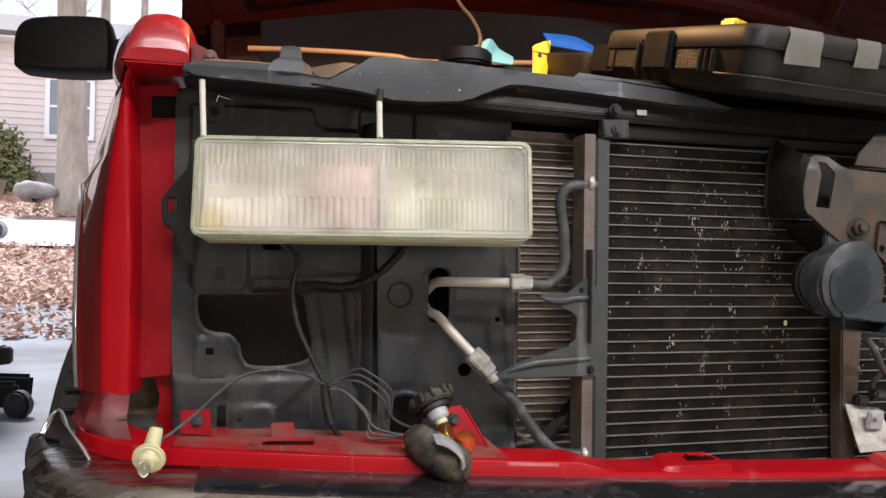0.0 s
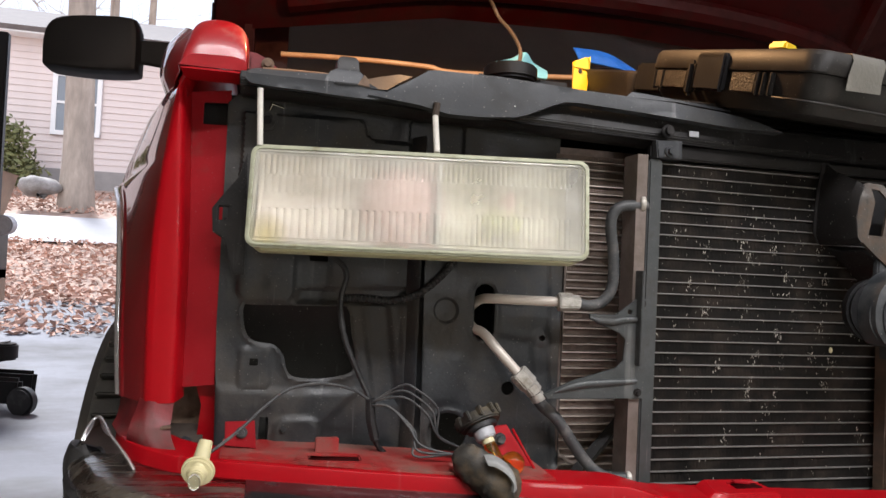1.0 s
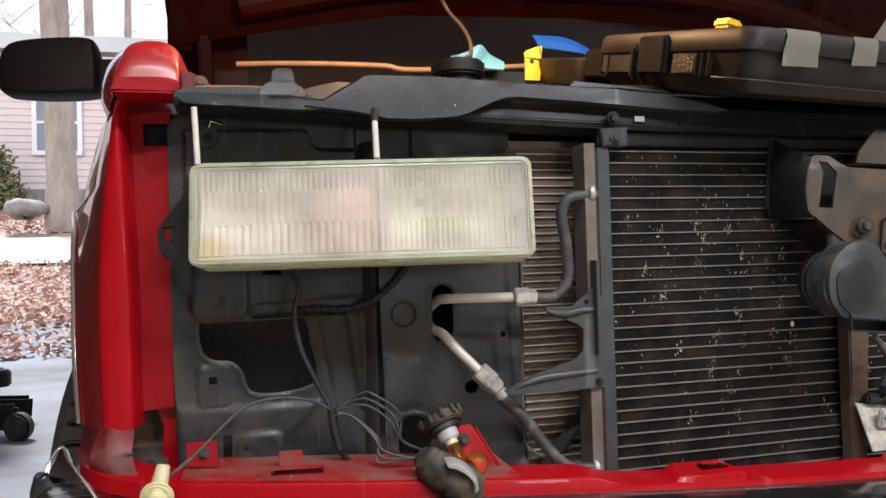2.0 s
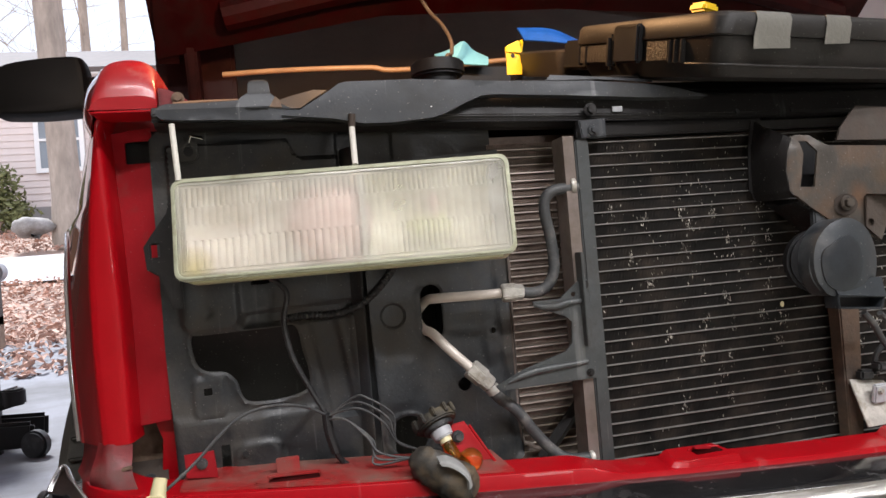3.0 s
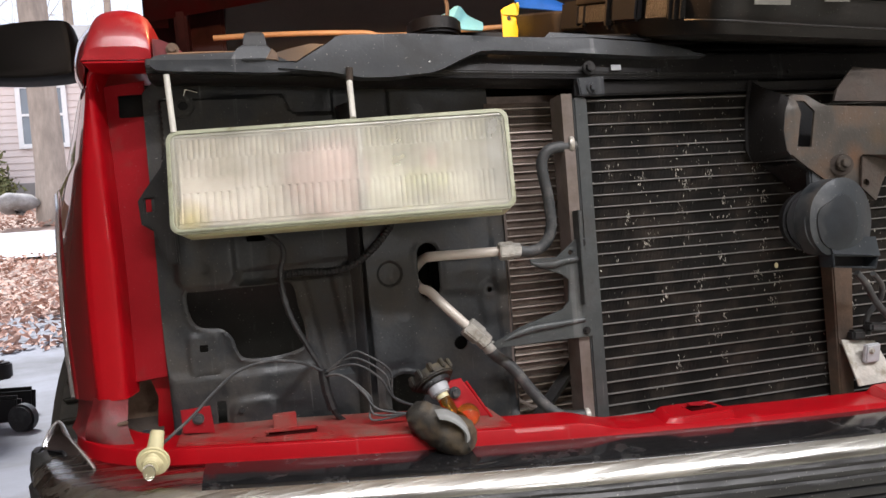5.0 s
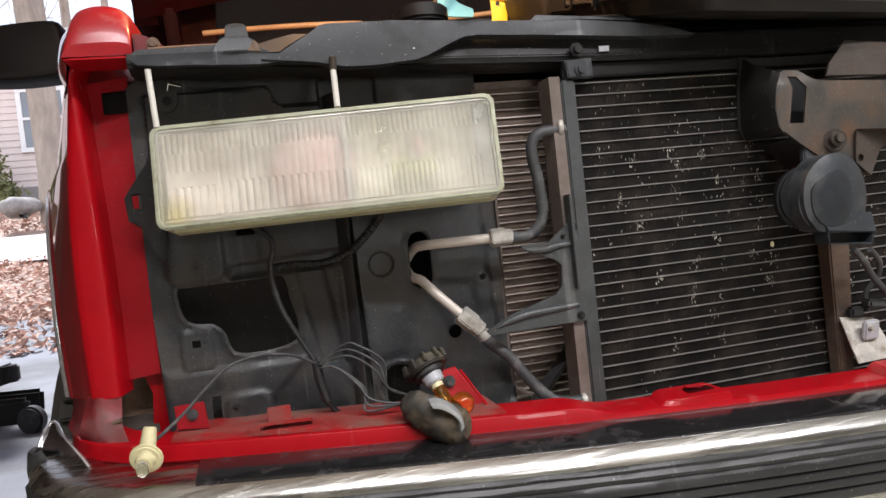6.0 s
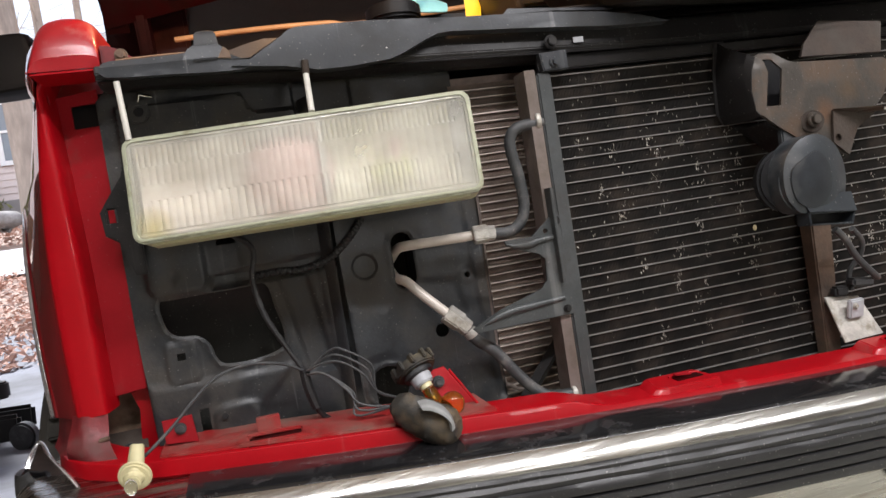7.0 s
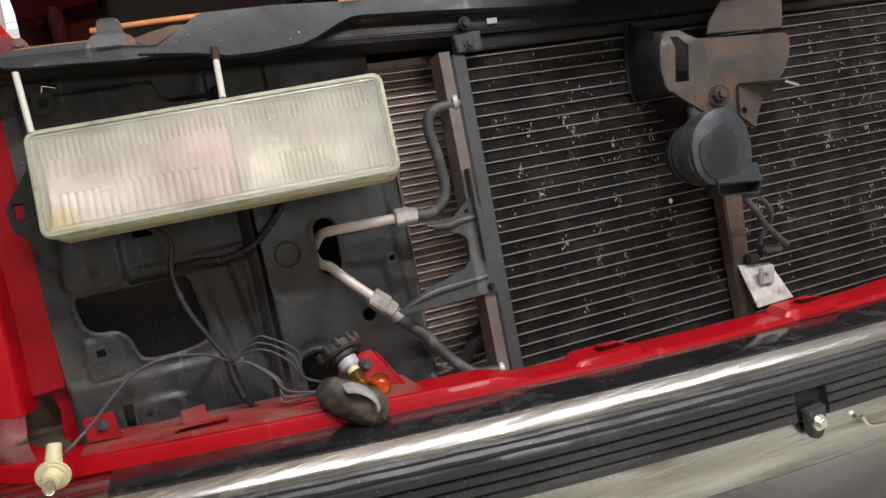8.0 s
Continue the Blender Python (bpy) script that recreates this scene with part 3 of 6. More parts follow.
for i in range(2300):
    if rng.random() < 0.55:
        kx, kz = rng.choice(knots)
        x, z = rng.gauss(kx, 0.0035), rng.gauss(kz, 0.006)
    else:
        x = rng.uniform(0.59, 1.34)
        z = rng.uniform(0.96, 1.18) if rng.random() < 0.6 else rng.uniform(0.77, 1.17)
    if not (0.59 < x < 1.34 and 0.76 < z < 1.185):
        continue
    s = rng.choice((0.00016, 0.0002, 0.00024, 0.0003, 0.0004, 0.0007))
    m = Matrix.Translation((x, 1.1015 - s * 0.3, z)) @ Euler((rng.gauss(0, 0.3), rng.gauss(0, 0.28), rng.uniform(0, 3))).to_matrix().to_4x4()
    bmesh.ops.create_icosphere(bugs, subdivisions=1, radius=1, matrix=m @ Matrix.Diagonal((s, s * 0.6, min(s * rng.uniform(1.0, 9.0), 0.0022), 1)))
part("leaf_scrap", ball((0.858, 1.100, 0.946), 0.0028, (1.2, 0.3, 1.5), seg=8), CREAM, condenser, "pale yellow leaf scrap")
tagged(part("debris", bugs, BUG, condenser, "pale dried insects and seed fluff"), kind="stuff")

# condenser side rail and channel
part("side_channel", loft([[(0.5495, 1.125, z), (0.5495, 1.09, z), (0.564, 1.09, z), (0.564, 1.125, z)] for z in (0.745, 0.9, 1.05, 1.19)], thick=0.0015), PINKISH, truck, "dusty brown condenser side channel", smooth=False)
part("side_rail", bevel(box((0.019, 0.03, 0.44), pose(0.5745, 1.103, 0.965)), 0.002), BLUEGREY, truck, "grey painted condenser side rail")
part("side_rail", bevel(box((0.03, 0.03, 0.46), pose(1.365, 1.103, 0.965)), 0.002), BLUEGREY, truck, "grey painted condenser side rail")
part("top_rail", bevel(box((0.76, 0.02, 0.012), pose(0.965, 1.105, 1.194)), 0.002), BLACK_STEEL, truck)
tab = part("mounting_tab", plate([(0.570, 1.208), (0.573, 1.186), (0.607, 1.186), (0.607, 1.210)], [], 1.082, 0.012, 0.0015), GREY_STEEL, truck, "grey bolted condenser tab")
bolt("bolt", (0.595, 1.096, 1.224), 0.006, truck, BLACK_STEEL)
bolt("bolt", (0.589, 1.079, 1.195), 0.005, tab, GREY_STEEL)

# hose bracket
hb = plate([(0.565, 1.007), (0.552, 1.006), (0.525, 0.986), (0.489, 0.986), (0.491, 0.979), (0.531, 0.963), (0.539, 0.956), (0.537, 0.929),
            (0.528, 0.920), (0.471, 0.904), (0.433, 0.887), (0.438, 0.881), (0.567, 0.882)], [circle(*(0.544, 0.990), 0.003, 10)], 1.084, 0.003, 0.0008)
hose_bracket = part("hose_bracket", hb, BLUEGREY, truck, "grey pressed steel hose bracket")
part("rib", taper([(0.492, 1.084, 0.981), (0.502, 1.084, 0.978), (0.519, 1.084, 0.977), (0.535, 1.084, 0.980), (0.555, 1.084, 0.981)], [0.001, 0.0042, 0.005, 0.0045, 0.0035]), BLUEGREY, hose_bracket)
part("rib", taper([(0.447, 1.084, 0.889), (0.463, 1.084, 0.895), (0.486, 1.084, 0.900), (0.520, 1.084, 0.902), (0.556, 1.084, 0.904)], [0.001, 0.004, 0.005, 0.0045, 0.003]), BLUEGREY, hose_bracket)
part("flange", bevel(box((0.004, 0.022, 0.118), pose((0.555, 1.080, 1.012)[0], 1.083, (0.556, 1.080, 0.983)[2])), 0.0008), BLUEGREY, hose_bracket)
bolt("bolt", (0.559, 1.082, 1.001), 0.004, hose_bracket, BLACK_STEEL)
bolt("bolt", (0.558, 1.082, 0.890), 0.0034, hose_bracket, BLACK_STEEL)

# radiator behind
rad_bm = bmesh.new()
for k in range(42):
    z = 0.745 + 0.0108 * k
    fin_row(rad_bm, 0.474 + 0.0006 * (k % 3), 0.60, 0.0024, 0.0009, 1.174, 1.185, z + 0.0022, z + 0.0086)
radiator = part("radiator", box((0.87, 0.01, 0.48), pose(0.907, 1.205, 0.97)), COPPER_FINS, truck, "brown dusty radiator core behind the condenser", smooth=False)
tagged(part("fin_core", rad_bm, COPPER_FINS, radiator, smooth=False), kind="stuff")
rt = None
for k in range(42):
    if rt is None:
        o = part("tube", box((0.135, 0.02, 0.0017), pose(0.5405, 1.18, 0)), COPPER_TUBE, radiator)
        rt = o.data
    else:
        o = new("tube", rt)
        o.parent = radiator
    o.location.z = 0.745 + 0.0108 * k

# side panel
opening = soft([(0.076, 0.976), (0.092, 0.978), (0.175, 0.979), (0.202, 0.978), (0.209, 0.946), (0.215, 0.917), (0.210, 0.897), (0.177, 0.889), (0.142, 0.890), (0.131, 0.899), (0.126, 0.917), (0.113, 0.930), (0.090, 0.934), (0.079, 0.947)], 4)
left_holes = [opening, rounded(*(0.086, 0.904), *(0.096, 0.913), 0.001, 2), rounded(*(0.101, 0.803), *(0.112, 0.842), 0.001, 2), rounded(*(0.152, 1.035), *(0.175, 1.045), 0.001, 2)]
left_relief = pressing([
    (rounded(*(0.067, 0.984), *(0.135, 1.067), 0.012), 0.006, 0.006),
    (circle(*(0.098, 1.006), 0.006), -0.0025, 0.003),
    ([(0.138, 0.982), (0.141, 0.999), (0.291, 1.006), (0.292, 0.986), (0.203, 0.982)], -0.006, 0.006),
    (rounded(*(0.073, 0.877), *(0.111, 0.926), 0.006), 0.0035, 0.005),
    ([(0.048, 0.878), (0.136, 0.873), (0.220, 0.873), (0.178, 0.832), (0.159, 0.762), (0.050, 0.768)], 0.005, 0.012),
    (rounded(*(0.117, 0.785), *(0.175, 0.841), 0.018), 0.005, 0.01),
    ([(0.218, 0.990), (0.253, 0.990), (0.272, 0.858), (0.242, 0.859)], -0.008, 0.008),
    ([(0.269, 0.997), (0.279, 0.997), (0.290, 0.755), (0.282, 0.756)], 0.005, 0.006),
    ([(0.064, 1.1), (0.064, 1.213), (0.205, 1.216), (0.212, 1.214), (0.216, 1.198), (0.226, 1.191), (0.274, 1.191), (0.274, 1.1)], 0.006, 0.003),
    (rounded(*(0.272, 1.15), *(0.345, 1.224), 0.006), -0.006, 0.004),
], [(opening, 0.0022, 0.004)])
part("side_panel", plate([(0.050, 0.793), (0.045, 0.952), (0.045, 1.223), (0.060, 1.238), (0.480, 1.260), (0.481, 1.130), (0.313, 1.130), (0.319, 0.773)], left_holes, 1.178, 0.003, 0.0, left_relief, 0.0034), PANEL, truck, "black pressed steel radiator support side panel")
right_holes = [rounded(*(0.362, 0.943), *(0.390, 1.016), 0.014), circle(*(0.333, 0.825), 0.026), circle(*(0.456, 0.948), 0.004, 12), circle(*(0.412, 0.882), 0.009, 14)]
right_relief = pressing([
    (circle(*(0.325, 0.980), 0.0155, 28), -0.004, 0.003),
    ([(0.387, 0.952), (0.441, 0.945), (0.449, 0.900), (0.434, 0.878), (0.402, 0.923)], -0.004, 0.012),
    ([(0.296, 0.931), (0.349, 0.923), (0.346, 0.865), (0.297, 0.859)], 0.002, 0.012),
    (circle(*(0.456, 0.948), 0.011, 20), 0.002, 0.005),
    ([(0.463, 1.050), (0.487, 1.050), (0.490, 0.778), (0.475, 0.779)], -0.006, 0.01),
], [(right_holes[1], 0.0014, 0.004), (right_holes[0], 0.0015, 0.004)])
part("inner_panel", plate([(0.299, 0.780), (0.292, 1.177), (0.483, 1.187), (0.487, 0.778), (0.475, 0.768)], right_holes, 1.155, 0.003, 0.0, right_relief, 0.004, [circle(*(0.325, 0.980), r, 32) for r in (0.0138, 0.0155, 0.0172)] + [circle(*(0.333, 0.825), r, 32) for r in (0.029, 0.032)]), PANEL, truck, "black pressed steel panel with pipe openings")
part("inner_panel_fold", loft([[(0.29, 1.155, z), (0.287, 1.157, z), (0.278, 1.178, z)] for z in (0.79, 0.95, 1.1, 1.2)], thick=0.002), PANEL, truck)
part("core_edge", pipe([(0.488, 1.162, 1.069), (0.486, 1.162, 0.946), (0.486, 1.162, 0.810), (0.496, 1.162, 0.790), (0.509, 1.162, 0.782), (0.520, 1.162, 0.784)], 0.0028, 8), PINKISH, truck, "pale curved edge of the radiator core")
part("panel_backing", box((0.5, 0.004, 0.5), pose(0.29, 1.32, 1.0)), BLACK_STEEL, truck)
for a, b in (((0.300, 1.154, 0.895), (0.306, 1.154, 0.882)), ((0.300, 1.154, 0.895), (0.311, 1.154, 0.898)), ((0.316, 1.154, 0.884), (0.329, 1.154, 0.896)), ((0.323, 1.154, 0.886), (0.339, 1.154, 0.899)), ((0.332, 1.154, 0.889), (0.342, 1.154, 0.894))):
    part("chalk_stroke", cyl(a, b, 0.0009, seg=6), GREY_STEEL, truck)
# Recess floor made blacker than its panel: the shade inside is in the colour.
part("recess_pan", plate([(0.059, 0.868), (0.057, 0.996), (0.245, 0.997), (0.248, 0.863)], [], 1.225, 0.003, slope=lambda x, z: (0.93 - z) * 0.6, fill=0.01), BLACK_STEEL, truck, "recessed panel behind the opening, blackened as shade")
part("wheelhouse_panel", box((0.12, 0.004, 0.5), pose(0.05, 1.27, 0.98)), PANEL, truck)
part("drain_bolt", cyl((0.130, 1.172, 0.827), (0.130, 1.164, 0.829), 0.004, seg=10, bev=0.001), BLACK_STEEL, truck)
lug_bm = plate([(0.072, 1.159), (0.063, 1.129), (0.044, 1.104), (0.035, 1.091), (0.037, 1.064), (0.050, 1.055), (0.062, 1.015), (0.075, 1.015)], [rounded(*(0.043, 1.078), *(0.053, 1.093), 0.001, 2)], 1.14, 0.006, 0.002)
part("lamp_mount_lug", lug_bm, BLACK_STEEL, truck, "black headlamp mounting lug with a square hole")

# upper support
part("upper_crossmember", bevel(loft([[(x, 1.105, zb), (x, 1.1085, zb + 0.004), (x, 1.1055, zb + 0.009), (x, 1.108, zb + 0.018), (x, 1.113, zt - 0.004), (x, 1.118, zt), (x, 1.17, zt + 0.005), (x, 1.17, zb + 0.001), (x, 1.13, zb - 0.003), (x, 1.115, zb + 0.003)]
    for x, zb, zt in ((0.06, 1.229, 1.252), (0.2, 1.225, 1.252), (0.28, 1.22, 1.254), (0.4, 1.217, 1.254), (0.56, 1.212, 1.25), (0.8, 1.205, 1.246), (1.2, 1.203, 1.244), (1.9, 1.2, 1.24))], closed=True, cap=True), 0.0015), BLACK_STEEL, truck, "black painted steel upper radiator crossmember")
# Added sheet that stops the drop light leaking down onto the panel.
part("panel_top", box((1.3, 0.2, 0.003), pose(0.7, 1.265, 1.262)), BLACK_STEEL, truck)
part("recess_top", bevel(box((0.28, 0.012, 0.02), pose(0.72, 1.118, 1.199)), 0.002), BLACK_STEEL, truck)
part("edge_strip", loft([[(0.545, 1.118, 1.269), (0.553, 1.119, 1.276), (0.556, 1.128, 1.278)], [(0.62, 1.118, 1.2685), (0.622, 1.119, 1.272), (0.625, 1.128, 1.274)], [(0.7, 1.118, 1.263), (0.701, 1.119, 1.2665), (0.704, 1.128, 1.269)]], thick=0.0015), GREY_STEEL, truck, "folded grey edge strip of the support")
crown = plate([(0.204, 1.230), (0.224, 1.235), (0.262, 1.258), (0.273, 1.266), (0.282, 1.268), (0.361, 1.269), (0.431, 1.266), (0.471, 1.264), (0.597, 1.261), (0.671, 1.255), (0.720, 1.248), (0.765, 1.236), (0.683, 1.236), (0.556, 1.243), (0.466, 1.247), (0.448, 1.246), (0.432, 1.240), (0.401, 1.226),
               (0.385, 1.221), (0.336, 1.217), (0.300, 1.217), (0.264, 1.224)], [], 1.092, 0.02, 0.003, slope=lambda x, z: 0.08 * max(0.0, z - 1.245) + 0.0008 * noise.noise((x * 14, z * 30, 1)), fill=0.008)
part("support_crown", crown, GREY_STEEL, truck, "dark grey raised steel crown of the support")
part("pressed_end", plate(soft([(0.072, 1.231), (0.072, 1.247), (0.100, 1.2485), (0.140, 1.2495), (0.166, 1.251), (0.190, 1.249), (0.214, 1.240), (0.236, 1.230), (0.200, 1.2255), (0.140, 1.228)], 3), [], 1.095, 0.012, 0.002, slope=lambda x, z: 0.3 * max(0.0, z - 1.24) - 0.0025 * max(0.0, 1 - abs(z - 1.243) / 0.003) + 0.001 * noise.noise((x * 40, z * 60, 4)), fill=0.004), GREY_STEEL, truck, "scuffed grey pressed end of the crossmember")
part("dust_flange", loft(fair([[(0.085, 1.098, 1.249), (0.12, 1.098, 1.25), (0.165, 1.099, 1.2515)], [(0.083, 1.12, 1.256), (0.12, 1.12, 1.257), (0.168, 1.12, 1.257)], [(0.08, 1.17, 1.264), (0.12, 1.17, 1.264), (0.17, 1.17, 1.263)]], 3, 3), thick=0.002), DUST_TAN, truck, "rusty top flange of the crossmember under tan dust")
lug = part("end_lug", plate([(0.068, 1.246), (0.106, 1.246), (0.1065, 1.251), (0.096, 1.260), (0.086, 1.2665), (0.077, 1.271), (0.068, 1.272)], [], 1.116, 0.024, 0.003), PINK_DUST, truck, "dusty red lug at the crossmember end")
bolt("bolt", (0.0895, 1.113, 1.2585), 0.0048, lug, DUST_TAN)
stop = part("rubber_stop", bevel(loft([[(0.1675, 1.1, 1.257), (0.1935, 1.1, 1.257), (0.195, 1.13, 1.259), (0.166, 1.13, 1.259)], [(0.169, 1.102, 1.272), (0.192, 1.102, 1.272), (0.193, 1.128, 1.274), (0.168, 1.128, 1.274)], [(0.173, 1.105, 1.2755), (0.188, 1.105, 1.2755), (0.189, 1.126, 1.2765), (0.172, 1.126, 1.2765)]], closed=True, cap=True), 0.0012), RUBBER, truck, "dark grey rubber hood stop")
part("stop_base", bevel(loft([[(0.150, 1.094, 1.241), (0.206, 1.094, 1.239), (0.206, 1.14, 1.243), (0.150, 1.14, 1.245)], [(0.160, 1.097, 1.254), (0.198, 1.097, 1.253), (0.200, 1.135, 1.258), (0.158, 1.135, 1.258)], [(0.166, 1.099, 1.2585), (0.194, 1.099, 1.2585), (0.195, 1.131, 1.26), (0.166, 1.131, 1.26)]], closed=True, cap=True), 0.0015), GREY_STEEL, stop)
part("stop_slot", box((0.026, 0.002, 0.0022), pose(0.178, 1.0935, 1.2405)), PLASTIC, stop)
part("rust_corner", plate([(0.191, 1.2405), (0.1985, 1.253), (0.2035, 1.248), (0.2055, 1.239)], [], 1.0925, 0.003, 0.0006), DUST_TAN, truck, "bare rusted corner")
part("stay_plate", plate([(0.2065, 1.238), (0.201, 1.252), (0.222, 1.261), (0.246, 1.269), (0.263, 1.2675), (0.245, 1.254), (0.226, 1.238)], [], 1.094, 0.003, 0.0006, slope=lambda x, z: (z - 1.238) * 1.3, fill=0.006), GREY_STEEL, truck, "grey folded stay plate beside the stop")
part("sticker", box((0.014, 0.001, 0.007), pose(*(0.636, 1.103, 1.225))), GREY_PLASTIC, truck, "small pale metal tag")

# headlamp
TL, BL, TR, BR = Vector((0.074, 1.085, 1.160)), Vector((0.079, 1.071, 1.049)), Vector((0.451, 1.018, 1.163)), Vector((0.445, 1.003, 1.049))
LC = (TL + BL + TR + BR) / 4
LX = ((TR + BR) - (TL + BL)).normalized()
LZ = ((TL + TR) - (BL + BR))
LZ = (LZ - LX * LZ.dot(LX)).normalized()
LY = LZ.cross(LX)
LM = Matrix((LX, LY, LZ)).transposed().to_4x4()
LM.translation = LC
LW, LH = ((TR - TL).length + (BR - BL).length) / 2, ((TL - BL).length + (TR - BR).length) / 2


def lamp_part(name, bm, material, parent, label="", smooth=True):
    bm.transform(LM)
    return part(name, bm, material, parent, label, smooth)


bm = plate(rounded(-LW / 2, -LH / 2, LW / 2, LH / 2, 0.01), [rounded(-LW / 2 + 0.003, -LH / 2 + 0.003, LW / 2 - 0.003, LH / 2 - 0.003, 0.008)], 0.004, 0.05, 0.001)
headlamp = lamp_part("headlamp", bm, AGED, truck, "yellowed fluted headlamp with a cloudy plastic lens")


def flute(x, z):
    """Depth of the upright flutes: three rows, each with its own pitch, and smooth blocks."""
    if abs(z) > LH / 2 - 0.012 or x < -LW / 2 + 0.014 or x > LW / 2 - 0.02:
        return 0.0
    if -0.014 < z < 0.004 and x < -LW / 2 + 0.07:
        return 0.0002
    row = 0 if z > 0.024 else 1 if z > -0.012 else 2
    step, deep = ((0.0062, 0.0013), (0.0078, 0.0009), (0.0082, 0.0017))[row] if x < 0.018 else ((0.0056, 0.0012), (0.0096, 0.0004), (0.0058, 0.0013))[row]
    if x > 0.018 and row == 2 and (x < 0.062 or 0.125 < x < 0.15):
        deep *= 0.35
    if row == 1 and -0.075 < x < 0.018:
        deep *= 0.45
    ripple = 0.75 + 0.5 * noise.noise((x * 60, row * 3.0, z * 20))
    return 0.75 * deep * ripple * (1 - abs(math.sin((x + 0.001 * row) * math.pi / step)))


xs = [-LW / 2 + LW * i / 620 for i in range(621)]


def lens_y(x, z):
    edge = min(LW / 2 - abs(x), LH / 2 - abs(z))
    e = min(1.0, edge / 0.006)
    groove = 0.0006 if 0.0078 < edge < 0.0102 else 0.0
    return 0.007 * (1 - math.sqrt(max(0.0, 1 - (1 - e) ** 2))) + groove + flute(x, z)


def round_corner(x, z, r=0.011):
    u, v = abs(x) - (LW / 2 - r), abs(z) - (LH / 2 - r)
    if u <= 0 or v <= 0:
        return x, z
    u, v = u / r, v / r
    u, v = u * math.sqrt(1 - v * v / 2), v * math.sqrt(1 - u * u / 2)
    return math.copysign(LW / 2 - r + u * r, x), math.copysign(LH / 2 - r + v * r, z)


zs = sorted(set([-LH / 2 + LH * i / 24 for i in range(25)] + [0.0235, 0.0245, -0.0115, -0.0125, 0.0035, 0.0045, -0.0135, -0.0145] + [a * (LH / 2 - b) for a in (-1, 1) for b in (0.001, 0.003, 0.0075, 0.008, 0.01, 0.0105)]))
xs = sorted(set(xs + [a * (LW / 2 - b) for a in (-1, 1) for b in (0.001, 0.003, 0.0075, 0.008, 0.01, 0.0105)]))
rows = []
for z in zs:
    row = []
    for x in xs:
        rx, rz = round_corner(x, z)
        row.append((rx, lens_y(x, z), rz))
    rows.append(row)
lamp_part("lens", loft(rows), LENS, headlamp, "cloudy yellowed fluted plastic lens")
lamp_part("rim", plate(rounded(-LW / 2 - 0.0006, -LH / 2 - 0.0006, LW / 2 + 0.0006, LH / 2 + 0.0006, 0.0115), [rounded(-LW / 2 + 0.0062, -LH / 2 + 0.0062, LW / 2 - 0.0062, LH / 2 - 0.0062, 0.007)], -0.0012, 0.012, 0.0022), RIM, headlamp, "greenish aged rim round the lens")
for bx in (-0.085, 0.03, 0.12):
    lamp_part("top_tab", bevel(box((0.03, 0.01, 0.0025), pose(bx, 0.012, LH / 2 + 0.001)), 0.0008), PLASTIC, headlamp)
for x0, x1, bowl in ((-LW / 2 + 0.005, 0.017, PINK_SILVER), (0.024, LW / 2 - 0.005, PALE_SILVER)):
    cx, hw, hh = (x0 + x1) / 2, (x1 - x0) / 2, LH / 2 - 0.005
    rows = []
    for i in range(15):
        u = -1 + 2 * i / 14
        rows.append([(cx + hw * (-1 + 2 * j / 24), 0.05 - 0.034 * (0.5 * (-1 + 2 * j / 24) ** 2 + 0.5 * u * u), hh * u) for j in range(25)])
    lamp_part("reflector", loft(rows), bowl, headlamp, "silvered reflector bowl")
# Pink ball added as the glow left of the divider; the peach one is a bulb.
lamp_part("lamp_bulb", ball((-0.02, 0.028, -0.002), 0.05, (1.0, 0.32, 1.0)), PINK_BULB_GLOW, headlamp, "pink ball behind the lens, painted as reflected glow")
lamp_part("lamp_bulb", ball((0.1, 0.016, 0.008), 0.008, (1, 1.0, 1.5)), PINK_BULB_GLOW, headlamp, "small peach bulb behind the lens")
# Greenish block added as the reflected glow below the bulb.
lamp_part("bulb_shield", bevel(box((0.05, 0.014, 0.024), pose(0.094, 0.022, -0.014)), 0.006), LIME, headlamp, "greenish block behind the lens, painted as reflected glow")
lamp_part("divider", box((0.0055, 0.036, LH - 0.012), pose(0.0205, 0.0215, 0)), WHITE, headlamp)
lamp_part("reflector_tab", box((0.013, 0.012, 0.07), pose(0.172, 0.018, 0.014)), GREY_PLASTIC, headlamp)
lamp_part("back_shell", box((LW - 0.01, 0.003, LH - 0.01), pose(0, 0.056, 0)), ROD, headlamp)
lamp_part("lower_lip", bevel(box((LW - 0.03, 0.012, 0.004), pose(0, 0.014, -LH / 2 - 0.001)), 0.001), AGED, headlamp)
part("adjuster_rod", cyl((0.083, 1.090, 1.224), (0.086, 1.085, 1.160), 0.0034, seg=14), ROD, headlamp, "cream plastic adjuster rod")
part("adjuster_rod", cyl((0.284, 1.090, 1.213), (0.280, 1.055, 1.163), 0.0036, seg=14), ROD, headlamp, "cream plastic adjuster rod")
part("rod_tip", cyl((0.285, 1.088, 1.228), (0.284, 1.090, 1.212), 0.0042, seg=12), RUST, headlamp)

# pipes and hoses
part("coolant_pipe", pipe([(0.367, 1.200, 0.981), (0.372, 1.165, 0.995), (0.382, 1.140, 0.998), (0.423, 1.125, 0.998), (0.466, 1.118, 0.998)], 0.0063, 14), ALU_PIPE, truck, "cream metal refrigerant pipe")
nut = hexnut((0.460, 1.116, 0.998), (0.479, 1.114, 0.998), 0.0125)
hexnut((0.477, 1.114, 0.998), (0.488, 1.113, 0.997), 0.0105, nut)
part("pipe_nut", nut, ALU, truck, "corroded aluminium hex nut")
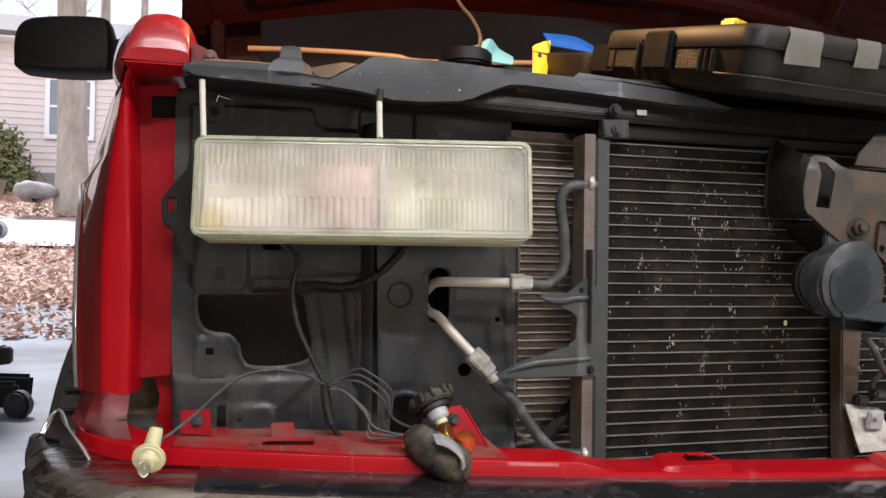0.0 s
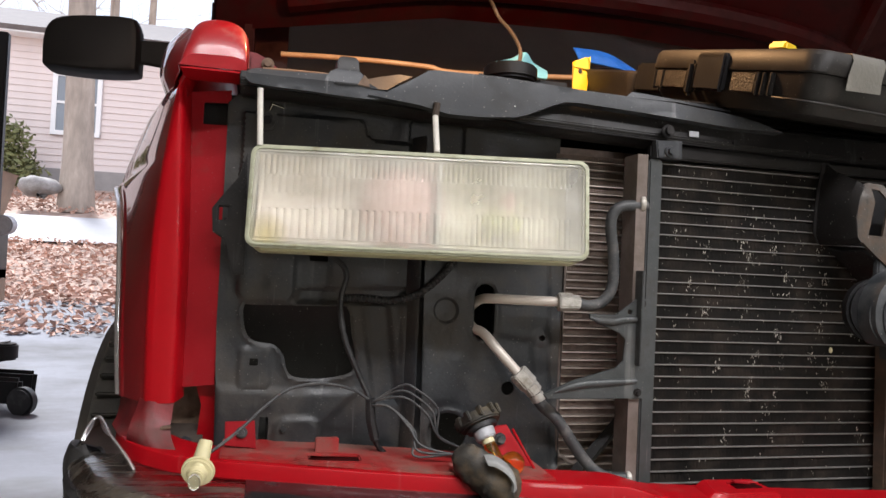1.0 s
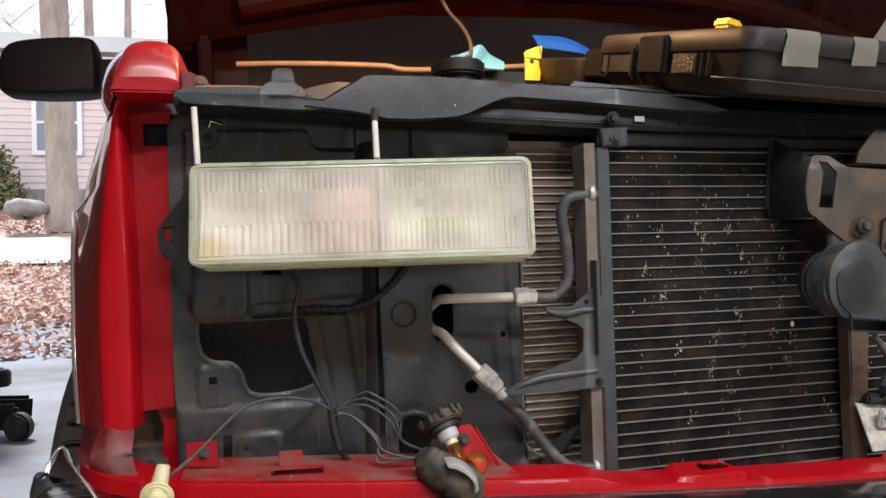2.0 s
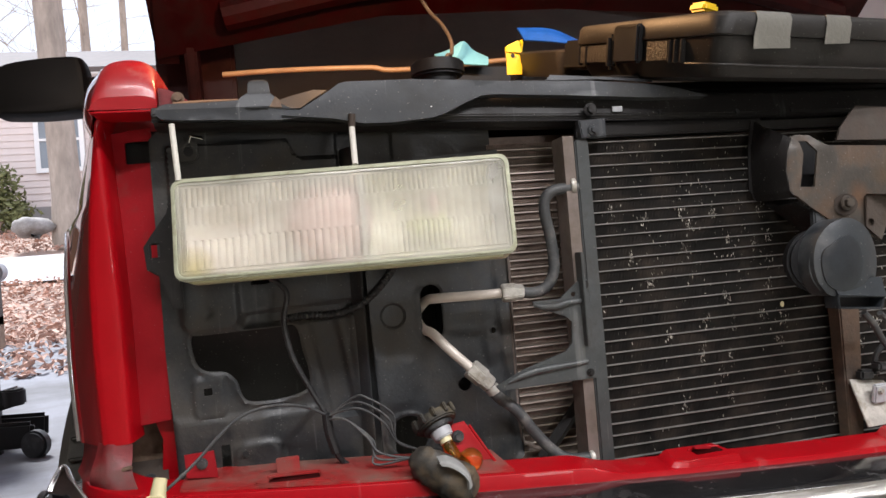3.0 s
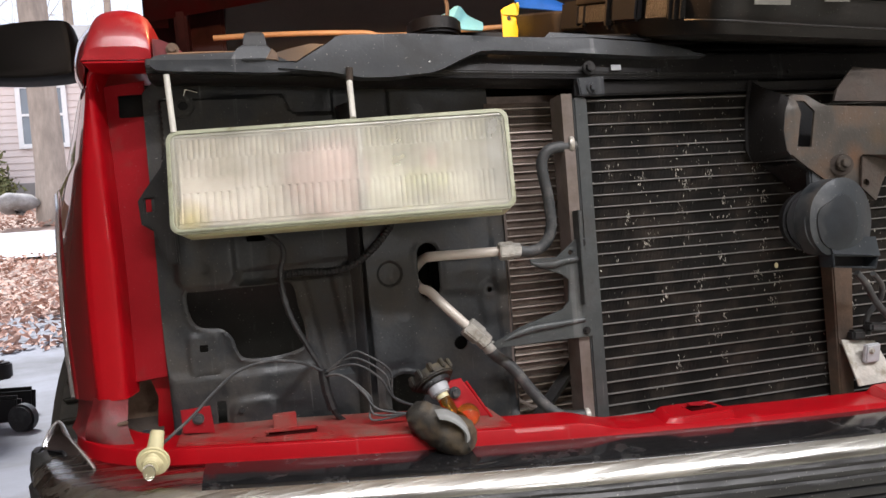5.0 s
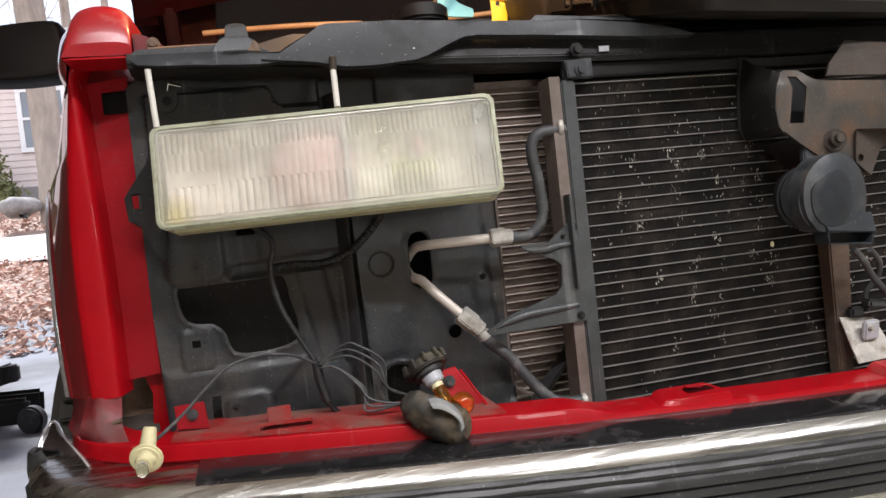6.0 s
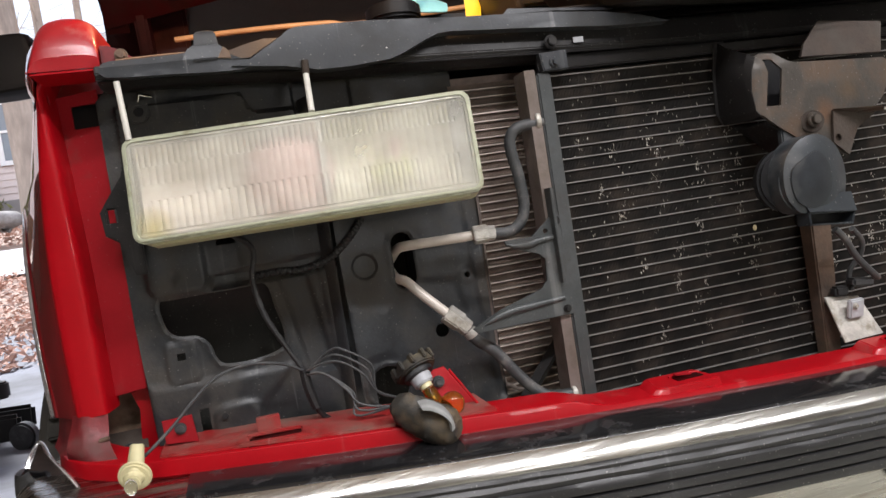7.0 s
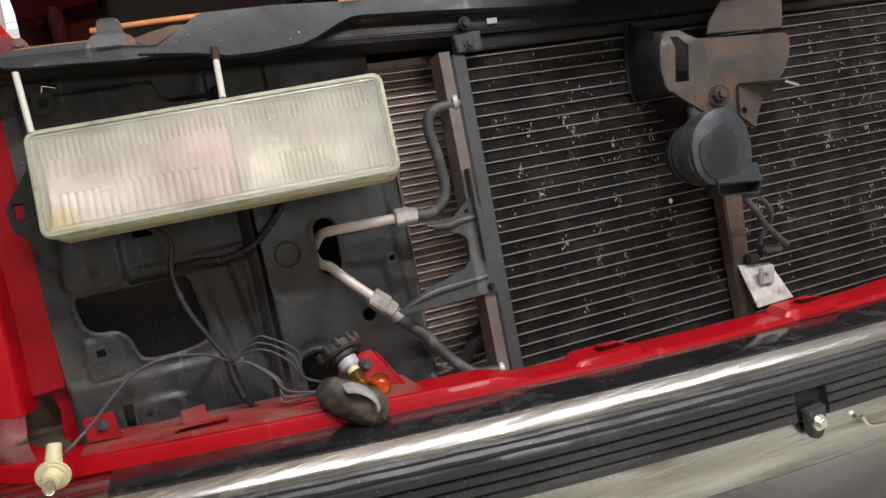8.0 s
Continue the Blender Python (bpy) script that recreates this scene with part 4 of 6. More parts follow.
part("hose", pipe([(0.486, 1.113, 0.997), (0.501, 1.112, 0.995), (0.516, 1.110, 0.999), (0.527, 1.108, 1.012), (0.531, 1.107, 1.032), (0.528, 1.105, 1.065), (0.522, 1.102, 1.094), (0.523, 1.100, 1.112), (0.535, 1.097, 1.123), (0.567, 1.095, 1.125)], 0.0072, 14), HOSE, truck, "grey dusty hose")
part("hose_collar", cyl((0.557, 1.095, 1.127), (0.563, 1.094, 1.127), 0.0105, seg=20, bev=0.001), ALU, truck, "pale metal collar at the hose end")
part("coolant_pipe", pipe([(0.362, 1.200, 0.973), (0.364, 1.165, 0.959), (0.373, 1.145, 0.953), (0.388, 1.130, 0.934), (0.415, 1.122, 0.905)], 0.0063, 14), ALU_PIPE, truck, "cream metal refrigerant pipe")
nut = hexnut((0.412, 1.122, 0.908), (0.428, 1.119, 0.892), 0.0135)
hexnut((0.427, 1.119, 0.893), (0.436, 1.118, 0.883), 0.0115, nut)
part("pipe_nut", nut, ALU, truck, "corroded aluminium hex nut")
part("hose", pipe([(0.434, 1.117, 0.883), (0.444, 1.115, 0.868), (0.464, 1.110, 0.850), (0.485, 1.105, 0.820), (0.503, 1.100, 0.797), (0.517, 1.096, 0.786), (0.531, 1.093, 0.782), (0.556, 1.092, 0.781)], 0.0075, 14), HOSE, truck, "grey dusty hose")
part("hose_collar", cyl((0.550, 1.092, 0.781), (0.556, 1.092, 0.781), 0.0098, seg=20, bev=0.001), ALU, truck, "pale metal collar at the hose end")
part("crimp", cyl((0.436, 1.117, 0.882), (0.441, 1.116, 0.873), 0.0092, seg=18, bev=0.001), ALU, truck)
part("brace", cyl((0.509, 1.150, 0.771), (0.581, 1.150, 0.852), 0.009, seg=4), BLACK_STEEL, truck, "black steel brace")

# wiring
harness = part("wiring_harness", pipe([(0.169, 1.150, 1.048), (0.189, 1.140, 1.032), (0.194, 1.135, 1.017), (0.188, 1.130, 0.989), (0.195, 1.130, 0.945), (0.215, 1.130, 0.900), (0.229, 1.130, 0.871), (0.233, 1.130, 0.845), (0.239, 1.130, 0.820), (0.255, 1.135, 0.801)], 0.0038, 8, ridges=0.0006), RUBBER, truck, "black taped wiring harness")
part("corrugated_sleeve", pipe([(0.191, 1.135, 0.992), (0.217, 1.140, 0.993), (0.252, 1.145, 0.991), (0.285, 1.148, 1.000), (0.313, 1.148, 1.022), (0.333, 1.148, 1.046)], 0.0052, 10, 14, ridges=0.0012), RUBBER, harness, "corrugated black sleeve")
part("tape_wrap", pipe([(0.229, 1.126, 0.873), (0.231, 1.126, 0.849), (0.237, 1.126, 0.825)], 0.0062, 8, 8, ridges=0.0005), RUBBER, harness)
part("wire", pipe([(0.228, 1.126, 0.872), (0.204, 1.120, 0.886), (0.168, 1.110, 0.894), (0.133, 1.100, 0.889), (0.106, 1.090, 0.871), (0.084, 1.075, 0.852), (0.065, 1.065, 0.838), (0.050, 1.058, 0.828)], 0.0018, 8), HOSE, harness, "grey lamp wire")
for w in range(3):
    part("wire", pipe([(0.231, 1.120, 0.871), (0.25 + 0.006 * w, 1.105, 0.879 + 0.007 * w), Vector((0.270, 1.100, 0.878)) + Vector((0.004 * w, 0, 0.006 * w)), Vector((0.294, 1.100, 0.859)) + Vector((0.006 * w, 0, 0.004 * w)), (0.308, 1.100, 0.835), (0.335, 1.095, 0.821)], 0.0014, 8), HOSE, harness, "grey lamp wire")
    part("wire", pipe([(0.231, 1.120, 0.867), (0.250, 1.105, 0.867), (0.272 + 0.004 * w, 1.098, 0.845 - 0.003 * w), Vector((0.286, 1.090, 0.826)) + Vector((-0.004 * w, 0, -0.006 * w)), (0.322, 1.080, 0.818), (0.347, 1.070, 0.821)], 0.0014, 8), HOSE, harness, "grey lamp wire")

# red valance and bumper follow one line round the corner of the truck
CORNER = ((0.05, 0.104, 0.0), (0.02, 0.117, 0.001), (-0.008, 0.134, 0.004), (-0.03, 0.158, 0.007), (-0.043, 0.19, 0.01), (-0.048, 0.225, 0.012))
BUMPER_END = ((0.05, 0.104, 0.0), (0.022, 0.116, 0.002), (0.0, 0.132, 0.004), (-0.016, 0.155, 0.008), (-0.028, 0.19, 0.012), (-0.034, 0.23, 0.012), (-0.037, 0.28, 0.004), (-0.037, 0.36, -0.01))


def along(profile, x0, x1, n, corner=()):
    """Sections of a profile (y, z) from x0 to x1, with the corner's points (x, y shift, lift) before them."""
    out = []
    for k, (cx, dy, dz) in enumerate(reversed(corner)):
        a = (len(corner) - k) / len(corner) * radians(78)
        y0 = profile[0][0]
        out.append([(cx + (y0 - y) * -math.sin(a) * 0.9, y0 + dy - (y0 - y) * math.cos(a), z + dz + lip(0.05)) for y, z in profile])
    for i in range(n + 1):
        x = x0 + (x1 - x0) * i / n
        out.append([(x, y + sweep(x), z + lip(x)) for y, z in profile])
    return out


VAL = [(1.01, -0.004), (0.99, -0.003), (0.986, -0.0005), (0.985, 0.0015), (0.9856, 0.0035), (0.9868, 0.0165), (0.9876, 0.0178), (0.9895, 0.0185), (1.045, 0.0185), (1.048, 0.01)]


def band(x):
    """The red band is tall beside the lamps and low before the condenser."""
    k = max(0.0, min(1.0, (0.565 - x) / 0.06))
    return 0.42 + 0.58 * k * k * (3 - 2 * k)


vrows = along(VAL, 0.09, 1.9, 180, CORNER)
for r in vrows[len(CORNER):]:
    x = r[0][0]
    for i, (px, py, pz) in enumerate(r):
        base = lip(x)
        r[i] = (px, py, base + (pz - base) * (band(x) if pz > base else 1.0))
valance = part("valance", loft(vrows, closed=True, cap=True), RED, truck, "glossy red painted lower valance")
shelf_holes = [rounded(0.156, 1.0765, 0.214, 1.104, 0.004, 3)]
sb = plate([(0.06, 1.096), (0.06, 1.178), (0.15, 1.172), (0.3, 1.15), (0.43, 1.12), (0.43, 1.03), (0.34, 1.042), (0.25, 1.056), (0.15, 1.076)], shelf_holes, 0.0, 0.003)
for v in sb.verts:
    v.co = Vector((v.co.x, v.co.z, lip(v.co.x) + 0.0187 + v.co.y))
part("valance_shelf", sb, RED_DUSTY, valance, "dusty red shelf of the valance", smooth=False)
# Near-black red sheet paints the shade down in the slot.
part("slot_well", box((0.06, 0.034, 0.0015), pose(0.185, 1.09, lip(0.185) + 0.0198)), RED_SHADE, valance)


def raised_clip(x0, x1, y0, h):
    """A raised box with a sloping left shoulder, a rectangular slot in its top and a spring tab in it."""
    xm = (x0 + x1) / 2
    z0, yb = lip(xm) + 0.003, y0 + sweep(xm)
    top = z0 + h
    bm = loft([[(x0 - 0.034, yb + 0.004, z0), (x0 - 0.002, yb - 0.001, z0), (x1 + 0.001, yb - 0.001, z0), (x1 + 0.004, yb + 0.05, z0), (x0 - 0.02, yb + 0.056, z0)],
               [(x0 - 0.012, yb + 0.014, top - 0.001), (x0, yb + 0.001, top), (x1, yb + 0.001, top), (x1 - 0.008, yb + 0.046, top + 0.003), (x0 - 0.004, yb + 0.05, top + 0.003)]], closed=True, cap=True)
    boss = part("grille_clip_boss", bevel(bm, 0.0018), RED, valance, "raised red boss with a grille slot")
    # Solid near-black block on top, drawn as the shaded slot.
    part("slot", bevel(box(((x1 - x0) * 0.52, 0.016, 0.002), pose(xm + 0.004, yb + 0.024, top + 0.0012)), 0.0006), RED_SHADE, boss)
    part("slot_rim", pipe([(xm - 0.016, yb + 0.033, top + 0.002), (xm + 0.006, yb + 0.034, top + 0.003), (xm + 0.026, yb + 0.032, top + 0.002)], 0.0016, 8), RED, boss)
    part("spring_clip", bevel(box(((x1 - x0) * 0.34, 0.007, 0.002), pose(xm, yb + 0.028, top + 0.005, 12, 8, 6)), 0.0006), RED_INNER, boss)


raised_clip(0.636, 0.705, 0.99, 0.013)
raised_clip(0.945, 1.01, 0.985, 0.014)
# small upstand on the shelf, with its little block and the bolted ear
fb = plate(soft([(0.147, 1.0755), (0.145, 1.097), (0.155, 1.113), (0.208, 1.112), (0.224, 1.096), (0.225, 1.064)], 3), [rounded(0.156, 1.0765, 0.214, 1.104, 0.004, 3)], 0.0, 0.005, 0.0015)
for v in fb.verts:
    v.co = Vector((v.co.x, v.co.z, lip(v.co.x) + 0.0245 - v.co.y))
part("slot_frame", fb, RED_DUSTY, valance, "dusty red pressed rim round the slot")
part("locating_block", bevel(box((0.027, 0.01, 0.02), pose(*(0.179, 1.118, 0.8195))), 0.001), RED_DUSTY, valance)
ear = part("bolted_ear", plate([(0.064, 0.819), (0.063, 0.846), (0.096, 0.847), (0.099, 0.815)], [], 1.128, 0.003, 0.0008), RED_INNER, valance, "red ear bolted to the panel")
bolt("bolt", (0.082, 1.126, 0.834), 0.0045, ear, HOSE)
gus = plate([(0.374, 0.846), (0.392, 0.848), (0.434, 0.779), (0.376, 0.782)], [], 1.075, 0.003, 0.0008, slope=lambda x, z: (z - 0.79) * 0.35)
gusset = part("gusset", gus, RED, valance, "red triangular gusset")
bolt("bolt", (0.380, 1.082, 0.834), 0.0048, gusset, HOSE)
part("gusset_fold", pipe([(0.393, 1.078, 0.847), (0.410, 1.073, 0.818), (0.431, 1.068, 0.783)], 0.0018, 8), RED, gusset)

prof = [(1.005, -0.008), (0.985, -0.001), (0.96, -0.002), (0.935, -0.0035), (0.922, -0.0045), (0.9185, -0.0062), (0.915, -0.0091), (0.9115, -0.0122), (0.908, -0.0158), (0.9053, -0.0195), (0.904, -0.0245), (0.906, -0.034), (0.906, -0.06), (0.906, -0.092), (0.9065, -0.12), (0.909, -0.138), (0.915, -0.152), (0.926, -0.162), (0.945, -0.168), (0.97, -0.17)]
pad = [(1.0, 0.0008), (0.985, 0.0015), (0.96, 0.0006), (0.935, -0.0012), (0.924, -0.003), (0.919, -0.0052), (0.918, -0.0066)]
bumper = part("front_bumper", loft(along(prof, 0.09, 1.9, 60, BUMPER_END), thick=0.0), BUMPER_CHROME, truck, "worn chrome front bumper")
strip = [(0.906, -0.0245), (0.902, -0.0258), (0.8998, -0.029), (0.9012, -0.0325), (0.9, -0.0345), (0.8978, -0.037), (0.8985, -0.0405), (0.9002, -0.043), (0.8972, -0.0455), (0.8962, -0.0505), (0.897, -0.0545), (0.9028, -0.0563), (0.8968, -0.0582), (0.8962, -0.0625),
         (0.897, -0.066), (0.9028, -0.0678), (0.8968, -0.0697), (0.8962, -0.074), (0.897, -0.0775), (0.9028, -0.0793), (0.8968, -0.0812), (0.8965, -0.0875), (0.898, -0.091), (0.903, -0.0925)]
closing = [(0.93, -0.0925), (0.93, -0.0245)]
srows = along(strip + closing, 0.02, 0.832, 130)
for r in srows:
    for i, q in enumerate(r[:9]):
        r[i] = (q[0], q[1] + 0.0007 * noise.noise((q[0] * 30, i * 0.7, 2)), q[2] + 0.0009 * noise.noise((q[0] * 22, i * 0.5, 7)))
part("rub_strip", loft(srows, closed=True, cap=True), WORN_RUBBER, bumper, "ribbed scuffed black rubber bumper strip")
part("rub_strip", loft(along(strip + closing, 0.88, 1.9, 44), closed=True, cap=True), WORN_RUBBER, bumper, "ribbed scuffed black rubber bumper strip")
part("rub_strip_upper", loft(along(strip[:12] + [(0.914, -0.058), (0.93, -0.058), (0.93, -0.0245)], 0.832, 0.88, 4), closed=True, cap=True), WORN_RUBBER, bumper)
part("strip_backing", loft(along([(0.9045, -0.056), (0.9045, -0.075), (0.9048, -0.0925), (0.93, -0.0925), (0.93, -0.056)], 0.83, 0.882, 4), closed=True, cap=True), PLASTIC, bumper)
part("top_pad", loft(along(pad, 0.09, 1.9, 60)), GLOSS_BLACK, bumper, "glossy black bumper top pad")
guard = [(1.005, -0.03), (0.915, -0.026), (0.905, -0.028), (0.897, -0.035), (0.9, -0.06), (0.897, -0.075), (0.9, -0.1), (0.905, -0.16), (0.93, -0.17)]
part("end_guard", loft(along(guard, 0.09, 0.1, 1, BUMPER_END[1:])[:-2], closed=True, cap=True), RUBBER, bumper, "scuffed black bumper end guard")
part("corner_cap", loft(fair([[(-0.095, 1.225, 0.830), (-0.088, 1.215, 0.835), (-0.080, 1.205, 0.833)], [(-0.098, 1.205, 0.821), (-0.077, 1.180, 0.825), (-0.065, 1.165, 0.825)], [(-0.101, 1.195, 0.810), (-0.075, 1.165, 0.814), (-0.050, 1.135, 0.819)], [(-0.097, 1.190, 0.800), (-0.069, 1.155, 0.802), (-0.038, 1.120, 0.809)], [(-0.084, 1.180, 0.793), (-0.059, 1.150, 0.789), (-0.029, 1.110, 0.799)]], 4, 4), thick=0.003), DARK_CHROME, bumper, "upturned dull chrome corner of the bumper")
# Folded lip in brighter metal than the cap, painting in the edge highlight.
part("cap_rim", pipe([(-0.101, 1.193, 0.811), (-0.097, 1.203, 0.823), (-0.094, 1.220, 0.830), (-0.087, 1.212, 0.835), (-0.079, 1.200, 0.832), (-0.064, 1.162, 0.825), (-0.049, 1.132, 0.819), (-0.037, 1.117, 0.809), (-0.028, 1.107, 0.799)], 0.0018, 8), BRIGHT, bumper, "folded edge of the chrome corner, brightened as its highlight")
rag_rng = random.Random(8)
gl = [(-0.105, 1.210, 0.808), (-0.117, 1.220, 0.805), (-0.124, 1.225, 0.791), (-0.128, 1.230, 0.774), (-0.126, 1.230, 0.747), (-0.123, 1.230, 0.693)]
gr = [(-0.091, 1.170, 0.813), (-0.086, 1.160, 0.807), (-0.081, 1.155, 0.796), (-0.074, 1.150, 0.786), (-0.062, 1.140, 0.771), (-0.024, 1.130, 0.723)]
part("torn_guard", loft(fair([[a, tuple((Vector(a) * 0.6 + Vector(b) * 0.4) + Vector((-0.004, -0.018, 0.004 * rag_rng.uniform(-1, 1)))), tuple(Vector(a) * 0.25 + Vector(b) * 0.75 + Vector((0, -0.012, 0))), b] for a, b in zip(gl, gr)], 4, 4), thick=0.004), RUBBER, bumper, "torn black rubber bumper end")
PB = [(0.841, 0.688), (0.872, 0.689), (0.868, 0.662), (0.859, 0.650), (0.849, 0.650), (0.842, 0.660)]
plate_bolt = part("bolt_plate", bevel(loft([[(x, 0.903, z) for x, z in PB], [(x * 0.94 + 0.0513, 0.892, z * 0.94 + 0.0402) for x, z in PB]], closed=True, cap=True), 0.0015), GREY_STEEL, bumper, "steel plate bracket with its bolt")
bolt("bolt", (0.854, 0.888, 0.671), 0.0066, plate_bolt, CHROME)
part("plate_wire", pipe([(0.929, 0.900, 0.655), (0.941, 0.900, 0.640), (0.973, 0.900, 0.635)], 0.0025, 8), CHROME, bumper)

# fender: front return, side with wheel arch lip, and the rounded top
# height, inner and outer x of the front return, and where the wheel arch or the long side ends (y, x)
levels = ((0.862, -0.031, 0.004, 1.212, -0.062), (0.9, -0.032, 0.004, 1.224, -0.067), (0.95, -0.033, 0.004, 1.243, -0.073), (1.0, -0.033, 0.004, 1.274, -0.0795), (1.05, -0.032, 0.003, 1.325, -0.091), (1.085, -0.03, 0.002, 1.385, -0.104), (1.11, -0.028, 0.001, 1.45, -0.118), (1.13, -0.026, 0.0, 1.53, -0.137), (1.142, -0.025, 0.0, 1.6, -0.151),
          (1.155, -0.023, -0.001, 1.65, -0.153), (1.18, -0.02, -0.002, 1.65, -0.146), (1.21, -0.016, -0.003, 1.65, -0.136), (1.24, -0.01, -0.004, 1.65, -0.126), (1.262, 0.01, 0.01, 1.65, -0.116))
front_rows, side_rows = [], []
for z, bl, br, ye, fx in levels:
    front_rows.append([(br + 0.006, 1.2, z), (br + 0.001, 1.166, z), (br - 0.002, 1.158, z), (br - 0.006, 1.1555, z), ((bl + br) / 2, 1.1555, z), (bl + 0.004, 1.1575, z), (bl, 1.163, z)])
    lipped = 1.0 if z < 1.15 else 0.0
    row = []
    for f, bulge in ((0.0, 0.0), (0.1, 0.3), (0.25, 0.6), (0.45, 0.85), (0.62, 1.0), (0.68, 1.1), (0.72, 1.5), (0.85, 1.45), (0.97, 1.0)):
        bump_out = 0.0045 * bulge * (lipped if bulge > 1.05 else 1.0)
        row.append((bl + (fx - bl) * f ** 0.9 - bump_out, 1.163 + (ye - 1.163) * f, z))
    row += [(fx - 0.002, ye, z), (fx + 0.012, ye + 0.012, z)] if lipped else [(fx - 0.004, ye + 0.1, z), (fx - 0.004, 2.36, z)]
    side_rows.append(row)
fender = part("fender", loft(fair(side_rows, 3, 3)), RED_GLOSS_SHADED, truck, "glossy red front fender with a chromed wheel arch")
part("front_return", loft(fair(front_rows, 3, 2)), RED, fender)
top = []
for y, t0, low in ((1.112, 1.262, 1.249), (1.116, 1.281, 1.247), (1.126, 1.299, 1.246), (1.143, 1.311, 1.246), (1.17, 1.318, 1.242), (1.21, 1.321, 1.2), (1.28, 1.323, 1.15), (1.36, 1.325, 1.12), (1.6, 1.33, 1.1), (2.0, 1.335, 1.1), (2.4, 1.34, 1.1)):
    h = t0 - 1.245
    back = min(1.0, max(0.0, (y - 1.135) / 0.2))
    bx = -0.043 * back
    top.append([(0.066, y, 1.246), (0.0665, y, 1.246 + h * 0.45), (0.063, y, 1.246 + h * 0.78), (0.05, y, 1.246 + h * 0.95), (0.028, y, t0), (0.009 + bx * 0.4, y, 1.246 + h * 0.88), (-0.001 + bx * 0.7, y, 1.246 + h * 0.55), (-0.006 + bx * 0.9, y, 1.246 + h * 0.1), (-0.007 + bx, y, 0.5 * (1.246 + low)), (-0.008 + bx * 1.15, y, low)])
crown_rows = fair(top, 4, 4)
part("fender_crown", loft(crown_rows), RED_CHALK, fender, "rounded red fender crown with scuffed paint")
first = crown_rows[0]
part("crown_front", loft([first, [(0.066 - 0.074 * i / (len(first) - 1), 1.1135, 1.2475) for i in range(len(first))]]), RED_CHALK, fender)
part("crown_underside", box((0.07, 0.055, 0.002), pose(0.03, 1.142, 1.2455)), RED, fender)
part("fender_shoulder", loft(fair([[(0.008, 1.170, 1.300), (0.000, 1.170, 1.279), (-0.003, 1.170, 1.258), (-0.004, 1.170, 1.241), (-0.002, 1.170, 1.224)], [(-0.007, 1.220, 1.320), (-0.024, 1.220, 1.297), (-0.031, 1.220, 1.266), (-0.027, 1.220, 1.244), (-0.019, 1.220, 1.226)], [(-0.024, 1.300, 1.345), (-0.045, 1.300, 1.317), (-0.053, 1.300, 1.282), (-0.047, 1.300, 1.257), (-0.037, 1.300, 1.236)], [(-0.042, 1.450, 1.386), (-0.062, 1.450, 1.357), (-0.071, 1.450, 1.316), (-0.065, 1.450, 1.288), (-0.056, 1.450, 1.262)]], 5, 5), thick=0.001), RED_GLOSS_SHADED, fender, "rounded shoulder of the fender beside the lamp bay")
scr = random.Random(5)
for k in range(9):
    a = Vector((0.030, 1.135, 1.287)) + Vector((0.004 * k, -0.0015 * k if k < 5 else -0.0075, scr.uniform(-0.004, 0.001)))
    part("scuff", cyl(a, a + Vector((scr.uniform(0.002, 0.005), -0.0008, scr.uniform(-0.003, 0.003))), 0.0004, seg=5), GREY_PLASTIC, fender)
part("arch_trim", pipe([(fx - 0.003, ye + 0.001, z) for z, bl, br, ye, fx in levels[:9]] + [(-0.158, 1.72, 1.146), (-0.16, 2.0, 1.13)], 0.0055, 10), BRIGHT, fender, "bright chrome wheel arch trim")
inner = plate([(-0.001, 1.235), (0.048, 1.239), (0.050, 1.133), (0.049, 1.007), (0.046, 0.879), (0.003, 0.874), (0.005, 1.062)], [rounded(*(0.016, 1.196), *(0.045, 1.223), 0.002, 2)], 1.185, 0.003, 0.0008, slope=lambda x, z: -0.25 * (x - 0.03))
part("inner_fender", inner, RED_INNER, truck, "dusty red inner fender panel", smooth=False)
# Black sheet behind the inner fender's hole, standing for its shade.
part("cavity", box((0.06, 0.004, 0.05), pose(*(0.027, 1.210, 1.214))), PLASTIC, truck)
part("inner_strut", plate([(0.024, 0.874), (0.045, 0.878), (0.050, 0.851), (0.057, 0.787), (0.025, 0.785), (0.029, 0.831), (0.031, 0.852)], [], 1.2, 0.003, 0.0008), RED, truck, "red strut below the inner fender")
part("liner", plate([(-0.025, 0.885), (0.047, 0.885), (0.049, 0.771), (-0.023, 0.773)], [], 1.24, 0.004, slope=lambda x, z: 0.004 * noise.noise((x * 60, z * 60, 2)), fill=0.006), DUST_TAN, truck, "dirty brown splash liner")
part("fender_skirt", loft(fair([[(-0.063, 1.235, 0.878), (-0.045, 1.190, 0.878), (-0.028, 1.168, 0.860)], [(-0.066, 1.225, 0.839), (-0.048, 1.185, 0.836), (-0.025, 1.164, 0.837)], [(-0.070, 1.210, 0.825), (-0.050, 1.168, 0.818), (-0.021, 1.152, 0.820)]], 4, 4), thick=0.002), PINK_DUST, truck, "dusty pinkish lower end of the fender")
part("corner_filler", loft(fair([[(-0.034, 1.168, 0.866), (-0.022, 1.158, 0.864), (0.003, 1.16, 0.861)], [(-0.037, 1.163, 0.852), (-0.023, 1.153, 0.85), (0.002, 1.157, 0.846)], [(-0.041, 1.156, 0.84), (-0.022, 1.146, 0.837), (0.001, 1.152, 0.834)], [(-0.043, 1.152, 0.829), (-0.018, 1.138, 0.824), (0.006, 1.14, 0.82)], [(-0.045, 1.165, 0.812), (-0.016, 1.13, 0.81), (0.016, 1.118, 0.808)]], 4, 4), thick=0.002), PINK_DUST, truck, "dust-caked red corner under the fender")
